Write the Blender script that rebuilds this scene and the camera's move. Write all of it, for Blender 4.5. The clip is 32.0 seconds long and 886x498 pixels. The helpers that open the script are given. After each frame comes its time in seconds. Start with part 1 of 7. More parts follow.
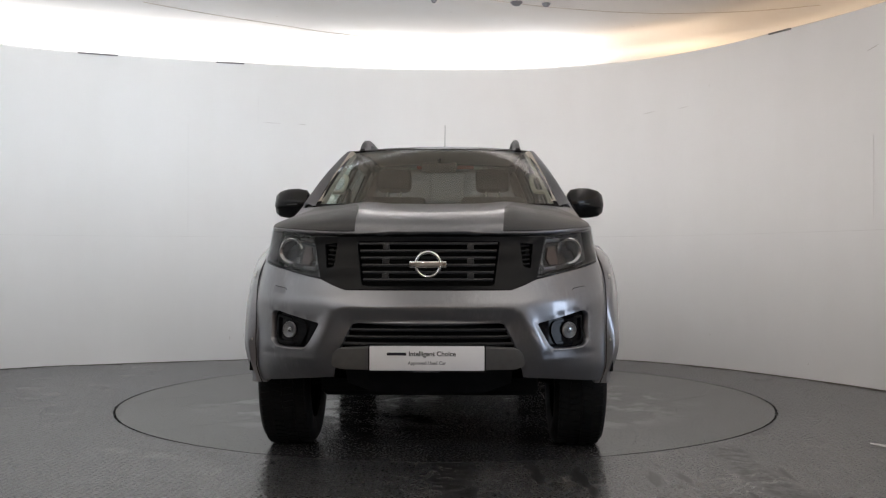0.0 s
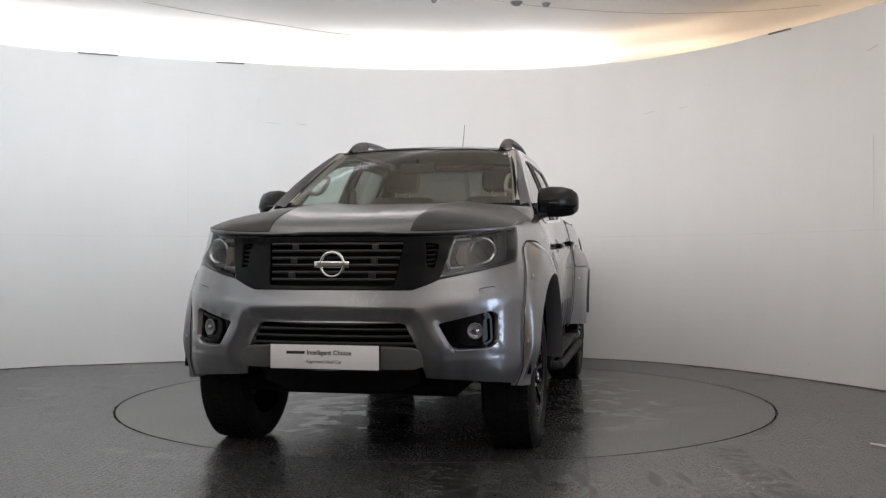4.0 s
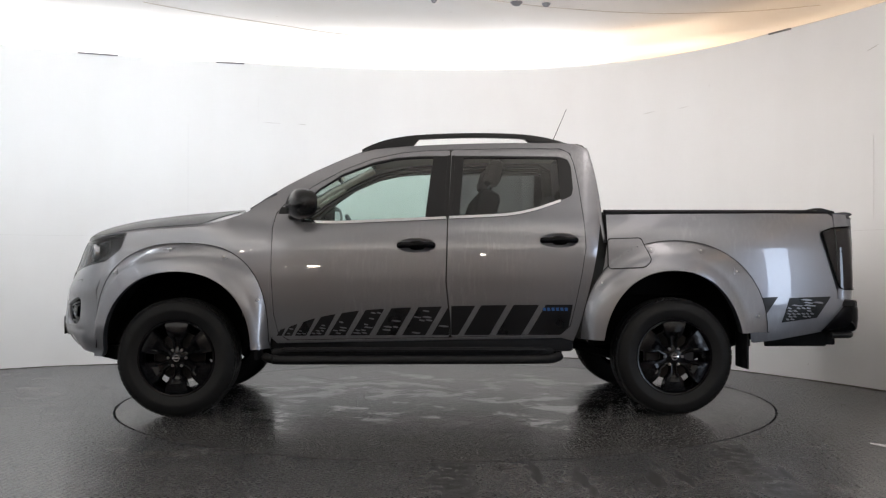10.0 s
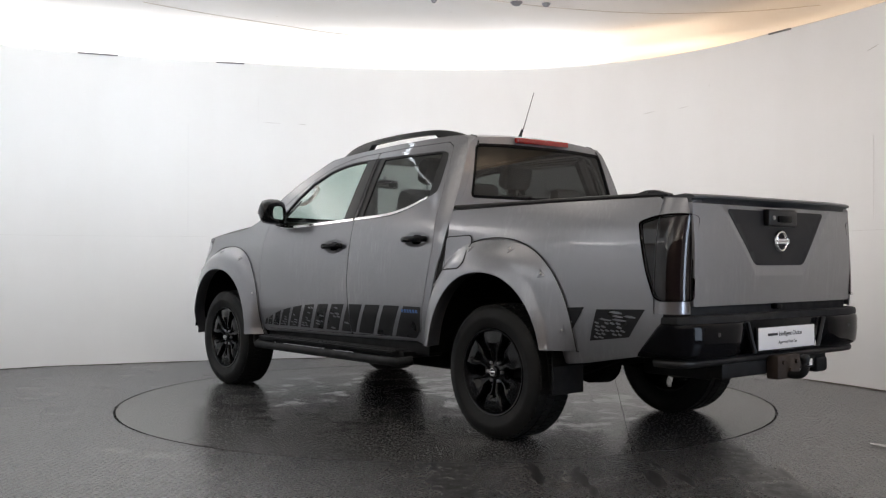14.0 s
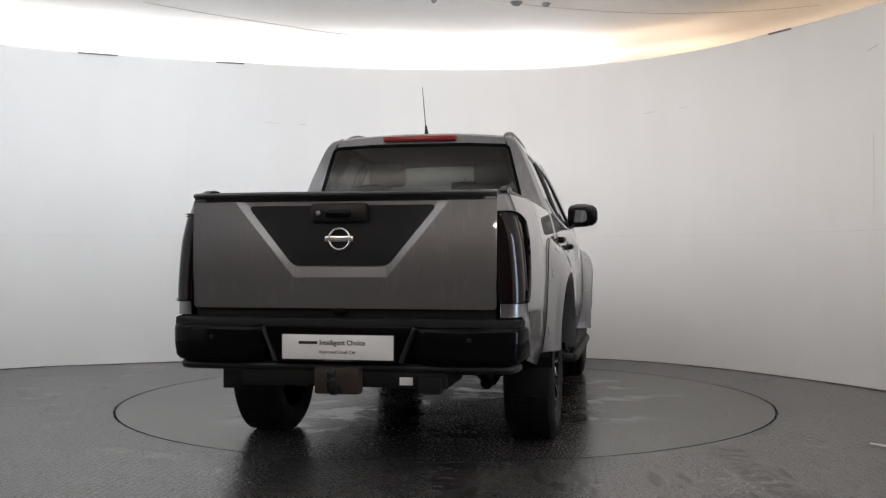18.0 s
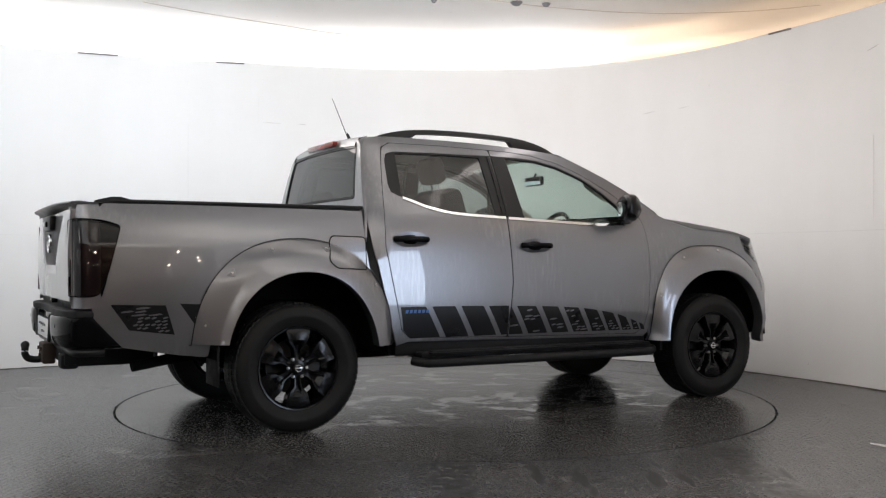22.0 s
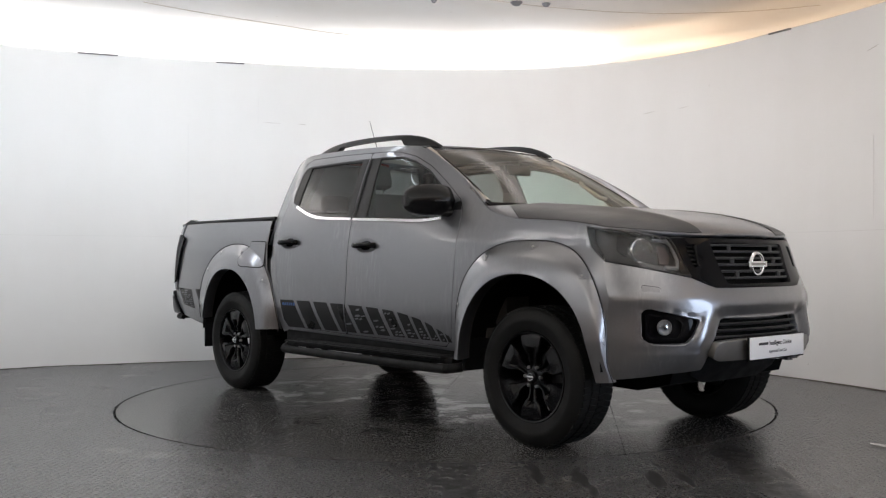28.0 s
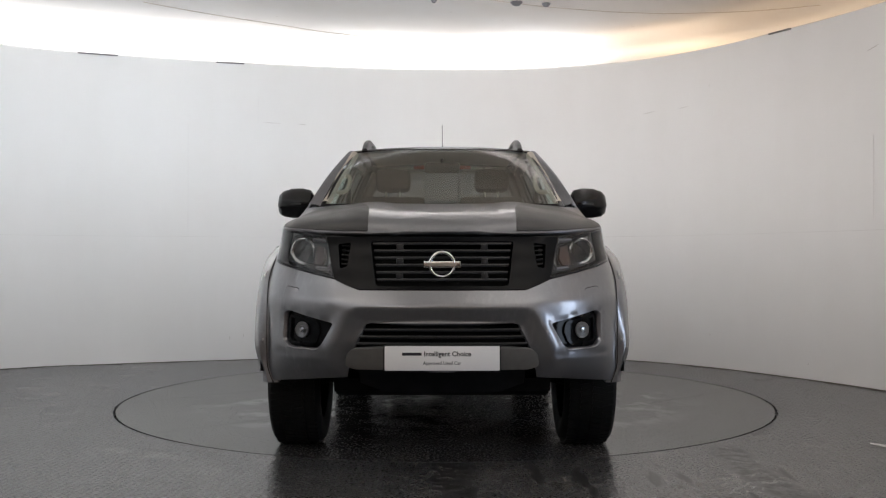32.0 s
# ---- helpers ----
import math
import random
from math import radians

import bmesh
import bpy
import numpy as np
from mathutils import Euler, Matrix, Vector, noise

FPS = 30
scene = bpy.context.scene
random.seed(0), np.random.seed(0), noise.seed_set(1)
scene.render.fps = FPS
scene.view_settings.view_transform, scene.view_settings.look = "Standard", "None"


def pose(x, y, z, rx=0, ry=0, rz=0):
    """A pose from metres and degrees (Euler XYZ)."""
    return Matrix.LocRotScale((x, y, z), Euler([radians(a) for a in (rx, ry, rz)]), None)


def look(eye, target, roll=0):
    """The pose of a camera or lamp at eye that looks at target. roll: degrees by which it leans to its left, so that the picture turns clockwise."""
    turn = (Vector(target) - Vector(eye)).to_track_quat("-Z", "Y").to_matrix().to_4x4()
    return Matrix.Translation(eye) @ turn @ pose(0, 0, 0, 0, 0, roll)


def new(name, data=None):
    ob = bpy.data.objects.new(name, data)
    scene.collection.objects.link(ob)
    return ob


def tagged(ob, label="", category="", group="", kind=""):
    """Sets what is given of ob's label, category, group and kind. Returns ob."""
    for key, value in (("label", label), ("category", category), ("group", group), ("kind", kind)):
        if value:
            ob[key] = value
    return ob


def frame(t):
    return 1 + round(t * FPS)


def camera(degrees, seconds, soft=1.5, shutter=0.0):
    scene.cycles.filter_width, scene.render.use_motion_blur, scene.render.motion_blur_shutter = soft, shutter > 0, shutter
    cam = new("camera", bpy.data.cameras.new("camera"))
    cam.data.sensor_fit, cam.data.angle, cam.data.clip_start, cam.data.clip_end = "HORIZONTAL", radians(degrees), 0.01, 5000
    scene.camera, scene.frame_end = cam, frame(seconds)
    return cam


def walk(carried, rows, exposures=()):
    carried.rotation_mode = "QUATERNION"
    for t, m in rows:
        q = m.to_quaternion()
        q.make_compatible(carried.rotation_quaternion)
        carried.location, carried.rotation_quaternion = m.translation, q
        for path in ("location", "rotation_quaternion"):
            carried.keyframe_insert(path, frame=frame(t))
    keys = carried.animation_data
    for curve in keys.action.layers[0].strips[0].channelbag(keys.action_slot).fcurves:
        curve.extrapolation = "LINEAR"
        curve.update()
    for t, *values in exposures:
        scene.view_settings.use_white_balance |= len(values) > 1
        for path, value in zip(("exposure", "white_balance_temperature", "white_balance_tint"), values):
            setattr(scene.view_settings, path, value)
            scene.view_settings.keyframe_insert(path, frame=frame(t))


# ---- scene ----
from mathutils.geometry import delaunay_2d_cdt

# ---- camera: on a fixed stand, just under one metre high ----
cam = camera(48.69, 32.0, soft=1.25)
CAM_POSE = pose(0, -7.057, 0.990, 90.633, 0.0, 0.127)
walk(cam, [(0, CAM_POSE), (32, CAM_POSE)],
     exposures=[(0, -0.29), (2.5, -0.29), (5.5, -0.10), (9, 0.05), (13, 0.05), (17, -0.24), (19, -0.12), (23, 0.06), (28, -0.06), (31, -0.27), (32, -0.29)])

# ---- world and exposure ----
world = bpy.data.worlds.new("world")
world.use_nodes = True
scene.world = world
world.node_tree.nodes["Background"].inputs[0].default_value = (0.02, 0.02, 0.02, 1)


def area_lamp(name, place, target, size_x, size_y, watts, colour=(1, 1, 1), shape="RECTANGLE"):
    d = bpy.data.lights.new(name, "AREA")
    d.shape, d.size, d.size_y, d.energy, d.color = shape, size_x, size_y, watts, colour
    ob = new(name, d)
    ob.matrix_world = look(place, target)
    return ob


# daylight from the open door on the right-hand side; the tubes hidden behind the wall's top stand further down
LAMP_DAY = (0.69, 0.81, 1.0)
LAMP_COOL = (1.0, 0.975, 0.985)
LAMP_WARM = (1.0, 0.74, 0.52)
COVE_WATTS = 33
DOOR_WATTS = 60
FILL_WATTS = 15
WASH_WATTS = 11.4


# ---- materials ----
def nodes_of(name):
    m = bpy.data.materials.new(name)
    m.use_nodes = True
    nt = m.node_tree
    return m, nt, nt.nodes["Principled BSDF"]


def link(nt, a, b):
    nt.links.new(a, b)


def noise_node(nt, scale, detail=4, coord="Object", rough=0.55, stretch=None):
    tc = nt.nodes.new("ShaderNodeTexCoord")
    mp = nt.nodes.new("ShaderNodeMapping")
    n = nt.nodes.new("ShaderNodeTexNoise")
    n.inputs["Scale"].default_value, n.inputs["Detail"].default_value = scale, detail
    n.inputs["Roughness"].default_value = rough
    if stretch:
        mp.inputs["Scale"].default_value = stretch
    link(nt, tc.outputs[coord], mp.inputs[0])
    link(nt, mp.outputs[0], n.inputs["Vector"])
    return n


def ramp(nt, src, stops):
    r = nt.nodes.new("ShaderNodeValToRGB")
    e = r.color_ramp.elements
    while len(e) < len(stops):
        e.new(0.5)
    for el, (p, c) in zip(e, stops):
        el.position = p
        el.color = (*c, 1) if isinstance(c, tuple) else (c, c, c, 1)
    link(nt, src, r.inputs[0])
    return r.outputs[0]


def math_node(nt, op, a, b):
    n = nt.nodes.new("ShaderNodeMath")
    n.operation = op
    for i, v in enumerate((a, b)):
        if isinstance(v, (int, float)):
            n.inputs[i].default_value = v
        else:
            link(nt, v, n.inputs[i])
    return n.outputs[0]


def bump(nt, bs, height, strength, dist):
    b = nt.nodes.new("ShaderNodeBump")
    b.inputs["Strength"].default_value, b.inputs["Distance"].default_value = strength, dist
    link(nt, height, b.inputs["Height"])
    link(nt, b.outputs[0], bs.inputs["Normal"])


def plain(name, colour, rough=0.5, metal=0.0, coat=0.0, vary=0.12, scale=30, relief=0.0, coat_rough=0.03, spec=0.5):
    """A surface with grain in colour and gloss at two scales."""
    m, nt, bs = nodes_of(name)
    n1, n2 = noise_node(nt, scale), noise_node(nt, scale / 9, 3)
    mix = math_node(nt, "ADD", math_node(nt, "MULTIPLY", n1.outputs[0], 0.5), math_node(nt, "MULTIPLY", n2.outputs[0], 0.5))
    lo, hi = tuple(c * (1 - vary) for c in colour), tuple(min(1, c * (1 + vary)) for c in colour)
    link(nt, ramp(nt, mix, [(0.3, lo), (0.7, hi)]), bs.inputs["Base Color"])
    link(nt, ramp(nt, n2.outputs[0], [(0.3, max(0.02, rough * 0.85)), (0.7, min(1, rough * 1.15))]), bs.inputs["Roughness"])
    bs.inputs["Metallic"].default_value, bs.inputs["Specular IOR Level"].default_value = metal, spec
    bs.inputs["Coat Weight"].default_value, bs.inputs["Coat Roughness"].default_value = coat, coat_rough
    if relief:
        bump(nt, bs, n1.outputs[0], 0.4, relief)
    return m


def glass_mat(name, colour, rough=0.0, ior=1.45):
    m, nt, bs = nodes_of(name)
    bs.inputs["Base Color"].default_value = (*colour, 1)
    bs.inputs["Transmission Weight"].default_value = 1
    bs.inputs["IOR"].default_value = ior
    n = noise_node(nt, 6, 3)
    link(nt, ramp(nt, n.outputs[0], [(0.35, rough), (0.75, rough + 0.02)]), bs.inputs["Roughness"])
    return m


def pane_mat(name, tint, gloss=1.0, droplets=0.0, least=0.08, film=0.0, blur=0.02):
    """Thin sheet of tinted glass: it lets light straight through and mirrors by Fresnel."""
    m = bpy.data.materials.new(name)
    m.use_nodes = True
    nt = m.node_tree
    nt.nodes.clear()
    out = nt.nodes.new("ShaderNodeOutputMaterial")
    tr = nt.nodes.new("ShaderNodeBsdfTransparent")
    tr.inputs[0].default_value = (*tint, 1)
    gl = nt.nodes.new("ShaderNodeBsdfGlossy")
    gl.inputs["Roughness"].default_value = blur
    gl.inputs[0].default_value = (gloss, gloss, gloss, 1)
    lw = nt.nodes.new("ShaderNodeLayerWeight")
    lw.inputs[0].default_value = 0.5
    mirror_share = math_node(nt, "ADD", math_node(nt, "MULTIPLY", math_node(nt, "POWER", lw.outputs["Facing"], 5.0), 0.90), least)
    mx = nt.nodes.new("ShaderNodeMixShader")
    link(nt, mirror_share, mx.inputs[0])
    link(nt, tr.outputs[0], mx.inputs[1])
    link(nt, gl.outputs[0], mx.inputs[2])
    last = mx.outputs[0]
    if film:
        # veil of wet glass and mirrored ceiling, put in as a brownish diffuse colour
        haze = nt.nodes.new("ShaderNodeBsdfDiffuse")
        haze.inputs[0].default_value = (0.62, 0.56, 0.47, 1)
        nf = noise_node(nt, 3.0, 4)
        mf = nt.nodes.new("ShaderNodeMixShader")
        link(nt, ramp(nt, nf.outputs[0], [(0.3, film * 0.8), (0.7, film * 1.2)]), mf.inputs[0])
        link(nt, last, mf.inputs[1])
        link(nt, haze.outputs[0], mf.inputs[2])
        last = mf.outputs[0]
    if droplets:
        n = noise_node(nt, 220, 2)
        n2 = noise_node(nt, 5, 3)
        d = math_node(nt, "MULTIPLY", ramp(nt, n.outputs[0], [(0.60, 0.0), (0.66, 1.0)]), ramp(nt, n2.outputs[0], [(0.45, 0.0), (0.7, droplets)]))
        df = nt.nodes.new("ShaderNodeBsdfDiffuse")
        df.inputs[0].default_value = (0.7, 0.7, 0.7, 1)
        m2 = nt.nodes.new("ShaderNodeMixShader")
        link(nt, d, m2.inputs[0])
        link(nt, last, m2.inputs[1])
        link(nt, df.outputs[0], m2.inputs[2])
        last = m2.outputs[0]
    link(nt, last, out.inputs[0])
    return m


def wall_material():
    m, nt, bs = nodes_of("white_wall_paint")
    n1, n2 = noise_node(nt, 1.1, 5), noise_node(nt, 40, 3)
    n3 = noise_node(nt, 3.0, 4, stretch=(1, 1, 0.15))
    v = math_node(nt, "ADD", math_node(nt, "MULTIPLY", n1.outputs[0], 0.6), math_node(nt, "MULTIPLY", n3.outputs[0], 0.4))
    link(nt, ramp(nt, v, [(0.3, (0.78, 0.775, 0.765)), (0.65, (0.82, 0.82, 0.815))]), bs.inputs["Base Color"])
    bs.inputs["Roughness"].default_value = 0.6
    bump(nt, bs, n2.outputs[0], 0.15, 0.002)
    return m


def ceiling_material():
    m, nt, bs = nodes_of("stained_white_ceiling")
    n1, n2 = noise_node(nt, 0.9, 5), noise_node(nt, 26, 2)
    c1 = ramp(nt, n1.outputs[0], [(0.35, (0.80, 0.77, 0.73)), (0.65, (0.83, 0.82, 0.80))])
    spots = ramp(nt, n2.outputs[0], [(0.745, 0.0), (0.775, 0.6)])
    mx = nt.nodes.new("ShaderNodeMixRGB")
    link(nt, spots, mx.inputs[0])
    link(nt, c1, mx.inputs[1])
    mx.inputs[2].default_value = (0.30, 0.25, 0.20, 1)
    link(nt, mx.outputs[0], bs.inputs["Base Color"])
    bs.inputs["Roughness"].default_value = 0.75
    return m


def floor_material(name, wet, stains=False, relief=0.6, warm=1.0, sheen=(0.24, 0.34, 0.13), pool_radius=0.0):
    """Dark grey ribbed rubber sheet, damp; wet raises the share of standing water."""
    m, nt, bs = nodes_of(name)
    tc = nt.nodes.new("ShaderNodeTexCoord")
    mp = nt.nodes.new("ShaderNodeMapping")
    mp.inputs["Rotation"].default_value = (0, 0, radians(7))
    link(nt, tc.outputs["Object"], mp.inputs[0])
    # columns of short cross ribs
    w1 = nt.nodes.new("ShaderNodeTexWave")
    w1.inputs["Scale"].default_value, w1.bands_direction = 8.6, "X"
    link(nt, mp.outputs[0], w1.inputs["Vector"])
    w2 = nt.nodes.new("ShaderNodeTexWave")
    w2.inputs["Scale"].default_value, w2.bands_direction = 15, "Y"
    link(nt, mp.outputs[0], w2.inputs["Vector"])
    rib = math_node(nt, "MULTIPLY", w1.outputs["Fac"], math_node(nt, "ADD", math_node(nt, "MULTIPLY", w2.outputs["Fac"], 0.6), 0.4))
    big, mid, fine = noise_node(nt, 0.8, 6, rough=0.62), noise_node(nt, 3.2, 6, rough=0.65), noise_node(nt, 60, 3)
    base = ramp(nt, math_node(nt, "ADD", math_node(nt, "MULTIPLY", big.outputs[0], 0.45), math_node(nt, "MULTIPLY", mid.outputs[0], 0.55)),
                [(0.32, (0.034 * warm, 0.034, 0.035 / warm)), (0.52, (0.055 * warm, 0.054, 0.054 / warm)), (0.7, (0.080 * warm, 0.077, 0.074 / warm))])
    if stains:
        # wet tyre tracks and trickles in front of the turntable
        sp = nt.nodes.new("ShaderNodeSeparateXYZ")
        link(nt, tc.outputs["Object"], sp.inputs[0])
        wob = noise_node(nt, 2.5, 4)
        px = math_node(nt, "ADD", sp.outputs[0], math_node(nt, "MULTIPLY", math_node(nt, "SUBTRACT", wob.outputs[0], 0.5), 0.25))
        worn = noise_node(nt, 14, 5, rough=0.7)
        thin = noise_node(nt, 9, 4, stretch=(1.0, 0.16, 1.0))
        total = None
        for cx, hw, y0 in ((1.46, 0.10, -1.80), (0.04, 0.09, -2.24)):
            band = math_node(nt, "SUBTRACT", 1.0, math_node(nt, "DIVIDE", math_node(nt, "ABSOLUTE", math_node(nt, "SUBTRACT", px, cx), 0), hw))
            band = math_node(nt, "MINIMUM", math_node(nt, "MAXIMUM", math_node(nt, "MULTIPLY", band, 2.0), 0.0), 1.0)
            cut = math_node(nt, "MINIMUM", math_node(nt, "MAXIMUM", math_node(nt, "MULTIPLY", math_node(nt, "SUBTRACT", y0, sp.outputs[1]), 8.0), 0.0), 1.0)
            v = math_node(nt, "MULTIPLY", band, cut)
            total = v if total is None else math_node(nt, "ADD", total, v)
        area = math_node(nt, "MINIMUM", math_node(nt, "MAXIMUM", math_node(nt, "MULTIPLY", math_node(nt, "SUBTRACT", -1.95, sp.outputs[1]), 2.0), 0.0), 1.0)
        area = math_node(nt, "MULTIPLY", area, math_node(nt, "MINIMUM", math_node(nt, "MAXIMUM", math_node(nt, "MULTIPLY", sp.outputs[0], 3.0), 0.0), 1.0))
        tr = math_node(nt, "MULTIPLY", area, ramp(nt, thin.outputs[0], [(0.60, 0.0), (0.66, 0.8)]))
        total = math_node(nt, "MINIMUM", math_node(nt, "ADD", math_node(nt, "MULTIPLY", total, ramp(nt, worn.outputs[0], [(0.42, 0.0), (0.58, 1.0)])), tr), 1.0)
        mxs = nt.nodes.new("ShaderNodeMixRGB")
        link(nt, total, mxs.inputs[0])
        link(nt, base, mxs.inputs[1])
        mxs.inputs[2].default_value = (0.009, 0.008, 0.007, 1)
        base = mxs.outputs[0]
    link(nt, base, bs.inputs["Base Color"])
    pool = math_node(nt, "ADD", math_node(nt, "MULTIPLY", mid.outputs[0], 0.7), math_node(nt, "MULTIPLY", big.outputs[0], 0.3))
    water = ramp(nt, pool, [(0.56 - wet, 0.0), (0.68 - wet, 1.0)])
    if pool_radius:
        # water has dripped off the vehicle and lies in sharp-edged pools near the middle
        water = ramp(nt, pool, [(0.50 - wet, 0.0), (0.56 - wet, 1.0)])
        ln = nt.nodes.new("ShaderNodeVectorMath")
        ln.operation = "LENGTH"
        link(nt, tc.outputs["Object"], ln.inputs[0])
        near = ramp(nt, math_node(nt, "DIVIDE", ln.outputs["Value"], pool_radius * 1.5), [(0.55, 1.0), (0.72, 0.0)])
        water = math_node(nt, "MULTIPLY", water, near)
    rough = nt.nodes.new("ShaderNodeMixRGB")
    link(nt, water, rough.inputs[0])
    link(nt, ramp(nt, fine.outputs[0], [(0.3, sheen[0]), (0.7, sheen[1])]), rough.inputs[1])
    rough.inputs[2].default_value = (sheen[2], sheen[2], sheen[2], 1)
    gloss = rough.outputs[0]
    if stains:
        dull = nt.nodes.new("ShaderNodeMixRGB")
        link(nt, total, dull.inputs[0])
        link(nt, gloss, dull.inputs[1])
        dull.inputs[2].default_value = (0.36, 0.36, 0.36, 1)
        gloss = dull.outputs[0]
    link(nt, gloss, bs.inputs["Roughness"])
    bump(nt, bs, math_node(nt, "ADD", rib, math_node(nt, "MULTIPLY", fine.outputs[0], 0.02)), relief, 0.003)
    bs.inputs["Specular IOR Level"].default_value = 0.5
    return m


def add_beads(nt, bs, amount):
    """Water beads as relief, denser in patches."""
    tc = nt.nodes.new("ShaderNodeTexCoord")
    v = nt.nodes.new("ShaderNodeTexVoronoi")
    v.inputs["Scale"].default_value = 95
    link(nt, tc.outputs["Object"], v.inputs["Vector"])
    patch = noise_node(nt, 4.5, 4)
    bead = ramp(nt, v.outputs["Distance"], [(0.0, 1.0), (0.22, 0.75), (0.36, 0.0)])
    h = math_node(nt, "MULTIPLY", bead, ramp(nt, patch.outputs[0], [(0.42, 0.0), (0.60, 1.0)]))
    bump(nt, bs, h, amount, 0.003)


def paint_material(name="metallic_grey_paint", beads=0.0):
    """Metallic grey car paint with flakes under clear lacquer and faint water marks."""
    m, nt, bs = nodes_of(name)
    fl = nt.nodes.new("ShaderNodeTexVoronoi")
    fl.inputs["Scale"].default_value = 900
    tc = nt.nodes.new("ShaderNodeTexCoord")
    link(nt, tc.outputs["Object"], fl.inputs["Vector"])
    streak = noise_node(nt, 9, 5, stretch=(2.2, 2.2, 0.25))
    dirt = noise_node(nt, 2.2, 4)
    c = ramp(nt, fl.outputs["Color"], [(0.0, (0.176, 0.178, 0.195)), (1.0, (0.252, 0.254, 0.276))])
    # dried runs of water
    run, where = noise_node(nt, 8, 3, stretch=(7.0, 7.0, 0.9)), noise_node(nt, 1.7, 3)
    dry = math_node(nt, "MULTIPLY", ramp(nt, run.outputs[0], [(0.50, 0.0), (0.66, 1.0)]), ramp(nt, where.outputs[0], [(0.46, 0.0), (0.66, 0.22)]))
    mr = nt.nodes.new("ShaderNodeMixRGB")
    link(nt, dry, mr.inputs[0])
    link(nt, c, mr.inputs[1])
    mr.inputs[2].default_value = (0.40, 0.40, 0.41, 1)
    link(nt, mr.outputs[0], bs.inputs["Base Color"])
    bs.inputs["Metallic"].default_value = 0.82
    r = math_node(nt, "ADD", math_node(nt, "MULTIPLY", streak.outputs[0], 0.05), math_node(nt, "MULTIPLY", dirt.outputs[0], 0.10))
    link(nt, math_node(nt, "ADD", r, 0.245), bs.inputs["Roughness"])
    bs.inputs["Coat IOR"].default_value = 1.56
    bs.inputs["Coat Weight"].default_value = 1.0
    link(nt, ramp(nt, streak.outputs[0], [(0.48, 0.012), (0.78, 0.04)]), bs.inputs["Coat Roughness"])
    if beads:
        bs.inputs["Coat Weight"].default_value = 0.4
        add_beads(nt, bs, beads)
    return m


PAINT = paint_material()
PAINT_WET = paint_material("wet_metallic_grey_paint", 0.5)
BLACK_GLOSS = plain("gloss_black_plastic", (0.004, 0.004, 0.005), 0.06, spec=0.11)
BLACK_TRIM = plain("black_trim_plastic", (0.010, 0.010, 0.011), 0.40, spec=0.35, relief=0.0004, scale=160)
BLACK_MATT = plain("rough_black_plastic", (0.007, 0.007, 0.008), 0.62, spec=0.25, relief=0.001, scale=120)
UNDER = plain("dirty_black_underbody", (0.005, 0.005, 0.005), 0.9, spec=0.1)
LIP_GREY = plain("dark_grey_lip", (0.055, 0.056, 0.06), 0.35, spec=0.4)
DECAL = plain("satin_black_vinyl", (0.013, 0.013, 0.015), 0.46, spec=0.22)
DECAL_WET = plain("wet_black_vinyl", (0.028, 0.028, 0.030), 0.42, spec=0.40)
add_beads(DECAL_WET.node_tree, DECAL_WET.node_tree.nodes["Principled BSDF"], 0.3)
DECAL_SIDE = plain("black_vinyl_stripe", (0.007, 0.007, 0.008), 0.30, spec=0.3)
SLAT = plain("dark_grey_grille_plastic", (0.030, 0.030, 0.032), 0.32, spec=0.4)
MIRROR_SHELL = plain("black_mirror_shell", (0.007, 0.007, 0.008), 0.22, spec=0.35)
RUBBER = plain("tyre_rubber", (0.008, 0.008, 0.008), 0.6, spec=0.25, relief=0.001, scale=80)
RIM = plain("satin_black_alloy", (0.004, 0.004, 0.005), 0.22, spec=0.30)
CHROME = plain("bright_chrome", (0.85, 0.86, 0.88), 0.15, metal=1.0, vary=0.03)
STEEL = plain("brushed_steel", (0.45, 0.44, 0.43), 0.35, metal=1.0)
SKID = plain("grey_skid_paint", (0.16, 0.155, 0.15), 0.35, metal=0.5, coat=0.4)
DISC = plain("dull_brake_disc", (0.045, 0.043, 0.042), 0.5, metal=0.6)
RUST = plain("rusty_hitch_steel", (0.032, 0.021, 0.016), 0.75, relief=0.002, scale=50)
PLATE_WHITE = plain("white_plate_plastic", (0.80, 0.79, 0.80), 0.35, vary=0.02)
INK = plain("black_print", (0.012, 0.012, 0.016), 0.5)
INK_GREY = plain("grey_print", (0.12, 0.12, 0.13), 0.5)
BLUE = plain("blue_print", (0.02, 0.10, 0.32), 0.4)
RED_LENS = plain("red_brake_lens", (0.28, 0.012, 0.010), 0.2, coat=0.6)
SMOKED = pane_mat("smoked_red_lens", (0.07, 0.035, 0.05), 1.0, least=0.045, blur=0.012)
AMBER = plain("amber_reflector", (0.06, 0.034, 0.028), 0.3)
LAMP_CHROME = plain("lamp_reflector", (0.72, 0.72, 0.73), 0.18, metal=1.0, vary=0.05)
STRIP_GREY = plain("light_strip_grey", (0.28, 0.28, 0.29), 0.3, metal=0.6)
LAMP_GREY = plain("lamp_housing_grey", (0.045, 0.045, 0.047), 0.34, metal=0.2)
LAMP_PIT = plain("dark_lamp_bowl", (0.018, 0.018, 0.019), 0.22, spec=0.5)
LAMP_RED = plain("dark_red_reflector", (0.055, 0.008, 0.010), 0.22, spec=0.5, vary=0.3, scale=14)
LENS = glass_mat("clear_lens", (0.95, 0.97, 1.0))
LAMP_PANE = pane_mat("clear_lamp_cover", (0.80, 0.81, 0.83), 1.0, least=0.035)
GLASS_SCREEN = pane_mat("windscreen_glass", (0.74, 0.82, 0.79), 0.38, droplets=0.10, film=0.13, blur=0.10)
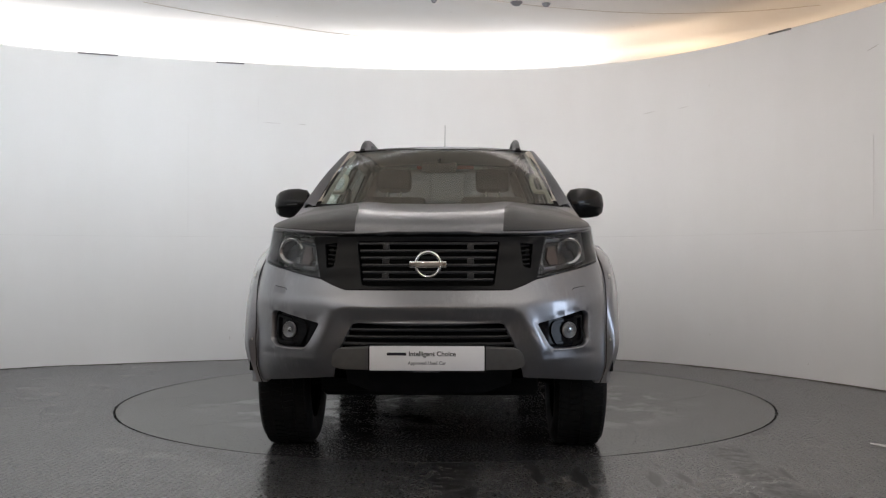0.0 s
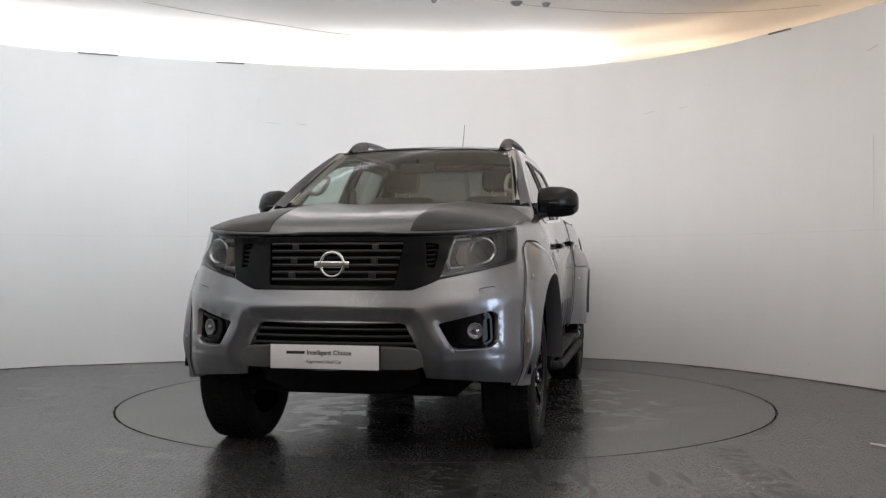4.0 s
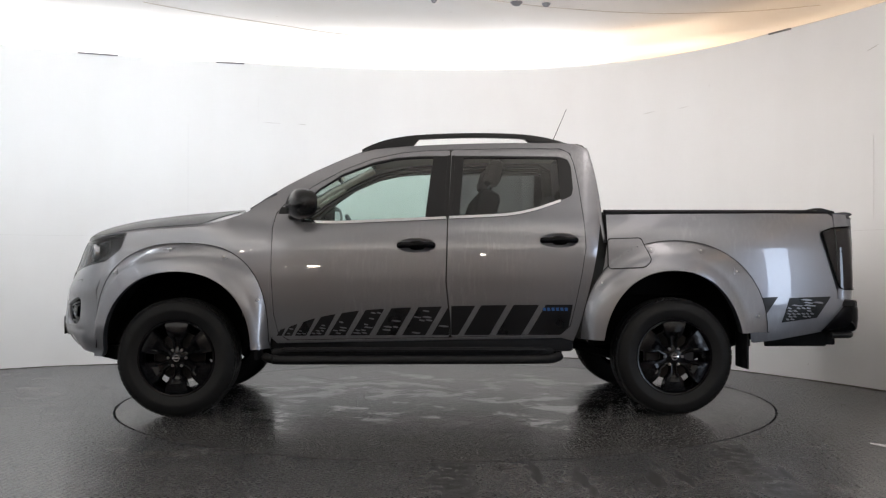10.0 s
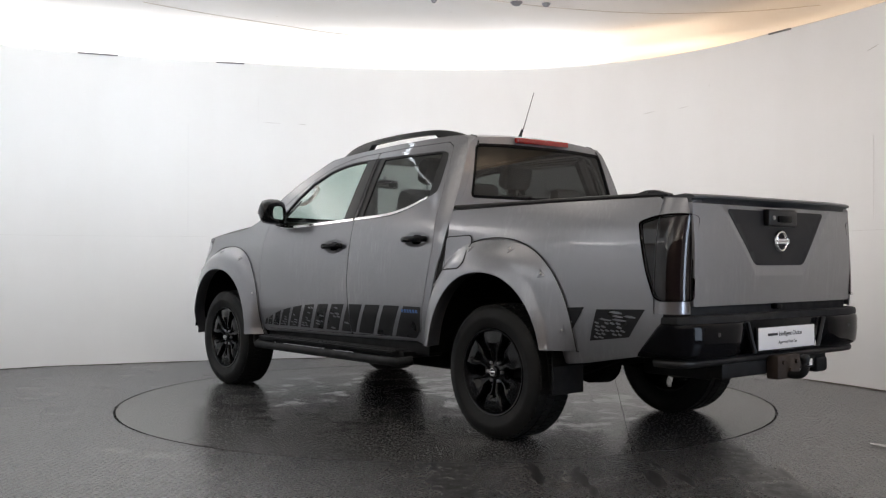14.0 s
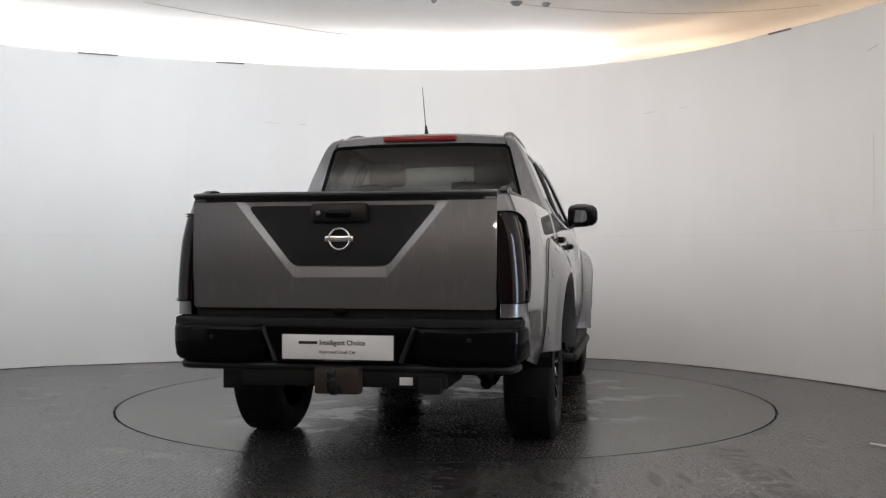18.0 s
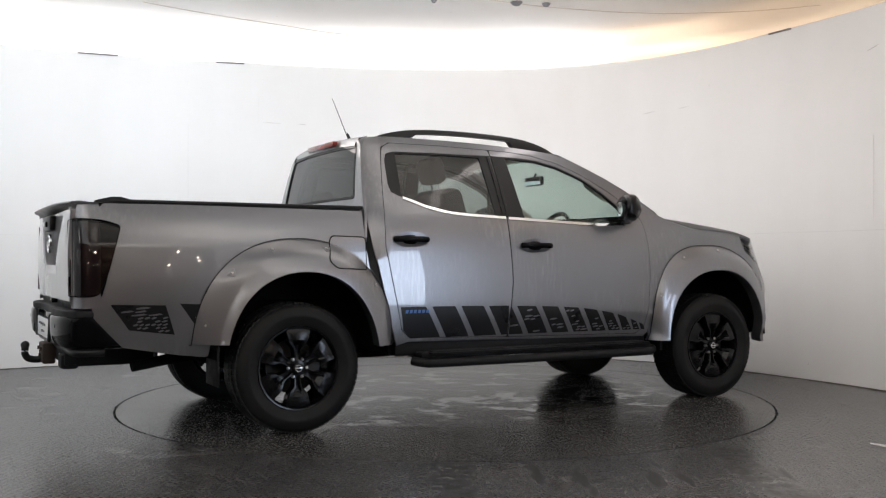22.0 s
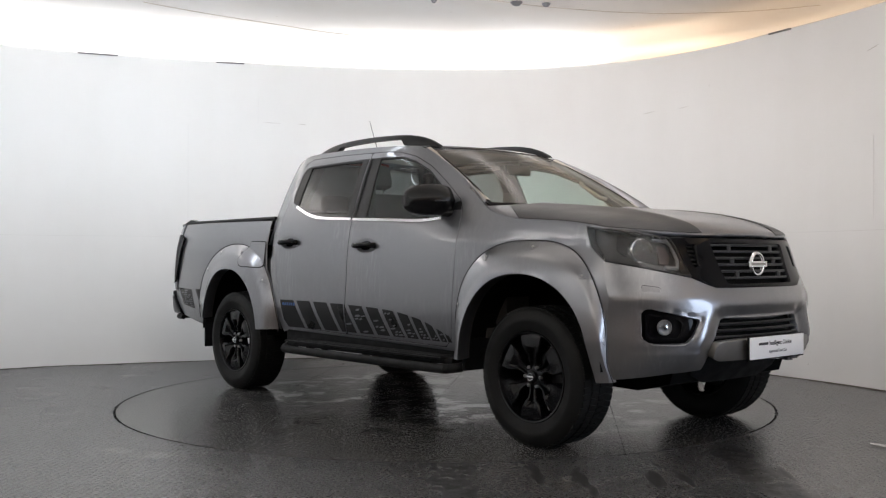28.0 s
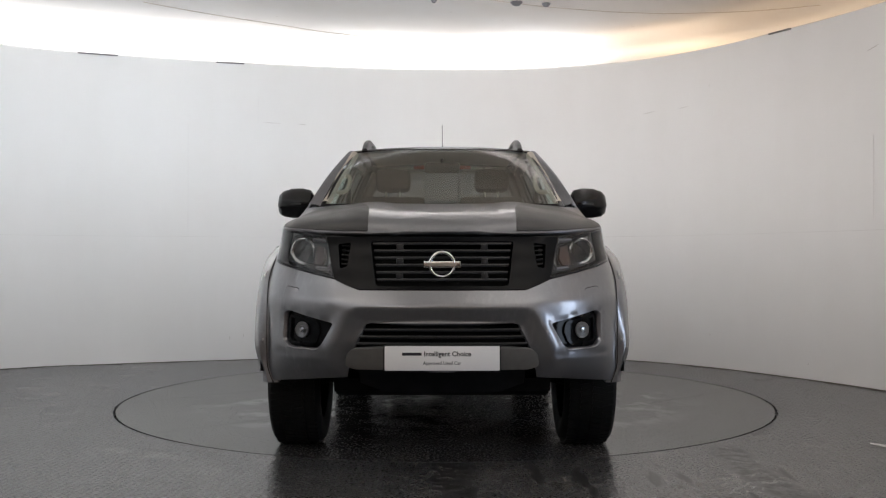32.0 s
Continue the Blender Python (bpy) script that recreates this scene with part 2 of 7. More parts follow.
GLASS_FRONT = pane_mat("green_tinted_glass", (0.72, 0.84, 0.80), 1.0, least=0.055)
GLASS_DARK = pane_mat("dark_privacy_glass", (0.29, 0.31, 0.305), 1.0, least=0.05)
GLASS_REAR = pane_mat("dark_rear_glass", (0.105, 0.11, 0.11), 1.0, least=0.045)
MIRROR = plain("mirror_glass", (0.8, 0.82, 0.85), 0.03, metal=1.0, vary=0.01)
SEAT = plain("dark_seat_cloth", (0.045, 0.040, 0.037), 0.85, relief=0.002, scale=150)
DASH = plain("dark_dashboard", (0.055, 0.050, 0.046), 0.7)
LINER = plain("beige_headlining", (0.52, 0.48, 0.42), 0.9)
WALL = wall_material()
CEILING = ceiling_material()
FLOOR = floor_material("damp_ribbed_floor", -0.02, True, 0.20, sheen=(0.26, 0.29, 0.16))
TABLE = floor_material("wet_ribbed_turntable", -0.015, False, 0.03, 1.02, (0.22, 0.29, 0.09), 1.7)
GAP = plain("black_gap", (0.006, 0.006, 0.006), 0.8)
ROOM_BROWN = plain("brown_room_lining", (0.27, 0.205, 0.165), 0.85)


# ---- mesh helpers ----
def mesh_ob(name, verts, faces, material, parent=None, label="", smooth=True):
    me = bpy.data.meshes.new(name)
    me.from_pydata([tuple(v) for v in verts], [], faces)
    me.materials.append(material)
    if smooth:
        me.polygons.foreach_set("use_smooth", [True] * len(me.polygons))
    ob = new(name, me)
    if parent:
        ob.parent = parent
    return tagged(ob, label)


def part(name, bm, material, parent=None, label="", smooth_angle=35):
    """Links a bmesh as one mesh object under a thing or part."""
    me = bpy.data.meshes.new(name)
    bmesh.ops.recalc_face_normals(bm, faces=bm.faces)
    for f in bm.faces:
        f.smooth = True
    for e in bm.edges:
        if len(e.link_faces) == 2 and e.calc_face_angle(0) > radians(smooth_angle):
            e.smooth = False
    bm.to_mesh(me)
    bm.free()
    me.materials.append(material)
    ob = new(name, me)
    if parent:
        ob.parent = parent
    return tagged(ob, label)


def add_box(bm, lo, hi, bevel=0.0, m=None, segments=2):
    r = bmesh.ops.create_cube(bm, size=1)
    vs = r["verts"]
    for v in vs:
        v.co = Vector([(a + b) / 2 + c * (b - a) for a, b, c in zip(lo, hi, v.co)])
    if bevel:
        es = list({e for v in vs for e in v.link_edges})
        g = bmesh.ops.bevel(bm, geom=es, offset=bevel, segments=segments, affect="EDGES", profile=0.5)
        vs = list({v for f in g["faces"] for v in f.verts} | {v for v in vs if v.is_valid})
    if m is not None:
        bmesh.ops.transform(bm, matrix=m, verts=vs)
    return bm


def box(lo, hi, bevel=0.0, m=None):
    return add_box(bmesh.new(), lo, hi, bevel, m)


def add_lathe(bm, profile, m, segments=48, closed=False):
    """profile: (radius, height) pairs, turned round the local z axis."""
    rings = []
    for k in range(segments):
        a = 2 * math.pi * k / segments
        rings.append([bm.verts.new(m @ Vector((r * math.cos(a), r * math.sin(a), h))) for r, h in profile])
    n = len(profile)
    for k in range(segments):
        p, q = rings[k], rings[(k + 1) % segments]
        for i in range(n if closed else n - 1):
            j = (i + 1) % n
            bm.faces.new((p[i], q[i], q[j], p[j]))
    return bm


def lathe(profile, m, segments=48, closed=False):
    return add_lathe(bmesh.new(), profile, m, segments, closed)


def add_tube(bm, pts, radius, sides=10, flat=1.0):
    """A round bar through the points; flat squeezes its height."""
    pts = [Vector(p) for p in pts]
    rings = []
    for i, p in enumerate(pts):
        d = (pts[min(i + 1, len(pts) - 1)] - pts[max(i - 1, 0)]).normalized()
        u = d.cross(Vector((0, 0, 1)))
        u = u.normalized() if u.length > 1e-4 else Vector((1, 0, 0))
        w = u.cross(d).normalized()
        r = radius[i] if isinstance(radius, (list, tuple)) else radius
        rings.append([bm.verts.new(p + u * r * math.cos(a) + w * r * flat * math.sin(a)) for a in [2 * math.pi * k / sides for k in range(sides)]])
    for p, q in zip(rings, rings[1:]):
        for k in range(sides):
            bm.faces.new((p[k], p[(k + 1) % sides], q[(k + 1) % sides], q[k]))
    bm.faces.new(rings[0][::-1])
    bm.faces.new(rings[-1])
    return bm


def tube(pts, radius, sides=10, flat=1.0):
    return add_tube(bmesh.new(), pts, radius, sides, flat)


def add_prism(bm, outline, origin, u, v, depth, bevel=0.0):
    """Extrudes a flat outline, given along u and v from origin, by the vector depth."""
    o, u, v, d = Vector(origin), Vector(u), Vector(v), Vector(depth)
    a = [bm.verts.new(o + u * x + v * y) for x, y in outline]
    b = [bm.verts.new(o + u * x + v * y + d) for x, y in outline]
    n = len(a)
    fs = [bm.faces.new(a[::-1]), bm.faces.new(b)]
    for i in range(n):
        fs.append(bm.faces.new((a[i], a[(i + 1) % n], b[(i + 1) % n], b[i])))
    if bevel:
        bmesh.ops.recalc_face_normals(bm, faces=fs)
        bmesh.ops.bevel(bm, geom=list(fs[1].edges), offset=bevel, segments=2, affect="EDGES", profile=0.5)
    return bm


def prism(outline, origin, u, v, depth, bevel=0.0):
    return add_prism(bmesh.new(), outline, origin, u, v, depth, bevel)


def smooth_line(pts, n=6, closed=False):
    """Catmull-Rom line through the points."""
    pts = [Vector(p) for p in pts]
    k, out = len(pts), []
    for i in range(k if closed else k - 1):
        g = (lambda j: pts[j % k]) if closed else (lambda j: pts[max(0, min(k - 1, j))])
        a, b, c, d = g(i - 1), g(i), g(i + 1), g(i + 2)
        for s in range(n):
            t = s / n
            out.append(0.5 * (2 * b + (c - a) * t + (2 * a - 5 * b + 4 * c - d) * t * t + (3 * b - a - 3 * c + d) * t ** 3))
    if not closed:
        out.append(pts[-1])
    return out


def table(*rows):
    """A smooth function through (x, value) rows, clamped at the ends."""
    rows = sorted(rows)
    xs, ys = [r[0] for r in rows], [r[1] for r in rows]
    n = len(xs)
    dl = [(ys[i + 1] - ys[i]) / (xs[i + 1] - xs[i]) for i in range(n - 1)]
    sl = [dl[0]] + [0 if dl[i - 1] * dl[i] <= 0 else 2 * dl[i - 1] * dl[i] / (dl[i - 1] + dl[i]) for i in range(1, n - 1)] + [dl[-1]]

    def f(x):
        if x <= xs[0]:
            return ys[0] + sl[0] * (x - xs[0])
        if x >= xs[-1]:
            return ys[-1] + sl[-1] * (x - xs[-1])
        i = max(j for j in range(n - 1) if xs[j] <= x)
        h = xs[i + 1] - xs[i]
        t = (x - xs[i]) / h
        return (ys[i] * (1 + 2 * t) * (1 - t) ** 2 + sl[i] * h * t * (1 - t) ** 2 + ys[i + 1] * t * t * (3 - 2 * t) + sl[i + 1] * h * t * t * (t - 1))
    return f


def inside(poly, x, y):
    c = False
    for i in range(len(poly)):
        (x1, y1), (x2, y2) = poly[i - 1], poly[i]
        if (y1 > y) != (y2 > y) and x < (x2 - x1) * (y - y1) / (y2 - y1) + x1:
            c = not c
    return c


def ccw(poly):
    a = sum(poly[i - 1][0] * poly[i][1] - poly[i][0] * poly[i - 1][1] for i in range(len(poly)))
    return list(poly) if a > 0 else list(poly)[::-1]


def inset(poly, d):
    """Moves every side of an outline inwards by d."""
    poly = ccw(poly)
    n, out = len(poly), []
    for i in range(n):
        p0, p1, p2 = Vector(poly[i - 1][:2]), Vector(poly[i][:2]), Vector(poly[(i + 1) % n][:2])
        a, b = (p1 - p0).normalized(), (p2 - p1).normalized()
        na, nb = Vector((-a.y, a.x)), Vector((-b.y, b.x))
        k = na + nb
        k = k / max(0.35, k.length_squared / 2)
        out.append(tuple(p1 + k * d * 1.0))
    return out


def rounded(poly, r, n=4):
    """Rounds the corners of an outline."""
    m, out = len(poly), []
    for i in range(m):
        p0, p1, p2 = Vector(poly[i - 1]), Vector(poly[i]), Vector(poly[(i + 1) % m])
        a, b = p0 - p1, p2 - p1
        k = min(r, a.length * 0.45, b.length * 0.45)
        s, e = p1 + a.normalized() * k, p1 + b.normalized() * k
        for j in range(n + 1):
            t = j / n
            out.append(tuple(s * (1 - t) ** 2 + p1 * 2 * t * (1 - t) + e * t * t))
    return out


def dense(poly, step):
    out = []
    for i in range(len(poly)):
        a, b = Vector(poly[i]), Vector(poly[(i + 1) % len(poly)])
        k = max(1, int((b - a).length / step + 0.5))
        out += [tuple(a.lerp(b, j / k)) for j in range(k)]
    return out


def panel(name, outer, surf, material, parent, label="", holes=(), step=0.035, rim=0.012, flip=False, hole_rim=None):
    """A skin cut to an outline on a surface surf(u, v) -> Vector, with true normals and turned-in edges."""
    loops = [ccw(dense(outer, step))] + [ccw(dense(h, step)) for h in holes]
    pts, edges = [], []
    for lp in loops:
        k = len(pts)
        pts += [Vector(p) for p in lp]
        edges += [(k + i, k + (i + 1) % len(lp)) for i in range(len(lp))]
    us, vs = [p[0] for p in loops[0]], [p[1] for p in loops[0]]
    rim_pts = np.array([tuple(p) for p in pts])
    nu, nv = int((max(us) - min(us)) / step) + 1, int((max(vs) - min(vs)) / step) + 1
    for i in range(nu + 1):
        for j in range(nv + 1):
            x, y = min(us) + (i + 0.5 * (j % 2)) * step, min(vs) + j * step
            if inside(loops[0], x, y) and not any(inside(h, x, y) for h in loops[1:]):
                if np.min((rim_pts[:, 0] - x) ** 2 + (rim_pts[:, 1] - y) ** 2) > (0.45 * step) ** 2:
                    pts.append(Vector((x, y)))
    v2, e2, f2, ov, oe, of = delaunay_2d_cdt(pts, edges, [], 0, 1e-6)
    faces = []
    for f in f2:
        c = sum((v2[i] for i in f), Vector((0, 0))) / len(f)
        if inside(loops[0], c.x, c.y) and not any(inside(h, c.x, c.y) for h in loops[1:]):
            faces.append(list(f))
    used = sorted({i for f in faces for i in f})
    idx = {o: k for k, o in enumerate(used)}
    uv = [v2[i] for i in used]
    faces = [[idx[i] for i in f] for f in faces]
    co = [Vector(surf(p.x, p.y)) for p in uv]
    h = 0.002
    nr = []
    for p in uv:
        du = Vector(surf(p.x + h, p.y)) - Vector(surf(p.x - h, p.y))
        dv = Vector(surf(p.x, p.y + h)) - Vector(surf(p.x, p.y - h))
        n = du.cross(dv).normalized()
        nr.append(-n if flip else n)
    if flip:
        faces = [f[::-1] for f in faces]
    cnt = {}
    for f in faces:
        for i in range(len(f)):
            cnt[(f[i], f[(i + 1) % len(f)])] = 1
    border = [e for e in cnt if (e[1], e[0]) not in cnt]
    verts, norms = list(co), list(nr)
    if rim:
        # turned-in edge: a small round, then straight in
        ins = {}
        outw = {}
        for a, b in border:
            d = (co[b] - co[a]).normalized()
            for i in (a, b):
                outw[i] = outw.get(i, Vector()) + d.cross(nr[i])
        for i, o in outw.items():
            o = o.normalized() if o.length > 1e-9 else Vector((0, 0, 1))
            ids = [i]
            for k, (oo, dd, wn, wo) in enumerate(((0.0012, 0.0012, 0.6, 0.8), (0.0015, rim, 0.0, 1.0))):
                ids.append(len(verts))
                verts.append(co[i] + o * oo - nr[i] * dd)
                norms.append((nr[i] * wn + o * wo).normalized())
            ins[i] = ids
        for a, b in border:
            A, B = ins[a], ins[b]
            for k in range(2):
                faces.append([B[k], A[k], A[k + 1], B[k + 1]])
    me = bpy.data.meshes.new(name)
    me.from_pydata([tuple(v) for v in verts], [], faces)
    me.polygons.foreach_set("use_smooth", [True] * len(me.polygons))
    me.normals_split_custom_set_from_vertices([tuple(n) for n in norms])
    me.materials.append(material)
    ob = new(name, me)
    if parent:
        ob.parent = parent
    return tagged(ob, label)


def word_mesh(text, size, align="CENTER", depth=0.0005, shear=0.0):
    c = bpy.data.curves.new("word", "FONT")
    c.body, c.size, c.align_x, c.align_y, c.extrude, c.shear, c.offset = text, size, align, "CENTER", depth, shear, size * 0.022
    ob = bpy.data.objects.new("word", c)
    scene.collection.objects.link(ob)
    bpy.context.view_layer.update()
    me = bpy.data.meshes.new_from_object(ob.evaluated_get(bpy.context.evaluated_depsgraph_get()))
    bpy.data.objects.remove(ob)
    return me


def word(name, text, size, m, material, parent, label="", align="CENTER"):
    me = word_mesh(text, size, align)
    me.materials.clear()
    me.materials.append(material)
    me.transform(m)
    ob = new(name, me)
    ob.parent = parent
    return tagged(ob, label)



# ---- the studio: oval wall, floor, ceiling ----
WALL_LINE = smooth_line([(-6.6, -7.5), (-6.9, -4.6), (-6.3, -1.6), (-5.3, 0.55), (-4.0, 1.82), (-3.2, 2.24), (-2.0, 2.66), (-0.6, 2.96), (0.6, 3.0), (1.66, 2.68),
                         (2.38, 2.05), (2.91, 1.21), (3.33, 0.35), (3.75, -1.0), (4.05, -3.0), (4.1, -5.2), (3.9, -7.5)], 10)
WALL_HEIGHT = 2.95
CEIL_Z = 3.30
DOOR_Y, DOOR_TOP = (-5.05, -3.65), 2.35


def studio():
    n = len(WALL_LINE)
    nrm = []
    for i in range(n):
        d = (WALL_LINE[min(i + 1, n - 1)] - WALL_LINE[max(i - 1, 0)]).normalized()
        nrm.append(Vector((-d.y, d.x)))
    verts, faces = [], []
    for p, o in zip(WALL_LINE, nrm):
        q = p + o * 0.10
        verts += [(p.x, p.y, 0), (p.x, p.y, WALL_HEIGHT - 0.012), (p.x + o.x * 0.012, p.y + o.y * 0.012, WALL_HEIGHT),
                  (q.x - o.x * 0.012, q.y - o.y * 0.012, WALL_HEIGHT), (q.x, q.y, WALL_HEIGHT - 0.012), (q.x, q.y, 0)]
    def is_open(p):
        return p.x > 3 and DOOR_Y[0] < p.y < DOOR_Y[1]
    # the doorway in the right-hand part has a lintel of its own
    lint = {}
    for i, (p, o) in enumerate(zip(WALL_LINE, nrm)):
        if is_open(p):
            q = p + o * 0.10
            lint[i] = len(verts)
            verts += [(p.x, p.y, DOOR_TOP), (q.x, q.y, DOOR_TOP)]
    for i in range(n - 1):
        if i in lint and i + 1 in lint:
            a, b = lint[i], lint[i + 1]
            faces += [(a, b, (i + 1) * 6 + 1, i * 6 + 1), (b, a, a + 1, b + 1), (a + 1, i * 6 + 4, (i + 1) * 6 + 4, b + 1)]
            ks = (1, 2, 3)
        else:
            ks = range(5)
        for k in ks:
            faces.append((i * 6 + k, (i + 1) * 6 + k, (i + 1) * 6 + k + 1, i * 6 + k + 1))
    ends = sorted(lint)
    for i in (ends[0], ends[-1]):
        a = lint[i]
        faces.append((i * 6, i * 6 + 5, a + 1, a))
    w = mesh_ob("wall_curved", verts, faces, WALL, None, "white painted curved studio wall with faint scuffs")
    tagged(w, category="wall", kind="structure")
    # floor with the round pit for the turntable
    seg, verts, faces = 128, [], []
    for k in range(seg):
        a = 2 * math.pi * k / seg
        c, s = math.cos(a), math.sin(a)
        f = 10.0 / max(abs(c), abs(s))
        verts += [(2.266 * c, 2.266 * s, -0.05), (2.266 * c, 2.266 * s, 0), (3.2 * c, 3.2 * s, 0), (f * c, f * s - 2.5, 0)]
    for k in range(seg):
        j = (k + 1) % seg
        for r in range(3):
            faces.append((k * 4 + r, j * 4 + r, j * 4 + r + 1, k * 4 + r + 1))
    mesh_ob("floor", verts, [f[::-1] for f in faces], FLOOR, None, "dark grey ribbed rubber studio floor, damp", smooth=False)["kind"] = "structure"
    bpy.data.objects["floor"]["category"] = "floor"
    pit = lathe([(2.27, -0.06), (0.0001, -0.06)], Matrix.Identity(4), 96)
    tagged(part("turntable_pit", pit, GAP, None, "black gap under the turntable rim"), category="floor", kind="structure")
    # ceiling
    c = box((-9.9, -12.4, CEIL_Z), (9.9, 7.4, CEIL_Z + 0.1))
    tagged(part("ceiling", c, CEILING, None, "white stained studio ceiling with round seams"), category="ceiling", kind="structure")
    # outer room that closes the studio behind the camera
    for nm, lo, hi in (("wall_north", (-10, 7.4, 0), (10, 7.55, CEIL_Z)), ("wall_south", (-9.9, -10.15, 0), (9.9, -10.0, CEIL_Z)),
                       ("wall_east", (9.9, -12.4, 0), (10.05, 7.4, CEIL_Z)), ("wall_west", (-10.05, -12.4, 0), (-9.9, 7.4, CEIL_Z))):
        tagged(part(nm, box(lo, hi), ROOM_BROWN if nm == "wall_south" else WALL, None, "plain wall of the outer room"), category="wall", kind="structure")


studio()



def cove_lights():
    """Strip lamps behind the top of the wall, shining up at the ceiling."""
    for i in range(4, len(WALL_LINE) - 4, 11):
        p = WALL_LINE[i]
        d = (WALL_LINE[i + 1] - WALL_LINE[i - 1]).normalized()
        o = Vector((-d.y, d.x))
        warm = p.x > 1.2
        k = (0.32 if p.x < 2.0 else 0.13 if p.y > 0.6 else 0.10 if p.y > -1.2 else 0.55) if warm else 1.25 if p.y < -2 else 1.0
        # one row close behind the wall, one further back that lights the ceiling seen just over the wall's edge
        for back, z, share, deep in ((0.36, 2.915, 0.32, 0.16), (1.25, 2.78, 1.0, 0.5)):
            c = p + o * back
            lamp = area_lamp("cove_lamp", (c.x, c.y, z), (c.x, c.y, 3.3), 1.3, deep, COVE_WATTS * k * share, LAMP_WARM if warm else LAMP_COOL)
            lamp.rotation_euler = (math.pi, 0, math.atan2(d.y, d.x))
            lamp.location = (c.x, c.y, z)


cove_lights()
area_lamp("door_daylight", (4.36, -4.38, 1.25), (0, -2.6, 1.1), 1.15, 2.1, DOOR_WATTS, LAMP_DAY)
# broad soft panels, added as fill under the ceiling on the camera's side
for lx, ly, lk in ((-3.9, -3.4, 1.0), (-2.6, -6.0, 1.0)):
    area_lamp("studio_lamp", (lx, ly, 3.2), (lx * 0.35, ly * 0.35 + 0.6, 0.6), 3.2, 2.0, FILL_WATTS * lk, (0.92, 0.965, 1.0))
# added fill lamps that shine up at the ceiling over and behind the camera
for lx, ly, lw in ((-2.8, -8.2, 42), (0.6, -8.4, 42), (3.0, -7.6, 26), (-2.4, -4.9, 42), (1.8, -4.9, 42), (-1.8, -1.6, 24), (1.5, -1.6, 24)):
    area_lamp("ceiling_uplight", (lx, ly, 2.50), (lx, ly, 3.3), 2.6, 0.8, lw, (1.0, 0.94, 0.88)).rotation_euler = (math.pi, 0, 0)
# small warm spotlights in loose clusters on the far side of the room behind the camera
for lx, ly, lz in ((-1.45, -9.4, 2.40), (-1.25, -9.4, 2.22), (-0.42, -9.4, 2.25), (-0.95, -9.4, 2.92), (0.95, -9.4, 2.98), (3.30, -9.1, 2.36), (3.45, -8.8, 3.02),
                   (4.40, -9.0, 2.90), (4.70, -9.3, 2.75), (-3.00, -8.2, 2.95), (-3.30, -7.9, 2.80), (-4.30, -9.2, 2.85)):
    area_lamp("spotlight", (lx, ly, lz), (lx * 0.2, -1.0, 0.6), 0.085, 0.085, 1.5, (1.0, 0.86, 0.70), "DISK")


def wall_washers():
    """Lamps under the ceiling that face the wall from inside the ring."""
    for i in range(5, len(WALL_LINE) - 6, 9):
        p = WALL_LINE[i]
        if p.x > 3 and -5.8 < p.y < -3.4:
            continue
        d = (WALL_LINE[i + 1] - WALL_LINE[i - 1]).normalized()
        q = p + Vector((d.y, -d.x)) * 1.9
        t = min(1, max(0, (p.x + 2.0) / 4.5))
        area_lamp("wall_washer", (q.x, q.y, 3.22), (p.x, p.y, 0.65), 1.5, 0.8, WASH_WATTS * (1.52 - 0.96 * t) * (1.45 if p.x < -3 and p.y < -1.5 else 1.0), (0.865 + 0.145 * t, 0.925, 1.0 - 0.10 * t))


wall_washers()


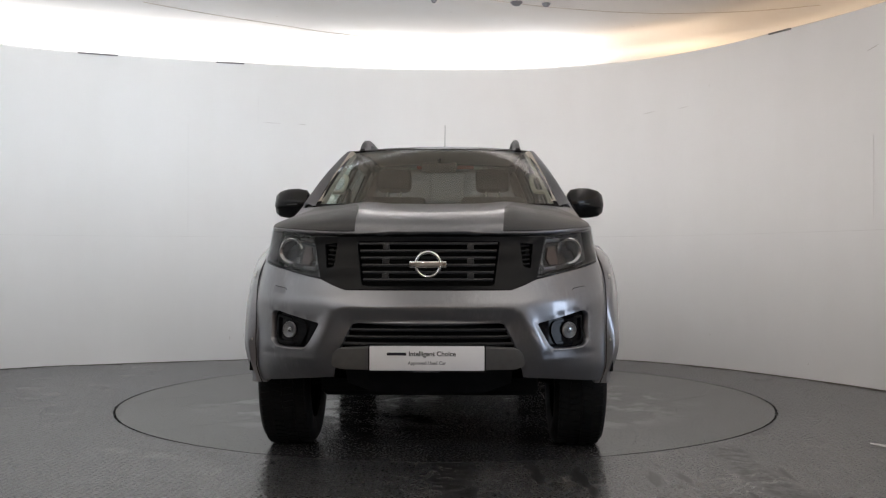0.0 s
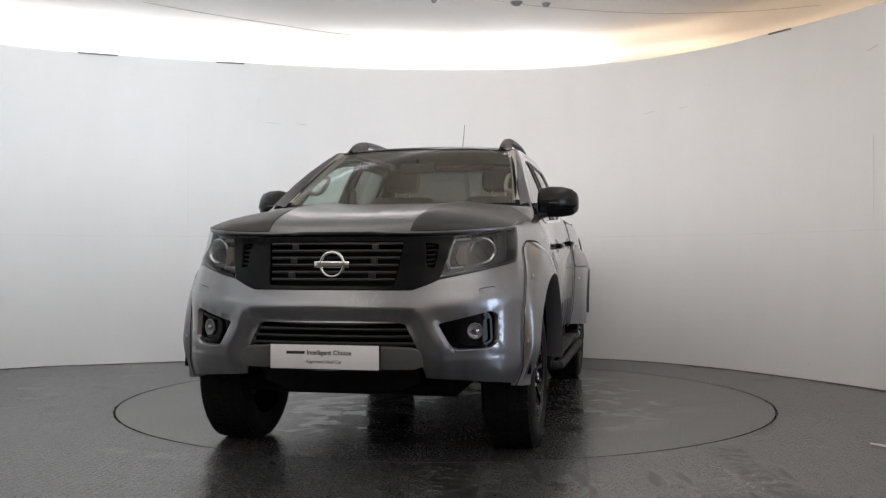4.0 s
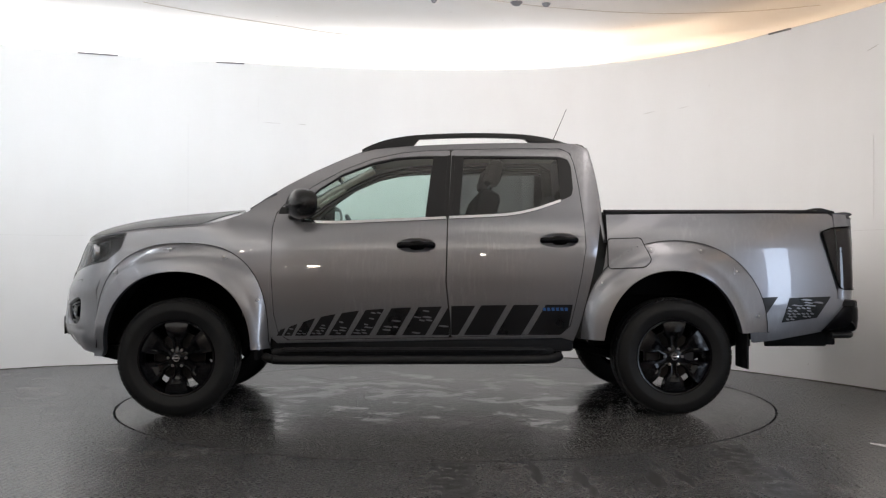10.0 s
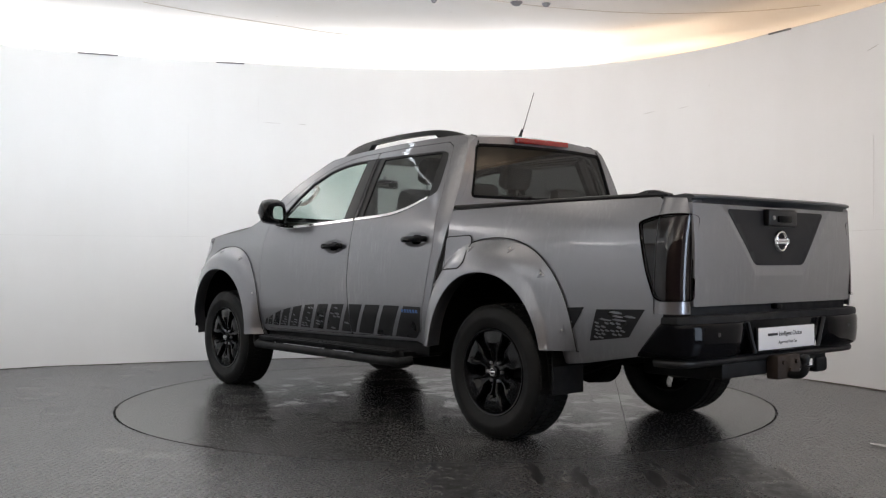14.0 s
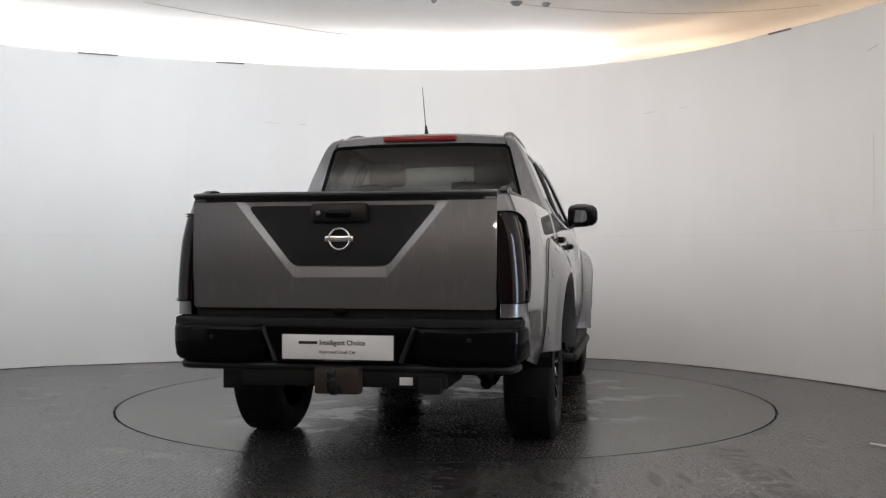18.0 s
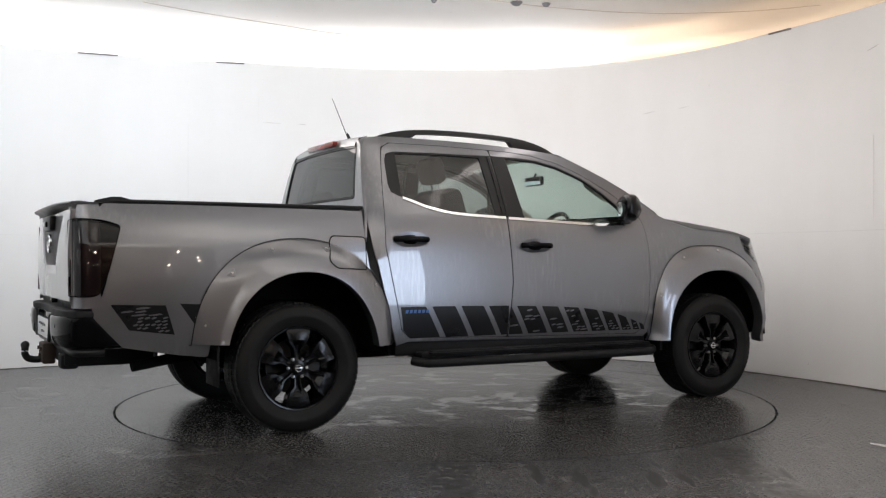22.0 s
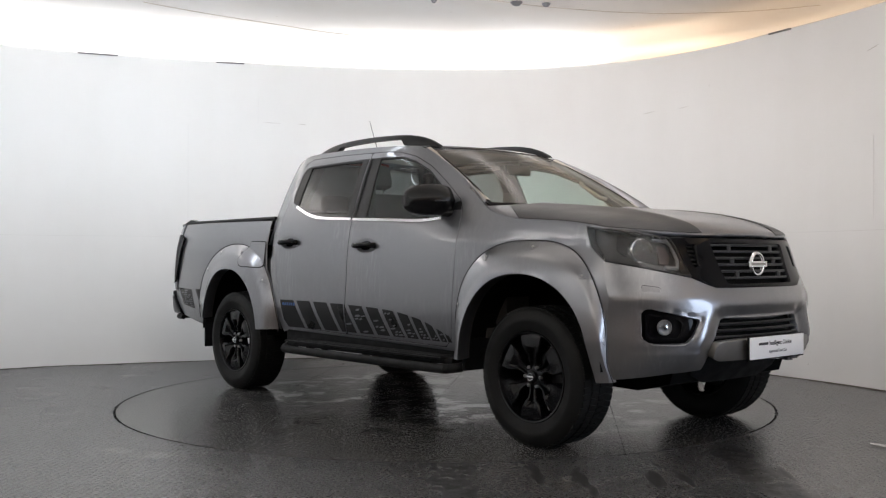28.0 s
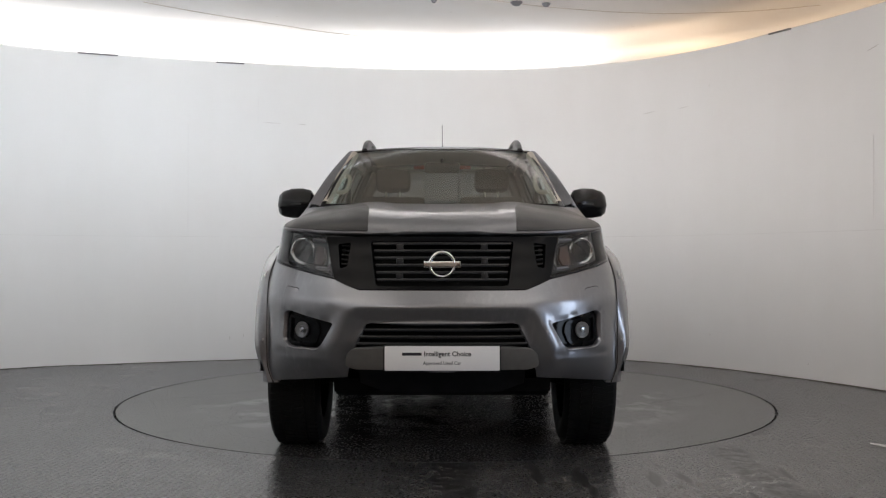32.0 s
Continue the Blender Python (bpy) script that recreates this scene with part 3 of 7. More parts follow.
def wall_details():
    """Joints between the wall boards, scuffs, and the small dark brackets along the top."""
    def strip(name, i0, i1, z0, z1, mat, label, cat):
        verts, faces = [], []
        for i in range(i0, i1 + 1):
            p = WALL_LINE[i]
            d = (WALL_LINE[i + 1] - WALL_LINE[i - 1]).normalized()
            for z in (z0, z1):
                verts.append((p.x + d.y * 0.002, p.y - d.x * 0.002, z))
        for k in range(i1 - i0):
            faces.append((2 * k, 2 * k + 2, 2 * k + 3, 2 * k + 1))
        return tagged(mesh_ob(name, verts, faces, mat, None, label), category=cat, kind="structure")
    strip("wall_joint", 30, 62, 1.216, 1.219, JOINT, "faint joint between wall boards", "wall joint")
    strip("wall_joint", 88, 134, 1.218, 1.221, JOINT, "faint joint between wall boards", "wall joint")
    # dirt where the floor meets the wall
    verts, faces = [], []
    rnd2 = random.Random(3)
    for i in range(20, 146):
        p = WALL_LINE[i]
        d = (WALL_LINE[i + 1] - WALL_LINE[i - 1]).normalized()
        w = 0.03 + 0.05 * rnd2.random()
        verts += [(p.x, p.y, 0.003), (p.x + d.y * w, p.y - d.x * w, 0.003)]
    for k in range(125):
        faces.append((2 * k, 2 * k + 1, 2 * k + 3, 2 * k + 2))
    tagged(mesh_ob("floor_edge_dirt", verts, faces, EDGE_DIRT, None, "brownish dirt where the floor meets the wall"), category="dirt", kind="structure")
    # places along the wall line, found by x
    def near(x, right):
        ids = [i for i in range(20, 140)]
        return min(ids, key=lambda i: abs(WALL_LINE[i].x - x) + (0 if (WALL_LINE[i].y > 0.2) else 9))
    def local(i):
        p = WALL_LINE[i]
        d = (WALL_LINE[i + 1] - WALL_LINE[i - 1]).normalized()
        m = Matrix(((d.x, d.y, 0), (0, 0, 1), (d.y, -d.x, 0))).transposed().to_4x4()
        m.translation = (p.x, p.y, 0)
        return m
    for x, z0, z1 in ((-2.49, 1.22, 2.32), (-1.80, 2.36, 2.62), (3.27, 1.3, 1.95)):
        m = local(near(x, x > 0))
        o = part("wall_joint", box((-0.0012, z0, 0.0), (0.0012, z1, 0.003), 0, m), JOINT, None, "faint upright joint between wall boards")
        tagged(o, category="wall joint", kind="structure")
    # brackets under the wall's top edge
    for x, w in ((-3.33, 0.36), (-2.17, 0.27), (2.86, 0.24)):
        m = local(near(x, x > 0))
        o = part("wall_bracket", box((-w / 2, WALL_HEIGHT - 0.016, -0.004), (w / 2, WALL_HEIGHT - 0.002, 0.012), 0.003, m), DARK_METAL, None, "small dark metal bracket at the wall top")
        tagged(o, category="bracket", group="brackets along the wall top")
    # scuffs and hairline marks
    for x, z, w, tilt in ((-1.72, 2.36, 0.18, -2), (-1.50, 2.355, 0.10, -3), (1.95, 2.42, 0.16, 7), (2.25, 2.43, 0.12, 5), (3.28, 2.62, 0.12, 14), (-2.10, 0.22, 0.05, 85), (-2.02, 0.24, 0.03, 88), (2.42, 2.60, 0.02, 80), (3.02, 0.13, 0.02, 70), (2.45, 0.30, 0.02, 80)):
        m = local(near(x, x > 0)) @ Matrix.Translation((0, z, 0.0015)) @ Matrix.Rotation(radians(tilt), 4, "Z")
        o = part("wall_scuff", prism([(-w / 2, 0), (-w / 5, 0.003), (w / 3, 0.0025), (w / 2, 0.0), (0, -0.002)], m @ Vector((0, 0, 0)), m.to_3x3().col[0], m.to_3x3().col[1], m.to_3x3().col[2] * 0.0015), SCUFF, None, "thin grey scuff on the wall")
        tagged(o, category="scuff", kind="structure")


JOINT = plain("wall_joint_shadow", (0.75, 0.74, 0.73), 0.8)
SCUFF = plain("grey_scuff", (0.58, 0.56, 0.54), 0.8)
DARK_METAL = plain("dark_bracket_metal", (0.16, 0.16, 0.17), 0.5)
EDGE_DIRT = plain("brown_edge_dirt", (0.075, 0.058, 0.048), 0.7, vary=0.3, scale=8)
wall_details()


def ceiling_details():
    z = CEIL_Z - 0.002
    # round seams in the ceiling sheet
    for line in ([(-2.7, 1.68), (-2.22, 2.10), (-1.70, 2.48), (-1.08, 2.91), (-0.28, 3.22), (0.44, 3.44)], [(0.30, 1.56), (0.73, 1.77), (1.10, 1.91), (1.64, 2.05), (2.18, 2.09), (2.84, 2.01), (3.4, 1.80)]):
        pts = [(p.x, p.y, z) for p in smooth_line(line, 8)]
        o = part("ceiling_seam", tube(pts, 0.0035, 6), CEIL_SEAM, None, "thin curved seam in the ceiling sheet")
        tagged(o, category="seam", kind="structure")
    for x, y, w in ((-0.10, 1.60, 0.03), (0.64, 1.70, 0.055), (0.91, 1.74, 0.04)):
        o = part("ceiling_hook", lathe([(0.0001, -0.035), (w * 0.5, -0.03), (w, -0.004), (w, 0.004)], Matrix.Translation((x, y, CEIL_Z)), 16), DARK_METAL, None, "small dark hook fixing in the ceiling")
        tagged(o, category="hook", group="ceiling hooks")


CEIL_SEAM = plain("ceiling_seam_line", (0.60, 0.53, 0.46), 0.8)
ceiling_details()

# thin white rod lying on the floor by the wall
rod = part("white_rod", tube([(2.277, -1.80, 0.008), (2.40, -2.02, 0.010), (2.55, -2.30, 0.010)], [0.004, 0.009, 0.009], 8), PLATE_WHITE, None)
tagged(rod, "thin white rod lying on the dark floor", "rod")



# ---- the turntable ----
def turntable():
    t = new("turntable")
    R = 2.25
    # four sheets side by side with narrow joints, over a dark base
    cuts = [-R, -1.24, -0.04, 1.16, R]
    turn = Matrix.Rotation(radians(42), 4, "Z")
    for d0, d1 in zip(cuts, cuts[1:]):
        d0, d1 = d0 + 0.0015, d1 - 0.0015
        a0, a1 = math.acos(max(-1, min(1, d0 / R))), math.acos(max(-1, min(1, d1 / R)))
        arc = [(R * math.cos(a0 + (a1 - a0) * k / 40), R * math.sin(a0 + (a1 - a0) * k / 40)) for k in range(41)]
        low = [(x, -y) for x, y in arc[::-1]]
        pts = arc + low
        out = []
        for p in pts:
            if not out or (p[0] - out[-1][0]) ** 2 + (p[1] - out[-1][1]) ** 2 > 1e-8:
                out.append(p)
        if (out[0][0] - out[-1][0]) ** 2 + (out[0][1] - out[-1][1]) ** 2 < 1e-8:
            out.pop()
        out = ccw(out)
        bm = prism([(turn @ Vector((x, y, 0))).to_2d()[:] for x, y in out], (0, 0, -0.012), (1, 0, 0), (0, 1, 0), (0, 0, 0.012))
        part("sheet", bm, TABLE, t, "wet dark ribbed sheet")
    part("base_disc", lathe([(0.0001, -0.014), (2.248, -0.014), (2.248, -0.05)], Matrix.Identity(4), 96), GAP, t, "black base disc")
    return tagged(t, "round flush turntable of dark ribbed sheets with wet patches", "turntable")


TURNTABLE = turntable()

# ---- the pickup truck: x forward, y to its left, z up, origin on the ground between the axles ----
TRUCK = tagged(new("pickup_truck"), "metallic grey double-cab pickup truck with black wheels and decals", "pickup truck")
WHEEL_X, WHEEL_R = 1.575, 0.378

half_base = table((0.34, 0.79), (0.45, 0.825), (0.55, 0.850), (0.66, 0.866), (0.74, 0.869), (0.85, 0.868), (0.95, 0.862), (1.05, 0.852), (1.12, 0.842), (1.18, 0.831), (1.25, 0.813),
                  (1.37, 0.767), (1.55, 0.695), (1.70, 0.622), (1.76, 0.575))


FRONT_X0, FRONT_N = 1.90, 2.2
front_x = table((0.30, 2.30), (0.40, 2.39), (0.50, 2.450), (0.60, 2.470), (0.68, 2.460), (0.78, 2.448), (0.87, 2.415), (0.96, 2.375), (1.05, 2.345), (1.10, 2.320), (1.18, 2.27))


front_wide = table((0.30, 0.120), (0.45, 0.103), (0.55, 0.078), (0.66, 0.058), (0.75, 0.054), (0.88, 0.044), (1.0, 0.020), (1.06, 0.008), (1.2, 0.008))


# the front door swells out towards the front wing, whose crest stands widest behind the wheel
flank = table((-0.6, 0.0), (-0.2, -0.003), (0.1, -0.004), (0.3, -0.001), (0.5, 0.006), (0.7, 0.017), (0.85, 0.026), (0.95, 0.029), (1.05, 0.029), (1.2, 0.022), (1.5, -0.006), (1.7, -0.024), (1.9, -0.036), (2.2, -0.036))


def half(x, z, cab=False):
    """Half width of the body at x and height z."""
    w = half_base(z)
    b = flank(x)
    w += b * min(1.0, max(0.0, (1.30 - z) / 0.22)) if b > 0 else b
    if x > 1.55:
        t = min(1, (x - 1.55) / 0.35)
        w += front_wide(z) * t * t * (3 - 2 * t)
    if x > FRONT_X0:
        k = min(0.995, (x - FRONT_X0) / (front_x(z) - FRONT_X0))
        w *= (1 - k ** FRONT_N) ** (1 / FRONT_N)
    if x < -1.9:
        w -= 0.062 * ((-1.9 - x) / 0.8) ** 2
    if cab and x < -0.98 and z > 1.0:
        w -= 0.022 * ((-0.98 - x) / 0.13) ** 2
    return w


def side_surf(s, off=0.0, cab=False):
    return lambda x, z: Vector((x, s * (half(x, z, cab) + off), z))


# front: rounded plan, unrolled as u from the middle


def front_curve():
    rows, s, last = [], 0.0, None
    for k in range(401):
        a = (math.pi / 2) * k / 400
        y = 0.86 * math.sin(a) ** (2 / FRONT_N)
        x = 0.52 * max(0, math.cos(a)) ** (2 / FRONT_N)
        if last:
            s += math.hypot(x - last[0], y - last[1])
        last = (x, y)
        rows.append((s, y / 0.86, x / 0.52))
    return np.array(rows)


FRONT_TAB = front_curve()
FRONT_END = FRONT_TAB[-1, 0]


def front_surf(off=0.0):
    def f(u, z):
        au, s = abs(u), 1 if u >= 0 else -1
        a = half(FRONT_X0, z) + off
        k = front_x(z) - FRONT_X0 + off
        if au <= FRONT_END:
            fy, fx = np.interp(au, FRONT_TAB[:, 0], FRONT_TAB[:, 1]), np.interp(au, FRONT_TAB[:, 0], FRONT_TAB[:, 2])
            x = FRONT_X0 + k * fx
            return Vector((x, s * a * fy, z))
        x = FRONT_X0 - (au - FRONT_END)
        return Vector((x, s * (half(x, z) + off), z))
    return f


def u_of_y(y, z):
    """u where the front at height z has the lateral place y."""
    return float(np.interp(abs(y) / half(FRONT_X0, z), FRONT_TAB[:, 1], FRONT_TAB[:, 0])) * (1 if y >= 0 else -1)


def u_of_x(x):
    """u where the front reaches back to x."""
    if x < FRONT_X0:
        return FRONT_END + FRONT_X0 - x
    return float(np.interp(-(x - FRONT_X0) / 0.52, -FRONT_TAB[:, 2], FRONT_TAB[:, 0]))


def arch(cx, cz, rx, rz, a0, a1, n=20):
    return [(cx + rx * math.cos(radians(a0 + (a1 - a0) * k / n)), cz + rz * math.sin(radians(a0 + (a1 - a0) * k / n))) for k in range(n + 1)]


# outlines in (x, z)
DOOR_F = [(0.916, 1.345), (0.962, 1.286), (0.982, 1.197), (0.985, 0.921), (0.968, 0.645), (0.940, 0.525), (0.880, 0.478), (0.389, 0.484), (-0.148, 0.491),
          (-0.145, 0.60), (-0.120, 0.846), (-0.132, 1.258), (-0.160, 1.718), (0.0, 1.712), (0.161, 1.696), (0.353, 1.652), (0.544, 1.575), (0.732, 1.467)]
DOOR_R = [(-0.132, 1.258), (-0.120, 0.846), (-0.145, 0.60), (-0.148, 0.491), (-0.546, 0.502), (-0.859, 0.515), (-0.914, 0.562), (-0.945, 0.693), (-0.985, 0.878), (-1.018, 1.064),
          (-1.012, 1.214), (-0.992, 1.446), (-0.972, 1.604), (-0.948, 1.695), (-0.886, 1.728), (-0.5, 1.728), (-0.160, 1.718)]
DLO_F = [(0.865, 1.300), (0.690, 1.452), (0.546, 1.548), (0.356, 1.625), (0.203, 1.660), (0.05, 1.672), (-0.152, 1.676), (-0.126, 1.262), (0.010, 1.253), (0.606, 1.230), (0.78, 1.238)]
DLO_R = [(-0.167, 1.676), (-0.50, 1.675), (-0.868, 1.670), (-0.928, 1.652), (-0.947, 1.603), (-0.952, 1.453), (-0.938, 1.402), (-0.858, 1.368), (-0.679, 1.312), (-0.497, 1.280), (-0.139, 1.264)]
HOOD_EDGE = [(1.905, 1.168), (1.757, 1.186), (1.600, 1.196), (1.430, 1.209), (1.313, 1.231), (1.194, 1.272), (1.130, 1.312)]
roof_z = table((0.46, 1.728), (0.30, 1.752), (0.0, 1.778), (-0.4, 1.794), (-0.8, 1.798), (-0.98, 1.790), (-1.05, 1.772), (-1.085, 1.745))
ROOF_DROP = 0.030


def cab_line():
    top = [(x, roof_z(x) - ROOF_DROP) for x in (0.34, 0.2, 0.0, -0.2, -0.4, -0.6, -0.8, -0.98)]
    return ([(1.128, 1.318), (1.02, 1.392), (0.90, 1.468), (0.74, 1.555), (0.56, 1.637), (0.43, 1.692)] + top +
            [(-1.04, 1.738), (-1.068, 1.70), (-1.10, 1.52), (-1.118, 1.36), (-1.112, 1.20), (-1.09, 1.05), (-1.052, 0.88), (-1.005, 0.70), (-0.968, 0.56), (-0.935, 0.47),
             (-0.86, 0.490), (0.40, 0.468), (0.945, 0.462), (1.0, 0.50)])


def body_side(s):
    cab = side_surf(s, 0, True)
    fl = s > 0
    # front wing
    wing = ([(0.992, 0.44), (0.975, 0.52), (0.994, 0.645), (0.993, 0.92), (0.990, 1.197), (0.970, 1.290), (0.925, 1.352), (0.955, 1.415), (1.02, 1.385), (1.115, 1.322)] +
            [(x, z - 0.003) for x, z in HOOD_EDGE[::-1]] + [(1.946, 1.056), (2.035, 0.984), (2.09, 0.80)] + arch(1.575, 0.42, 0.515, 0.56, 20, 178))
    panel("front_wing", inset(wing, 0.004), side_surf(s, 0.0012), PAINT, TRUCK, flip=fl)
    # cab frame round the doors
    door_hole = DOOR_F[:7] + [(0.389, 0.484), (-0.148, 0.491)] + DOOR_R[4:16] + [(-0.160, 1.718)] + DOOR_F[13:]
    cabline = cab_line()
    cabline[-1] = (1.0, 0.50)
    outer = [p for p in cabline if p != (1.0, 0.50)]
    outer = outer + [(0.975, 0.49), (0.99, 0.56), (1.008, 0.645), (1.006, 0.92), (1.004, 1.2), (0.985, 1.29), (0.94, 1.352), (0.965, 1.418), (1.02, 1.389)]
    outer = [p for p in outer if p not in ((1.02, 1.392),)]
    cab_frame = panel("cab_frame", outer, cab, PAINT, TRUCK, holes=[inset(door_hole, -0.001)], flip=fl, rim=0.02)
    # doors
    for nm, out, dlo in (("front_door", DOOR_F, DLO_F), ("rear_door", DOOR_R, DLO_R)):
        hx, hz = (0.068, 1.080) if nm == "front_door" else (-0.845, 1.112)
        cup = [(hx + 0.128 * math.cos(a), hz + 0.049 * math.sin(a)) for a in [2 * math.pi * k / 28 for k in range(28)]]
        d = panel(nm, inset(rounded(out, 0.02, 2), 0.0055), cab, PAINT, TRUCK, holes=[rounded(dlo, 0.012, 2), cup], flip=fl, rim=0.02)
        # black ring behind the shut line, in place of the gap's own shade
        panel("door_seal", inset(out, -0.012), side_surf(s, -0.0035, True), GAP, d, "black strip painted as the shade in the door gap", holes=[inset(out, 0.016)], flip=fl, rim=0)
        cover = [(-0.138, 1.676), (-0.1540, 1.676), (-0.1270, 1.262), (-0.108, 1.262)] if nm == "front_door" else [(-0.1662, 1.676), (-0.186, 1.676), (-0.158, 1.264), (-0.1378, 1.264)]
        panel("pillar_cover", cover, side_surf(s, 0.0015, True), BLACK_TRIM, d, "black pillar cover", flip=fl, rim=0.003)
        panel("inner_lining", inset(out, 0.03), side_surf(s, -0.055), DASH, d, "dark inner door lining", holes=[inset(dlo, -0.012)], flip=fl, step=0.06)
        glass = rounded(inset(dlo, 0.004), 0.012, 2)
        trim = side_surf(s, -0.006)
        if nm == "front_door":
            gl = [p for p in DLO_F if p[0] > -0.03]
            gl = [(0.845, 1.300), (0.690, 1.440), (0.546, 1.536), (0.356, 1.613), (0.203, 1.648), (0.05, 1.660), (-0.045, 1.662), (0.008, 1.258), (0.606, 1.236), (0.78, 1.243)]
            panel("window_surround", inset(dlo, 0.001), trim, BLACK_TRIM, d, "black window surround", holes=[gl], flip=fl, rim=0.015)
            pane = panel("window", inset(gl, -0.004), side_surf(s, -0.013), GLASS_FRONT, d, "green-tinted window", flip=fl, rim=0)
        else:
            gl = [(-0.245, 1.660), (-0.50, 1.663), (-0.862, 1.657), (-0.866, 1.374), (-0.679, 1.318), (-0.497, 1.286), (-0.205, 1.271)]
            panel("window_surround", inset(dlo, 0.001), trim, BLACK_TRIM, d, "black window surround", holes=[gl], flip=fl, rim=0.015)
            pane = panel("window", inset(gl, -0.004), side_surf(s, -0.013), GLASS_DARK, d, "dark privacy window", flip=fl, rim=0)
        pane.visible_shadow = False
        # chrome waist strip
        line = [(0.80, 1.236), (0.606, 1.226), (0.3, 1.238), (-0.122, 1.257)] if nm == "front_door" else [(-0.142, 1.259), (-0.497, 1.277), (-0.679, 1.309), (-0.80, 1.348), (-0.865, 1.370)]
        pts = [cab(p.x, p.y) for p in smooth_line(line, 8)]
        bead = bmesh.new()
        prev = None
        for p in pts:
            ring = [bead.verts.new(p + Vector((0, s * dy, dz))) for dy, dz in ((-0.004, -0.010), (0.0075, -0.0095), (0.0085, -0.007), (0.0015, 0.010), (-0.004, 0.011))]
            if prev:
                for i in range(5):
                    bead.faces.new((prev[i], prev[(i + 1) % 5], ring[(i + 1) % 5], ring[i]))
            else:
                bead.faces.new(ring[::-1])
            prev = ring
        bead.faces.new(prev)
        bmesh.ops.recalc_face_normals(bead, faces=bead.faces)
        part("waist_strip", bead, CHROME, d, "chrome waist strip")
        # handle in its cup
        def bowl(x, z, hx=hx, hz=hz):
            r = min(1.0, math.hypot((x - hx) / 0.128, (z - hz) / 0.049))
            return side_surf(s, 0.001 - 0.011 * (1 - r ** 2), True)(x, z)
        panel("handle_cup", cup, bowl, PAINT, d, "recessed handle cup", flip=fl, rim=0, step=0.010)
        well = [(hx - 0.005 + 0.052 * math.cos(a), hz + 0.036 * math.sin(a)) for a in [2 * math.pi * k / 20 for k in range(20)]]
        panel("handle_well", well, side_surf(s, -0.006, True), BLACK_GLOSS, d, "black well", flip=fl, rim=0.003, step=0.02)
        w = half(hx, hz)
        bm = bmesh.new()
        add_tube(bm, smooth_line([(hx + 0.112, s * (w + 0.004), hz), (hx + 0.09, s * (w + 0.026), hz + 0.001), (hx, s * (w + 0.037), hz + 0.002), (hx - 0.09, s * (w + 0.028), hz + 0.002), (hx - 0.108, s * (w + 0.004), hz + 0.001)], 4),
                 0.016, 10, 1.15)
        part("door_handle", bm, BLACK_GLOSS, d, "gloss black handle")
    return cab_frame


body_side(1)
body_side(-1)


def bed_side(s):
    fl = s > 0
    surf = side_surf(s)
    out = ([(-1.154, 1.278), (-1.6, 1.283), (-2.2, 1.288), (-2.62, 1.288), (-2.655, 1.262), (-2.657, 1.20), (-2.63, 1.195), (-2.55, 1.168), (-2.58, 1.03), (-2.62, 0.86), (-2.640, 0.796), (-2.688, 0.79), (-2.688, 0.70), (-2.66, 0.61), (-2.60, 0.535), (-2.24, 0.472), (-2.10, 0.455)] +
           arch(-1.555, 0.42, 0.53, 0.57, 176, 8) + [(-1.03, 0.46), (-1.005, 0.49), (-1.043, 0.62), (-1.082, 0.766), (-1.131, 0.953), (-1.154, 1.10)])
    side = panel("bed_side", out, surf, PAINT, TRUCK, flip=fl, rim=0.008)
    # black strip stands in for the shade between cab and bed
    seal = [(-1.085, 1.275), (-1.17, 1.275), (-1.17, 1.10), (-1.145, 0.95), (-1.095, 0.766), (-1.02, 0.48), (-0.925, 0.49), (-0.99, 0.70), (-1.035, 0.88), (-1.07, 1.05), (-1.09, 1.20)]
    panel("cab_gap_seal", seal, side_surf(s, -0.013, True), GAP, side, "black strip painted as the shade between cab and bed", flip=fl, rim=0)
    flap = rounded([(-1.157, 1.118), (-1.366, 1.124), (-1.410, 0.985), (-1.368, 0.945), (-1.157, 0.935)], 0.02)
    panel("fuel_flap_gap", inset(flap, -0.007), flare_front_blend(s, 0.0035), GAP, side, "dark gap round the filler flap", flip=fl, rim=0.002, step=0.015)
    flap_surf = flare_front_blend(s)
    panel("fuel_flap", flap, flap_surf, PAINT, side, "square filler flap", flip=fl, rim=0.004, step=0.015)
    return side


# wheel-arch flares: outer line, crease and lip as superellipses (centre x, z, half length, height, power)
FLARE_F = ((1.540, 0.48, 0.540, 0.612, 2.6), (1.565, 0.48, 0.515, 0.520, 2.1), (1.560, 0.42, 0.462, 0.496, 2.2))
FLARE_R = ((-1.580, 0.48, 0.600, 0.630, 2.2), (-1.545, 0.36, 0.500, 0.636, 2.4), (-1.555, 0.36, 0.452, 0.560, 2.2))
CREASE = 0.52


def flare_ring(spec, b):
    o, c, i = spec
    p, q, t = (o, c, b / CREASE) if b < CREASE else (c, i, (b - CREASE) / (1 - CREASE))
    return [m + (n - m) * t for m, n in zip(p, q)]


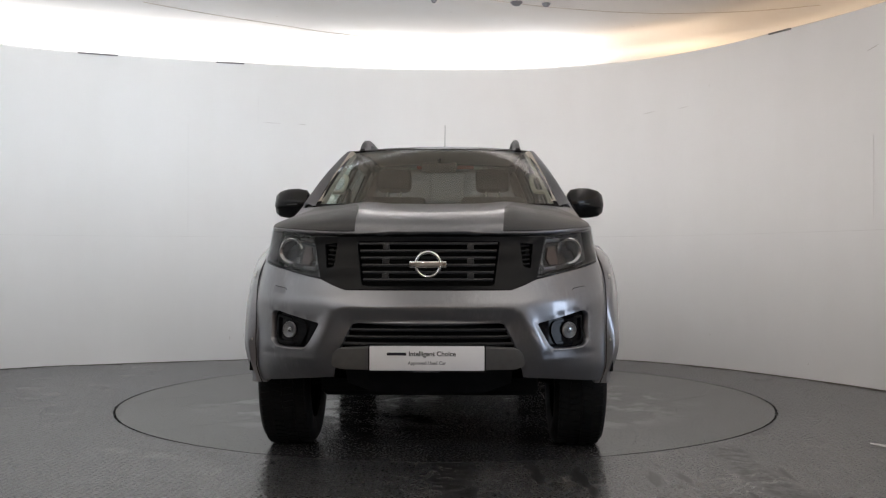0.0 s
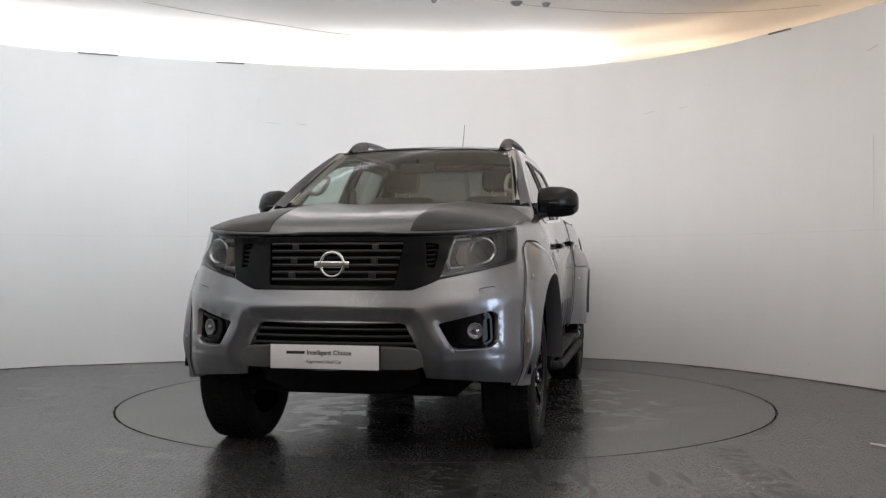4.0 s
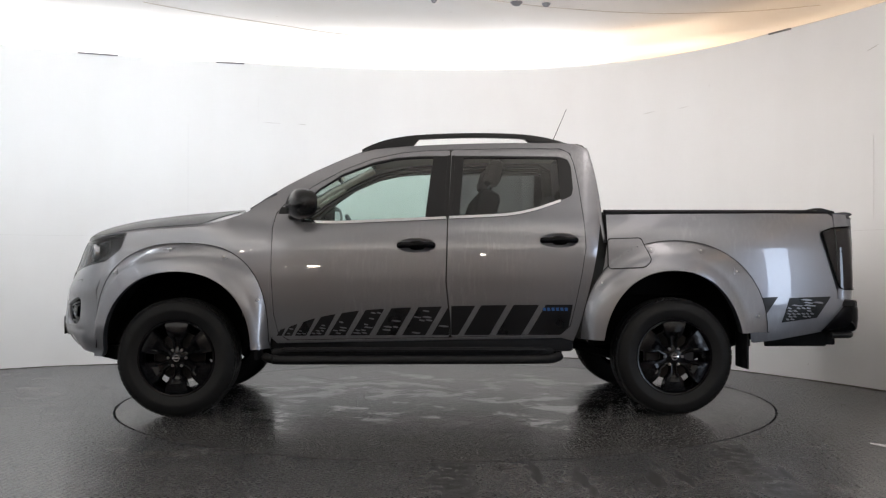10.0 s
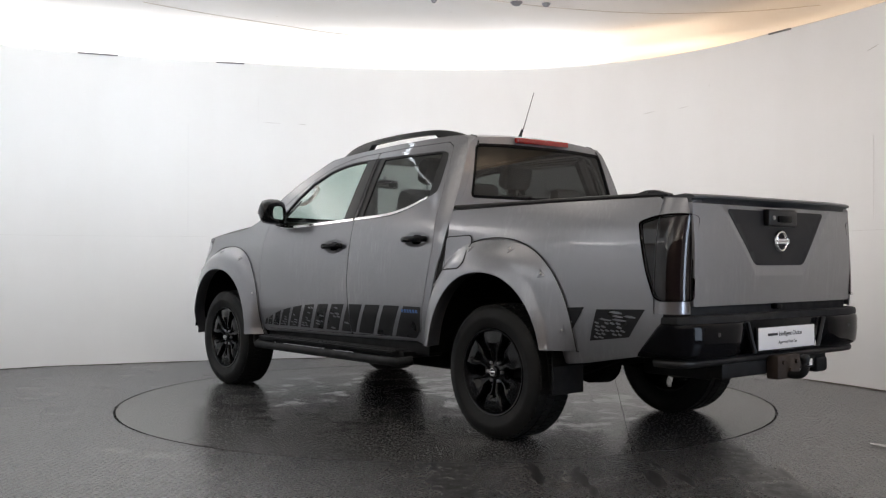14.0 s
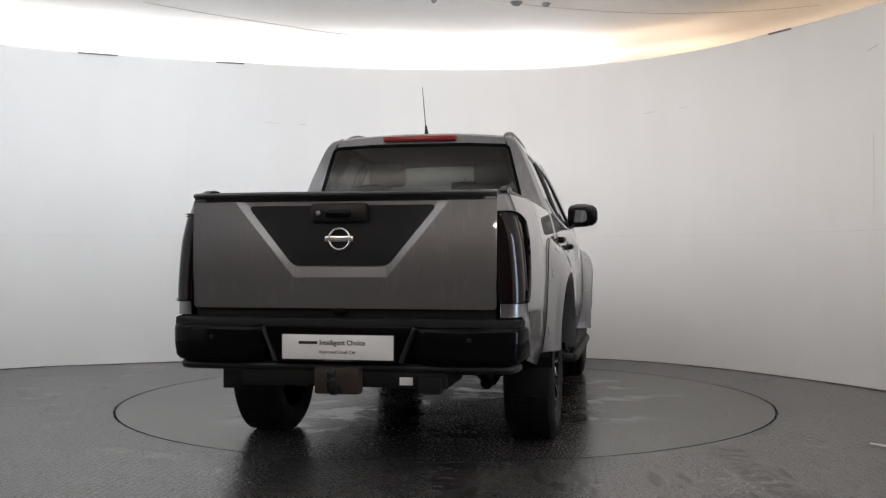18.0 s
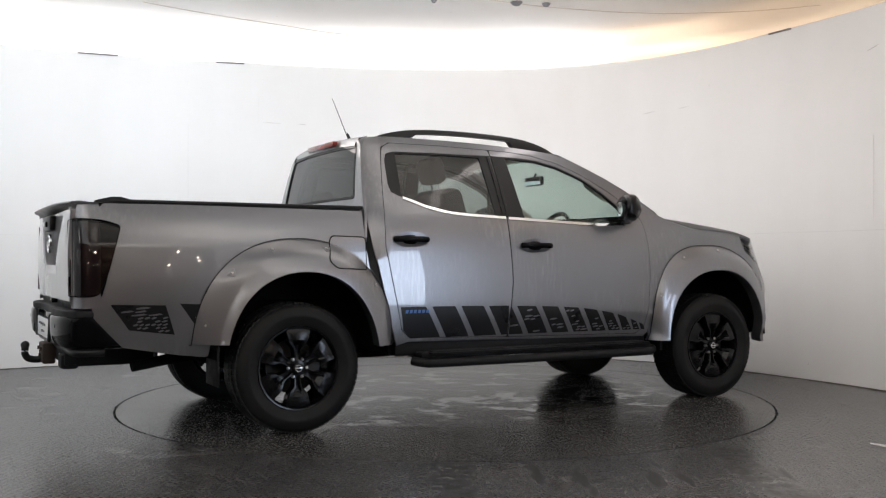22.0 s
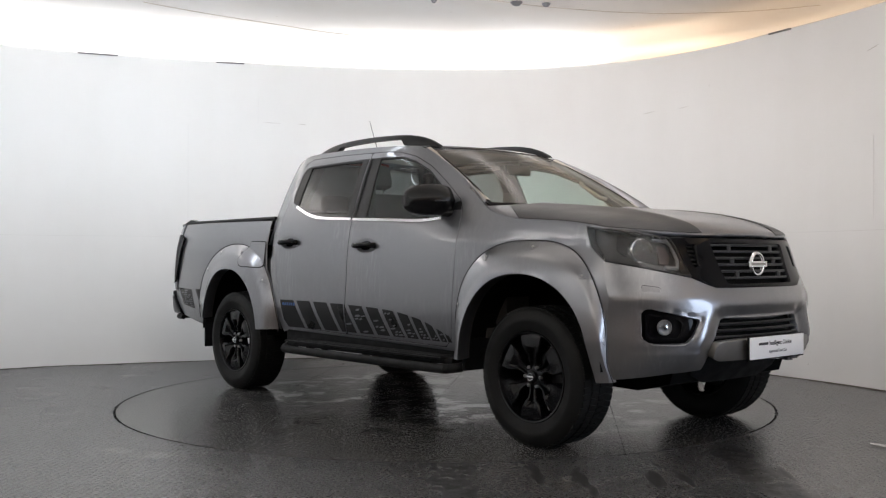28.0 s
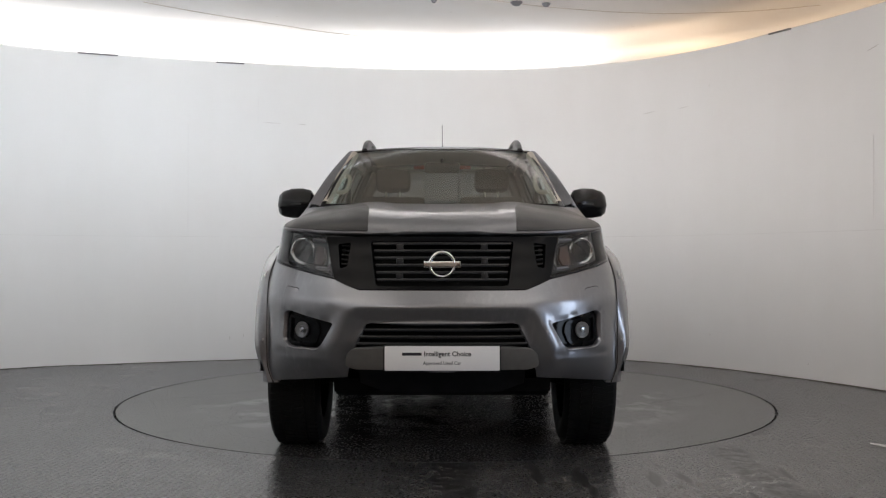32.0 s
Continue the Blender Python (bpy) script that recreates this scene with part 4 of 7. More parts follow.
def flare_width(spec, b, x, z, y0):
    """Half width on the flare: a sloping shoulder, a soft crease, then a nearly upright band."""
    cx, rx = spec[2][0], spec[2][2]
    f = max(0.0, min(1.25, (x - cx) / rx * (1 if cx > 0 else -1)))
    lip = 0.968 - 0.030 * f ** 1.5 - (0.044 * min(1.0, max(0.0, (0.58 - z) / 0.16)) ** 1.5 * min(1.0, f) if cx > 0 else 0.0)
    crease = lip - 0.024
    if b < CREASE:
        q = b / CREASE
        if cx > 0:
            # the leg in front of the wheel runs on from the bumper and turns out only near the lip
            lead = min(1.0, max(0.0, (f - 0.75) / 0.3)) * min(1.0, max(0.0, (0.80 - z) / 0.2))
            if lead:
                return (1 - lead) * (y0 + (crease - y0) * (0.45 * q + 0.55 * math.sin(q * math.pi / 2))) + lead * (max(y0, crease - 0.042) * (1 - q) + crease * q)
        return y0 + (crease - y0) * (0.45 * q + 0.55 * math.sin(q * math.pi / 2))
    t = (b - CREASE) / (1 - CREASE)
    return crease + (lip - crease) * (1 - (1 - t) ** 1.25)


def flare_point(s, spec, a, b, low):
    """a runs from 0 to 180 over the arch, beyond them down the two legs; b from the body (0) to the lip (1)."""
    cx, cz, rx, rz, n = flare_ring(spec, b)
    k = max(0.0, min(180.0, a))
    c, m = math.cos(radians(k)), math.sin(radians(k))
    x = cx + rx * math.copysign(abs(c) ** (2 / n), c)
    z = cz + rz * max(0.0, m) ** (2 / n)
    over = max(0.0, -a, a - 180) / 20
    if over:
        z = cz + (low - cz) * over
        x += (0.012 if a < 0 else -0.012) * over
    z = max(z, low)
    y0 = half(x, max(0.36, z)) + 0.006
    return Vector((x, s * flare_width(spec, b, x, z, y0), z))


def flare_front_blend(s, lift=0.006):
    """The filler flap follows the bed side and, low down, the flare's shoulder."""
    def f(x, z):
        y0 = half(x, z) + 0.004
        y = y0

        def out(b):
            cx, cz, rx, rz, n = flare_ring(FLARE_R, b)
            return (abs(x - cx) / rx) ** n + (max(0, z - cz) / rz) ** n
        if out(0) < 1:
            lo, hi = 0.0, 1.0
            for _ in range(24):
                m = (lo + hi) / 2
                lo, hi = (m, hi) if out(m) < 1 else (lo, m)
            y = max(y, flare_width(FLARE_R, lo, x, z, y0))
        return Vector((x, s * (y + lift), z))
    return f


def flare(name, s, rear):
    spec = FLARE_R if rear else FLARE_F
    low0, low1 = (0.485, 0.525) if rear else (0.385, 0.43)
    turns = [-20, -15, -10, -5] + [180 * (i / 72) for i in range(73)] + [185, 190, 195, 200]
    nb = 14
    rows = []
    for a in turns:
        low = low0 if a < 90 else low1
        first = flare_point(s, spec, a, 0, low)
        row = [Vector((first.x, s * (min(abs(first.y), half(first.x, max(0.36, first.z))) - 0.02), first.z))]
        row += [flare_point(s, spec, a, j / nb, low) for j in range(nb + 1)]
        e = row[-1]
        row += [e + Vector((0, -s * 0.006, 0)) + Vector((0, 0, -0.004)), e + Vector((0, -s * 0.09, 0.004))]
        rows.append(row)
    bm = bmesh.new()
    vs = [[bm.verts.new(p) for p in r] for r in rows]
    for p, q in zip(vs, vs[1:]):
        for j in range(len(p) - 1):
            bm.faces.new((p[j], p[j + 1], q[j + 1], q[j]))
    bm.faces.new(vs[0])
    bm.faces.new(vs[-1][::-1])
    ob = part(name, bm, PAINT, TRUCK, "painted wheel-arch flare with bolt pockets", 50)
    seam = [flare_point(s, spec, a, 0, low0 if a < 90 else low1) + Vector((0, s * 0.0005, 0)) for a in turns]
    part("flare_seam", tube(seam, 0.0028, 6), GAP, ob, "fine dark seam")
    # bolts in their pockets
    for a in ((8, 44, 86, 117, 158) if not rear else (37, 77, 105, 133, 165)):
        p = flare_point(s, spec, a, 0.17, 0.4)
        p2 = flare_point(s, spec, a + 1, 0.17, 0.4)
        p3 = flare_point(s, spec, a, 0.23, 0.4)
        t, r = (p2 - p).normalized(), (p3 - p).normalized()
        n = t.cross(r) * 1.0
        if n.y * s < 0:
            n = -n
        m = Matrix((t, r - t * r.dot(t), n)).transposed().to_4x4()
        m.translation = p
        tri = [(-0.030, -0.006), (0.030, -0.006), (0.006, 0.034), (-0.006, 0.034)]
        k = bmesh.new()
        add_prism(k, rounded(tri, 0.01, 3), m @ Vector((0, 0, -0.004)), m.to_3x3().col[0], m.to_3x3().col[1], m.to_3x3().col[2] * 0.0065, 0.0015)
        part("bolt_pocket", k, PAINT, ob, "raised triangular bolt pocket")
        part("bolt", lathe([(0.0001, 0.006), (0.005, 0.0055), (0.0075, 0.002), (0.0075, -0.002)], m @ Matrix.Translation((0, 0.008, 0.002)), 12), STEEL, ob, "small bolt")
    return ob


for side_sign in (1, -1):
    bed_side(side_sign)
    flare("front_flare", side_sign, False)
    flare("rear_flare", side_sign, True)


# ---- bonnet, roof, screens ----
hood_c = table((2.335, 1.095), (2.30, 1.135), (2.25, 1.163), (2.16, 1.195), (2.0, 1.233), (1.8, 1.265), (1.5, 1.300), (1.25, 1.322), (1.10, 1.333))
hood_e = table((2.335, 1.09), (2.25, 1.110), (2.15, 1.132), (2.05, 1.146), (1.905, 1.168), (1.757, 1.187), (1.60, 1.198), (1.43, 1.211), (1.313, 1.233), (1.194, 1.274), (1.13, 1.312))


def hood_y(x):
    z = hood_e(x)
    if x <= FRONT_X0:
        return half(x, z)
    k = front_x(1.10) - FRONT_X0
    return half(FRONT_X0, z) * max(0.0, 1 - min(1, (x - FRONT_X0) / k) ** FRONT_N) ** (1 / FRONT_N)


def hood_surf(off=0.0):
    def f(x, y):
        ye = max(0.25, hood_y(min(x, 2.30)))
        t = min(1.2, abs(y) / ye)
        c, e = hood_c(x), hood_e(x)
        ridge = 0.014 * math.exp(-((abs(y) - 0.40) / 0.09) ** 2) * min(1, max(0, (2.28 - x) / 0.4))
        z = c - (c - e) * (0.45 * t ** 2.4 + 0.55 * t ** 6) + ridge - 0.010 * (1 - t) * min(1, max(0, (2.2 - x) / 0.4))
        return Vector((x, y, z))
    if not off:
        return f

    def g(x, y):
        k = 0.003
        n = (f(x + k, y) - f(x - k, y)).cross(f(x, y + k) - f(x, y - k)).normalized()
        return f(x, y) + n * off
    return g


def hood_front(y):
    """x of the bonnet's leading edge at y."""
    a = half(FRONT_X0, 1.11)
    return FRONT_X0 + (front_x(1.102) - FRONT_X0 - 0.004) * max(0.0, 1 - (abs(y) / a) ** FRONT_N) ** (1 / FRONT_N)


def hood_outline(gap):
    xs = [1.16, 1.194, 1.313, 1.43, 1.60, 1.757, 1.905]
    left = [(x, hood_y(x) - gap) for x in xs]
    fr = [(hood_front(y), y) for y in (0.80, 0.77, 0.72, 0.66, 0.60, 0.52, 0.44, 0.34, 0.22, 0.10)]
    left += [(x, y - gap) for x, y in fr if x > 1.93]
    rear = [(1.20, 0.62), (1.235, 0.35), (1.25, 0.0)]
    return left + [(x, -y) for x, y in left[::-1]] + [(x, -y) for x, y in rear[:2]] + rear[::-1]


HOOD = panel("bonnet", hood_outline(0.004), hood_surf(), PAINT_WET, TRUCK, "grey bonnet with black side decals and water drops", rim=0.02, step=0.025)
for s in (1, -1):
    o = hood_outline(0.007)
    o = [p for p in o if p[1] * s > 0.36]
    o = ccw(o)
    dec = sorted([p for p in o], key=lambda p: p[0])
    lft = [(x, hood_y(x) - 0.008) for x in (1.43, 1.60, 1.757, 1.905)] + [(hood_front(y) - 0.006, y - 0.006) for y in (0.80, 0.77, 0.72, 0.66, 0.60, 0.52, 0.44, 0.36) if hood_front(y) > 1.95]
    poly = lft + [(1.9, 0.375), (1.245, 0.47), (1.205, 0.66)]
    panel("bonnet_decal", [(x, s * y) for x, y in poly], hood_surf(0.004), DECAL_WET, HOOD, "matt black bonnet decal", rim=0.003, step=0.025)


def roof_surf(x, y):
    e = half(x, roof_z(x) - ROOF_DROP, True)
    return Vector((x, y, roof_z(x) - ROOF_DROP * min(1.3, abs(y) / e) ** 2.4))


def roof_outline():
    xs = [0.33, 0.2, 0.0, -0.2, -0.4, -0.6, -0.8, -0.98]
    lft = [(x, half(x, roof_z(x) - ROOF_DROP, True) - 0.003) for x in xs]
    front = [(0.452, 0.0), (0.445, 0.15), (0.425, 0.32), (0.39, 0.46), (0.352, 0.565)]
    rear = [(-1.03, 0.545), (-1.058, 0.50), (-1.078, 0.35), (-1.085, 0.0)]
    pos = front[::-1] and (front + lft + rear)
    return pos + [(x, -y) for x, y in pos[::-1] if y > 0]


panel("roof", roof_outline(), roof_surf, PAINT_WET, TRUCK, "wet grey roof panel", rim=0.015, step=0.05)


def screen_surf(off=0.0):
    """a across (-1 to 1), b from the base to the top."""
    def f(a, b):
        base = Vector((1.215 - 0.115 * a * a, 0.735 * a, 1.298 + 0.006 * a * a))
        xt = 0.456 - 0.10 * a * a
        top = Vector((xt, 0.600 * a, roof_z(xt) - ROOF_DROP * abs(a) ** 2.4 * 1.02 - 0.002))
        p = base.lerp(top, b)
        bow = 4 * b * (1 - b) * 0.022
        return p + Vector((0.45, 0, 0.9)) * (bow + off)
    return f


SCREEN = panel("windscreen", [(-1, 0), (1, 0), (1, 1), (-1, 1)], screen_surf(0.0), GLASS_SCREEN, TRUCK, "windscreen with water drops", rim=0, step=0.08)
SCREEN.visible_shadow = False
panel("windscreen_seal", [(-1.0, -0.01), (1.0, -0.01), (1.0, 1.0), (-1.0, 1.0)], screen_surf(0.004), BLACK_GLOSS, SCREEN, "black screen edge", holes=[[(-0.955, 0.03), (0.955, 0.03), (0.945, 0.965), (-0.945, 0.965)]], rim=0.004, step=0.08)


def front_pillar(s):
    """Painted pillar between the screen's edge and the door frame."""
    line = [(1.128, 1.318), (1.02, 1.392), (0.90, 1.468), (0.74, 1.555), (0.56, 1.637), (0.43, 1.692)]
    edge = side_surf(s, 0.0015, True)
    bm, rows = bmesh.new(), []
    for k in range(16):
        b = k / 15
        i = min(4, int(b * 5))
        t = b * 5 - i
        x, z = (line[i][0] + (line[i + 1][0] - line[i][0]) * t, line[i][1] + (line[i + 1][1] - line[i][1]) * t)
        p, q = screen_surf(0.005)(s * 0.985, b), edge(x, z)
        n = Vector((0.35, s * 0.6, 0.6)).normalized()
        rows.append([bm.verts.new(p.lerp(q, j / 6) + n * 0.010 * 4 * (j / 6) * (1 - j / 6)) for j in range(7)])
    for p, q in zip(rows, rows[1:]):
        for j in range(6):
            bm.faces.new((p[j], p[j + 1], q[j + 1], q[j]))
    bmesh.ops.recalc_face_normals(bm, faces=bm.faces)
    return part("front_pillar", bm, PAINT_WET, TRUCK, "wet grey windscreen pillar", 60)


for s in (1, -1):
    front_pillar(s)
# scuttle under the screen
panel("scuttle", [(-1, 0), (1, 0), (1, 1), (-1, 1)], lambda a, b: Vector((1.26 - 0.12 * a * a - 0.10 * b, 0.76 * a, 1.290 + 0.012 * b)), BLACK_MATT, TRUCK, "black scuttle panel", rim=0, step=0.15)


def back_surf(off=0.0):
    def f(y, z):
        return Vector((-1.088 - 0.070 * (1.72 - z) / 0.45 + 0.020 * (y / 0.65) ** 2 - 0.012 * math.sin(max(0, min(1, (z - 1.25) / 0.5)) * math.pi) - off, y, z))
    return f


def cab_back():
    lf = [(half(-1.10, z, True) - 0.001, z) for z in (1.10, 1.25, 1.37, 1.5, 1.6, 1.68, 1.705)] + [(0.555, 1.738)]
    out = lf + [(0.3, 1.762), (0.0, 1.768)] + [(-y, z) for y, z in ([(0.3, 1.762)] + lf[::-1])]
    win = rounded([(0.645, 1.365), (0.560, 1.70), (0.3, 1.712), (-0.3, 1.712), (-0.560, 1.70), (-0.645, 1.365)], 0.035)
    panel("cab_back", out, back_surf(), PAINT, TRUCK, holes=[win], flip=True, rim=0.02)
    p = panel("rear_window", inset(win, -0.006), back_surf(-0.006), GLASS_REAR, TRUCK, "dark rear window", flip=True, rim=0)
    p.visible_shadow = False
    panel("rear_window_seal", inset(win, -0.002), back_surf(0.002), BLACK_GLOSS, p, "black window seal", holes=[inset(win, 0.014)], flip=True, rim=0.006)
    bm = box((-1.112, -0.235, 1.726), (-1.065, 0.235, 1.764), 0.012)
    part("high_brake_light", bm, RED_LENS, TRUCK, "red high-level brake light")
    for s in (1, -1):
        cab = side_surf(s, 0.0008, True)
        side = [cab(x, z) for x, z in ((-0.94, 1.763), (-0.98, 1.758), (-1.02, 1.746), (-1.045, 1.728), (-1.060, 1.705), (-1.070, 1.680), (-1.084, 1.60), (-1.098, 1.50), (-1.106, 1.40), (-1.110, 1.30))]
        inner = [roof_surf(x, s * y) + Vector((0, 0, 0.0012)) for x, y in ((-0.94, 0.560), (-0.985, 0.550), (-1.022, 0.535), (-1.050, 0.515))]
        inner += [back_surf(0.0012)(s * y, z) for y, z in ((0.535, 1.722), (0.556, 1.690), (0.594, 1.60), (0.640, 1.50), (0.690, 1.40), (0.745, 1.30))]
        bm = bmesh.new()
        rows = []
        for p, q in zip(side, inner):
            n = Vector((-0.6, s * 0.7, 0.35)).normalized()
            rows.append([bm.verts.new(p.lerp(q, k / 6) + n * 0.024 * (p - q).length * 4 * (k / 6) * (1 - k / 6)) for k in range(7)])
        for p, q in zip(rows, rows[1:]):
            for k in range(6):
                bm.faces.new((p[k], p[k + 1], q[k + 1], q[k]))
        part("cab_corner", bm, PAINT, TRUCK, "rounded grey cab corner", 60)
        line = [roof_surf(-1.0, s * 0.528) + Vector((0, 0, 0.0015)), roof_surf(-1.045, s * 0.526) + Vector((0, 0, 0.002)), back_surf(0.003)(s * 0.540, 1.715), back_surf(0.003)(s * 0.552, 1.690)]
        part("roof_joint", tube(line, 0.0045, 8), BLACK_TRIM, TRUCK, "black roof joint strip")


cab_back()



# ---- wheels ----
def wheel(x, s):
    w = new("wheel")
    w.parent = TRUCK
    w.matrix_basis = Matrix.Translation((x, s * 0.76, WHEEL_R - 0.008)) @ Matrix.Rotation(radians(-90 * s), 4, "X")
    # local z points outwards
    prof = [(0.236, -0.115), (0.262, -0.128), (0.31, -0.135), (0.345, -0.128), (0.362, -0.112), (0.368, -0.098), (0.370, 0.0), (0.368, 0.098), (0.362, 0.112), (0.345, 0.128), (0.31, 0.135), (0.300, 0.1375), (0.292, 0.135), (0.262, 0.128), (0.250, 0.122), (0.240, 0.117), (0.236, 0.108)]
    tyre = part("tyre", lathe(prof, Matrix.Identity(4), 72), RUBBER, w, "black all-terrain tyre")
    bm = bmesh.new()
    n = 66
    for k in range(n):
        a = 2 * math.pi * k / n
        for r, (z0, z1, sh) in enumerate(((-0.112, -0.066, 0.0), (-0.056, -0.006, 0.5), (0.006, 0.056, 0.0), (0.066, 0.112, 0.5))):
            m = Matrix.Rotation(a + sh * 2 * math.pi / n, 4, "Z")
            add_box(bm, (0.360, -0.0145, z0), (0.3745 if r in (1, 2) else 0.3700, 0.0145, z1), 0, m @ Matrix.Rotation(radians(12 if r % 2 else -12), 4, "X"))
    part("tread", bm, RUBBER, tyre, "worn tread blocks", 30)
    rim = part("rim", lathe([(0.228, -0.10), (0.236, -0.10), (0.236, 0.108), (0.243, 0.118), (0.240, 0.124), (0.231, 0.122), (0.226, 0.108), (0.216, 0.085), (0.214, -0.04), (0.210, -0.09)], Matrix.Identity(4), 64), RIM, w, "satin black alloy rim")
    bm = bmesh.new()
    for k in range(6):
        m = Matrix.Rotation(2 * math.pi * k / 6 + math.pi / 2, 4, "Z")
        # broad spoke with a sunken middle: rows of (radius, half width, height of edge, height of middle)
        rows = [(0.045, 0.018, 0.100, 0.092), (0.085, 0.018, 0.106, 0.086), (0.112, 0.024, 0.110, 0.088), (0.132, 0.044, 0.114, 0.094), (0.160, 0.058, 0.119, 0.122), (0.200, 0.068, 0.118, 0.119), (0.231, 0.074, 0.108, 0.107)]
        prev = None
        for r, hw, ze, zm in rows:
            ring = [bm.verts.new(m @ Vector(p)) for p in ((r, -hw - 0.007, 0.055), (r, -hw - 0.005, ze - 0.008), (r, -hw, ze), (r, -hw * 0.62, ze - 0.001), (r, -hw * 0.45, zm), (r, hw * 0.45, zm), (r, hw * 0.62, ze - 0.001), (r, hw, ze), (r, hw + 0.005, ze - 0.008), (r, hw + 0.007, 0.055))]
            if prev:
                for i in range(10):
                    bm.faces.new((prev[i], prev[(i + 1) % 10], ring[(i + 1) % 10], ring[i]))
            else:
                bm.faces.new(ring[::-1])
            prev = ring
        bm.faces.new(prev)
    part("spokes", bm, RIM, rim, "six split black spokes", 20)
    part("hub", lathe([(0.0001, 0.118), (0.022, 0.117), (0.030, 0.112), (0.033, 0.098), (0.055, 0.095), (0.068, 0.088), (0.070, 0.05)], Matrix.Identity(4), 36), RIM, rim, "black hub")
    part("cap_ring", lathe([(0.0155, 0.118), (0.0165, 0.121), (0.0205, 0.121), (0.0215, 0.118)], Matrix.Identity(4), 28), CHROME, rim, "small chrome ring badge")
    part("cap_bar", box((-0.024, -0.0045, 0.1175), (0.024, 0.0045, 0.1225), 0.001), CHROME, rim, "chrome badge bar")
    for k in range(6):
        a = 2 * math.pi * k / 6
        part("wheel_nut", lathe([(0.0001, 0.108), (0.007, 0.107), (0.0095, 0.100), (0.0095, 0.085)], Matrix.Translation((0.056 * math.cos(a), 0.056 * math.sin(a), 0)), 6), STEEL, rim, "steel wheel nut")
    part("brake_disc", lathe([(0.05, 0.0), (0.155, 0.0), (0.155, -0.022), (0.05, -0.022)], Matrix.Identity(4), 40), DISC, w, "worn brake disc")
    part("brake_caliper", box((0.07, -0.09, -0.06), (0.165, 0.09, 0.035), 0.02), DISC, w, "dull brake caliper")
    return w


for wx in (WHEEL_X, -WHEEL_X):
    for ws in (1, -1):
        wheel(wx, ws)


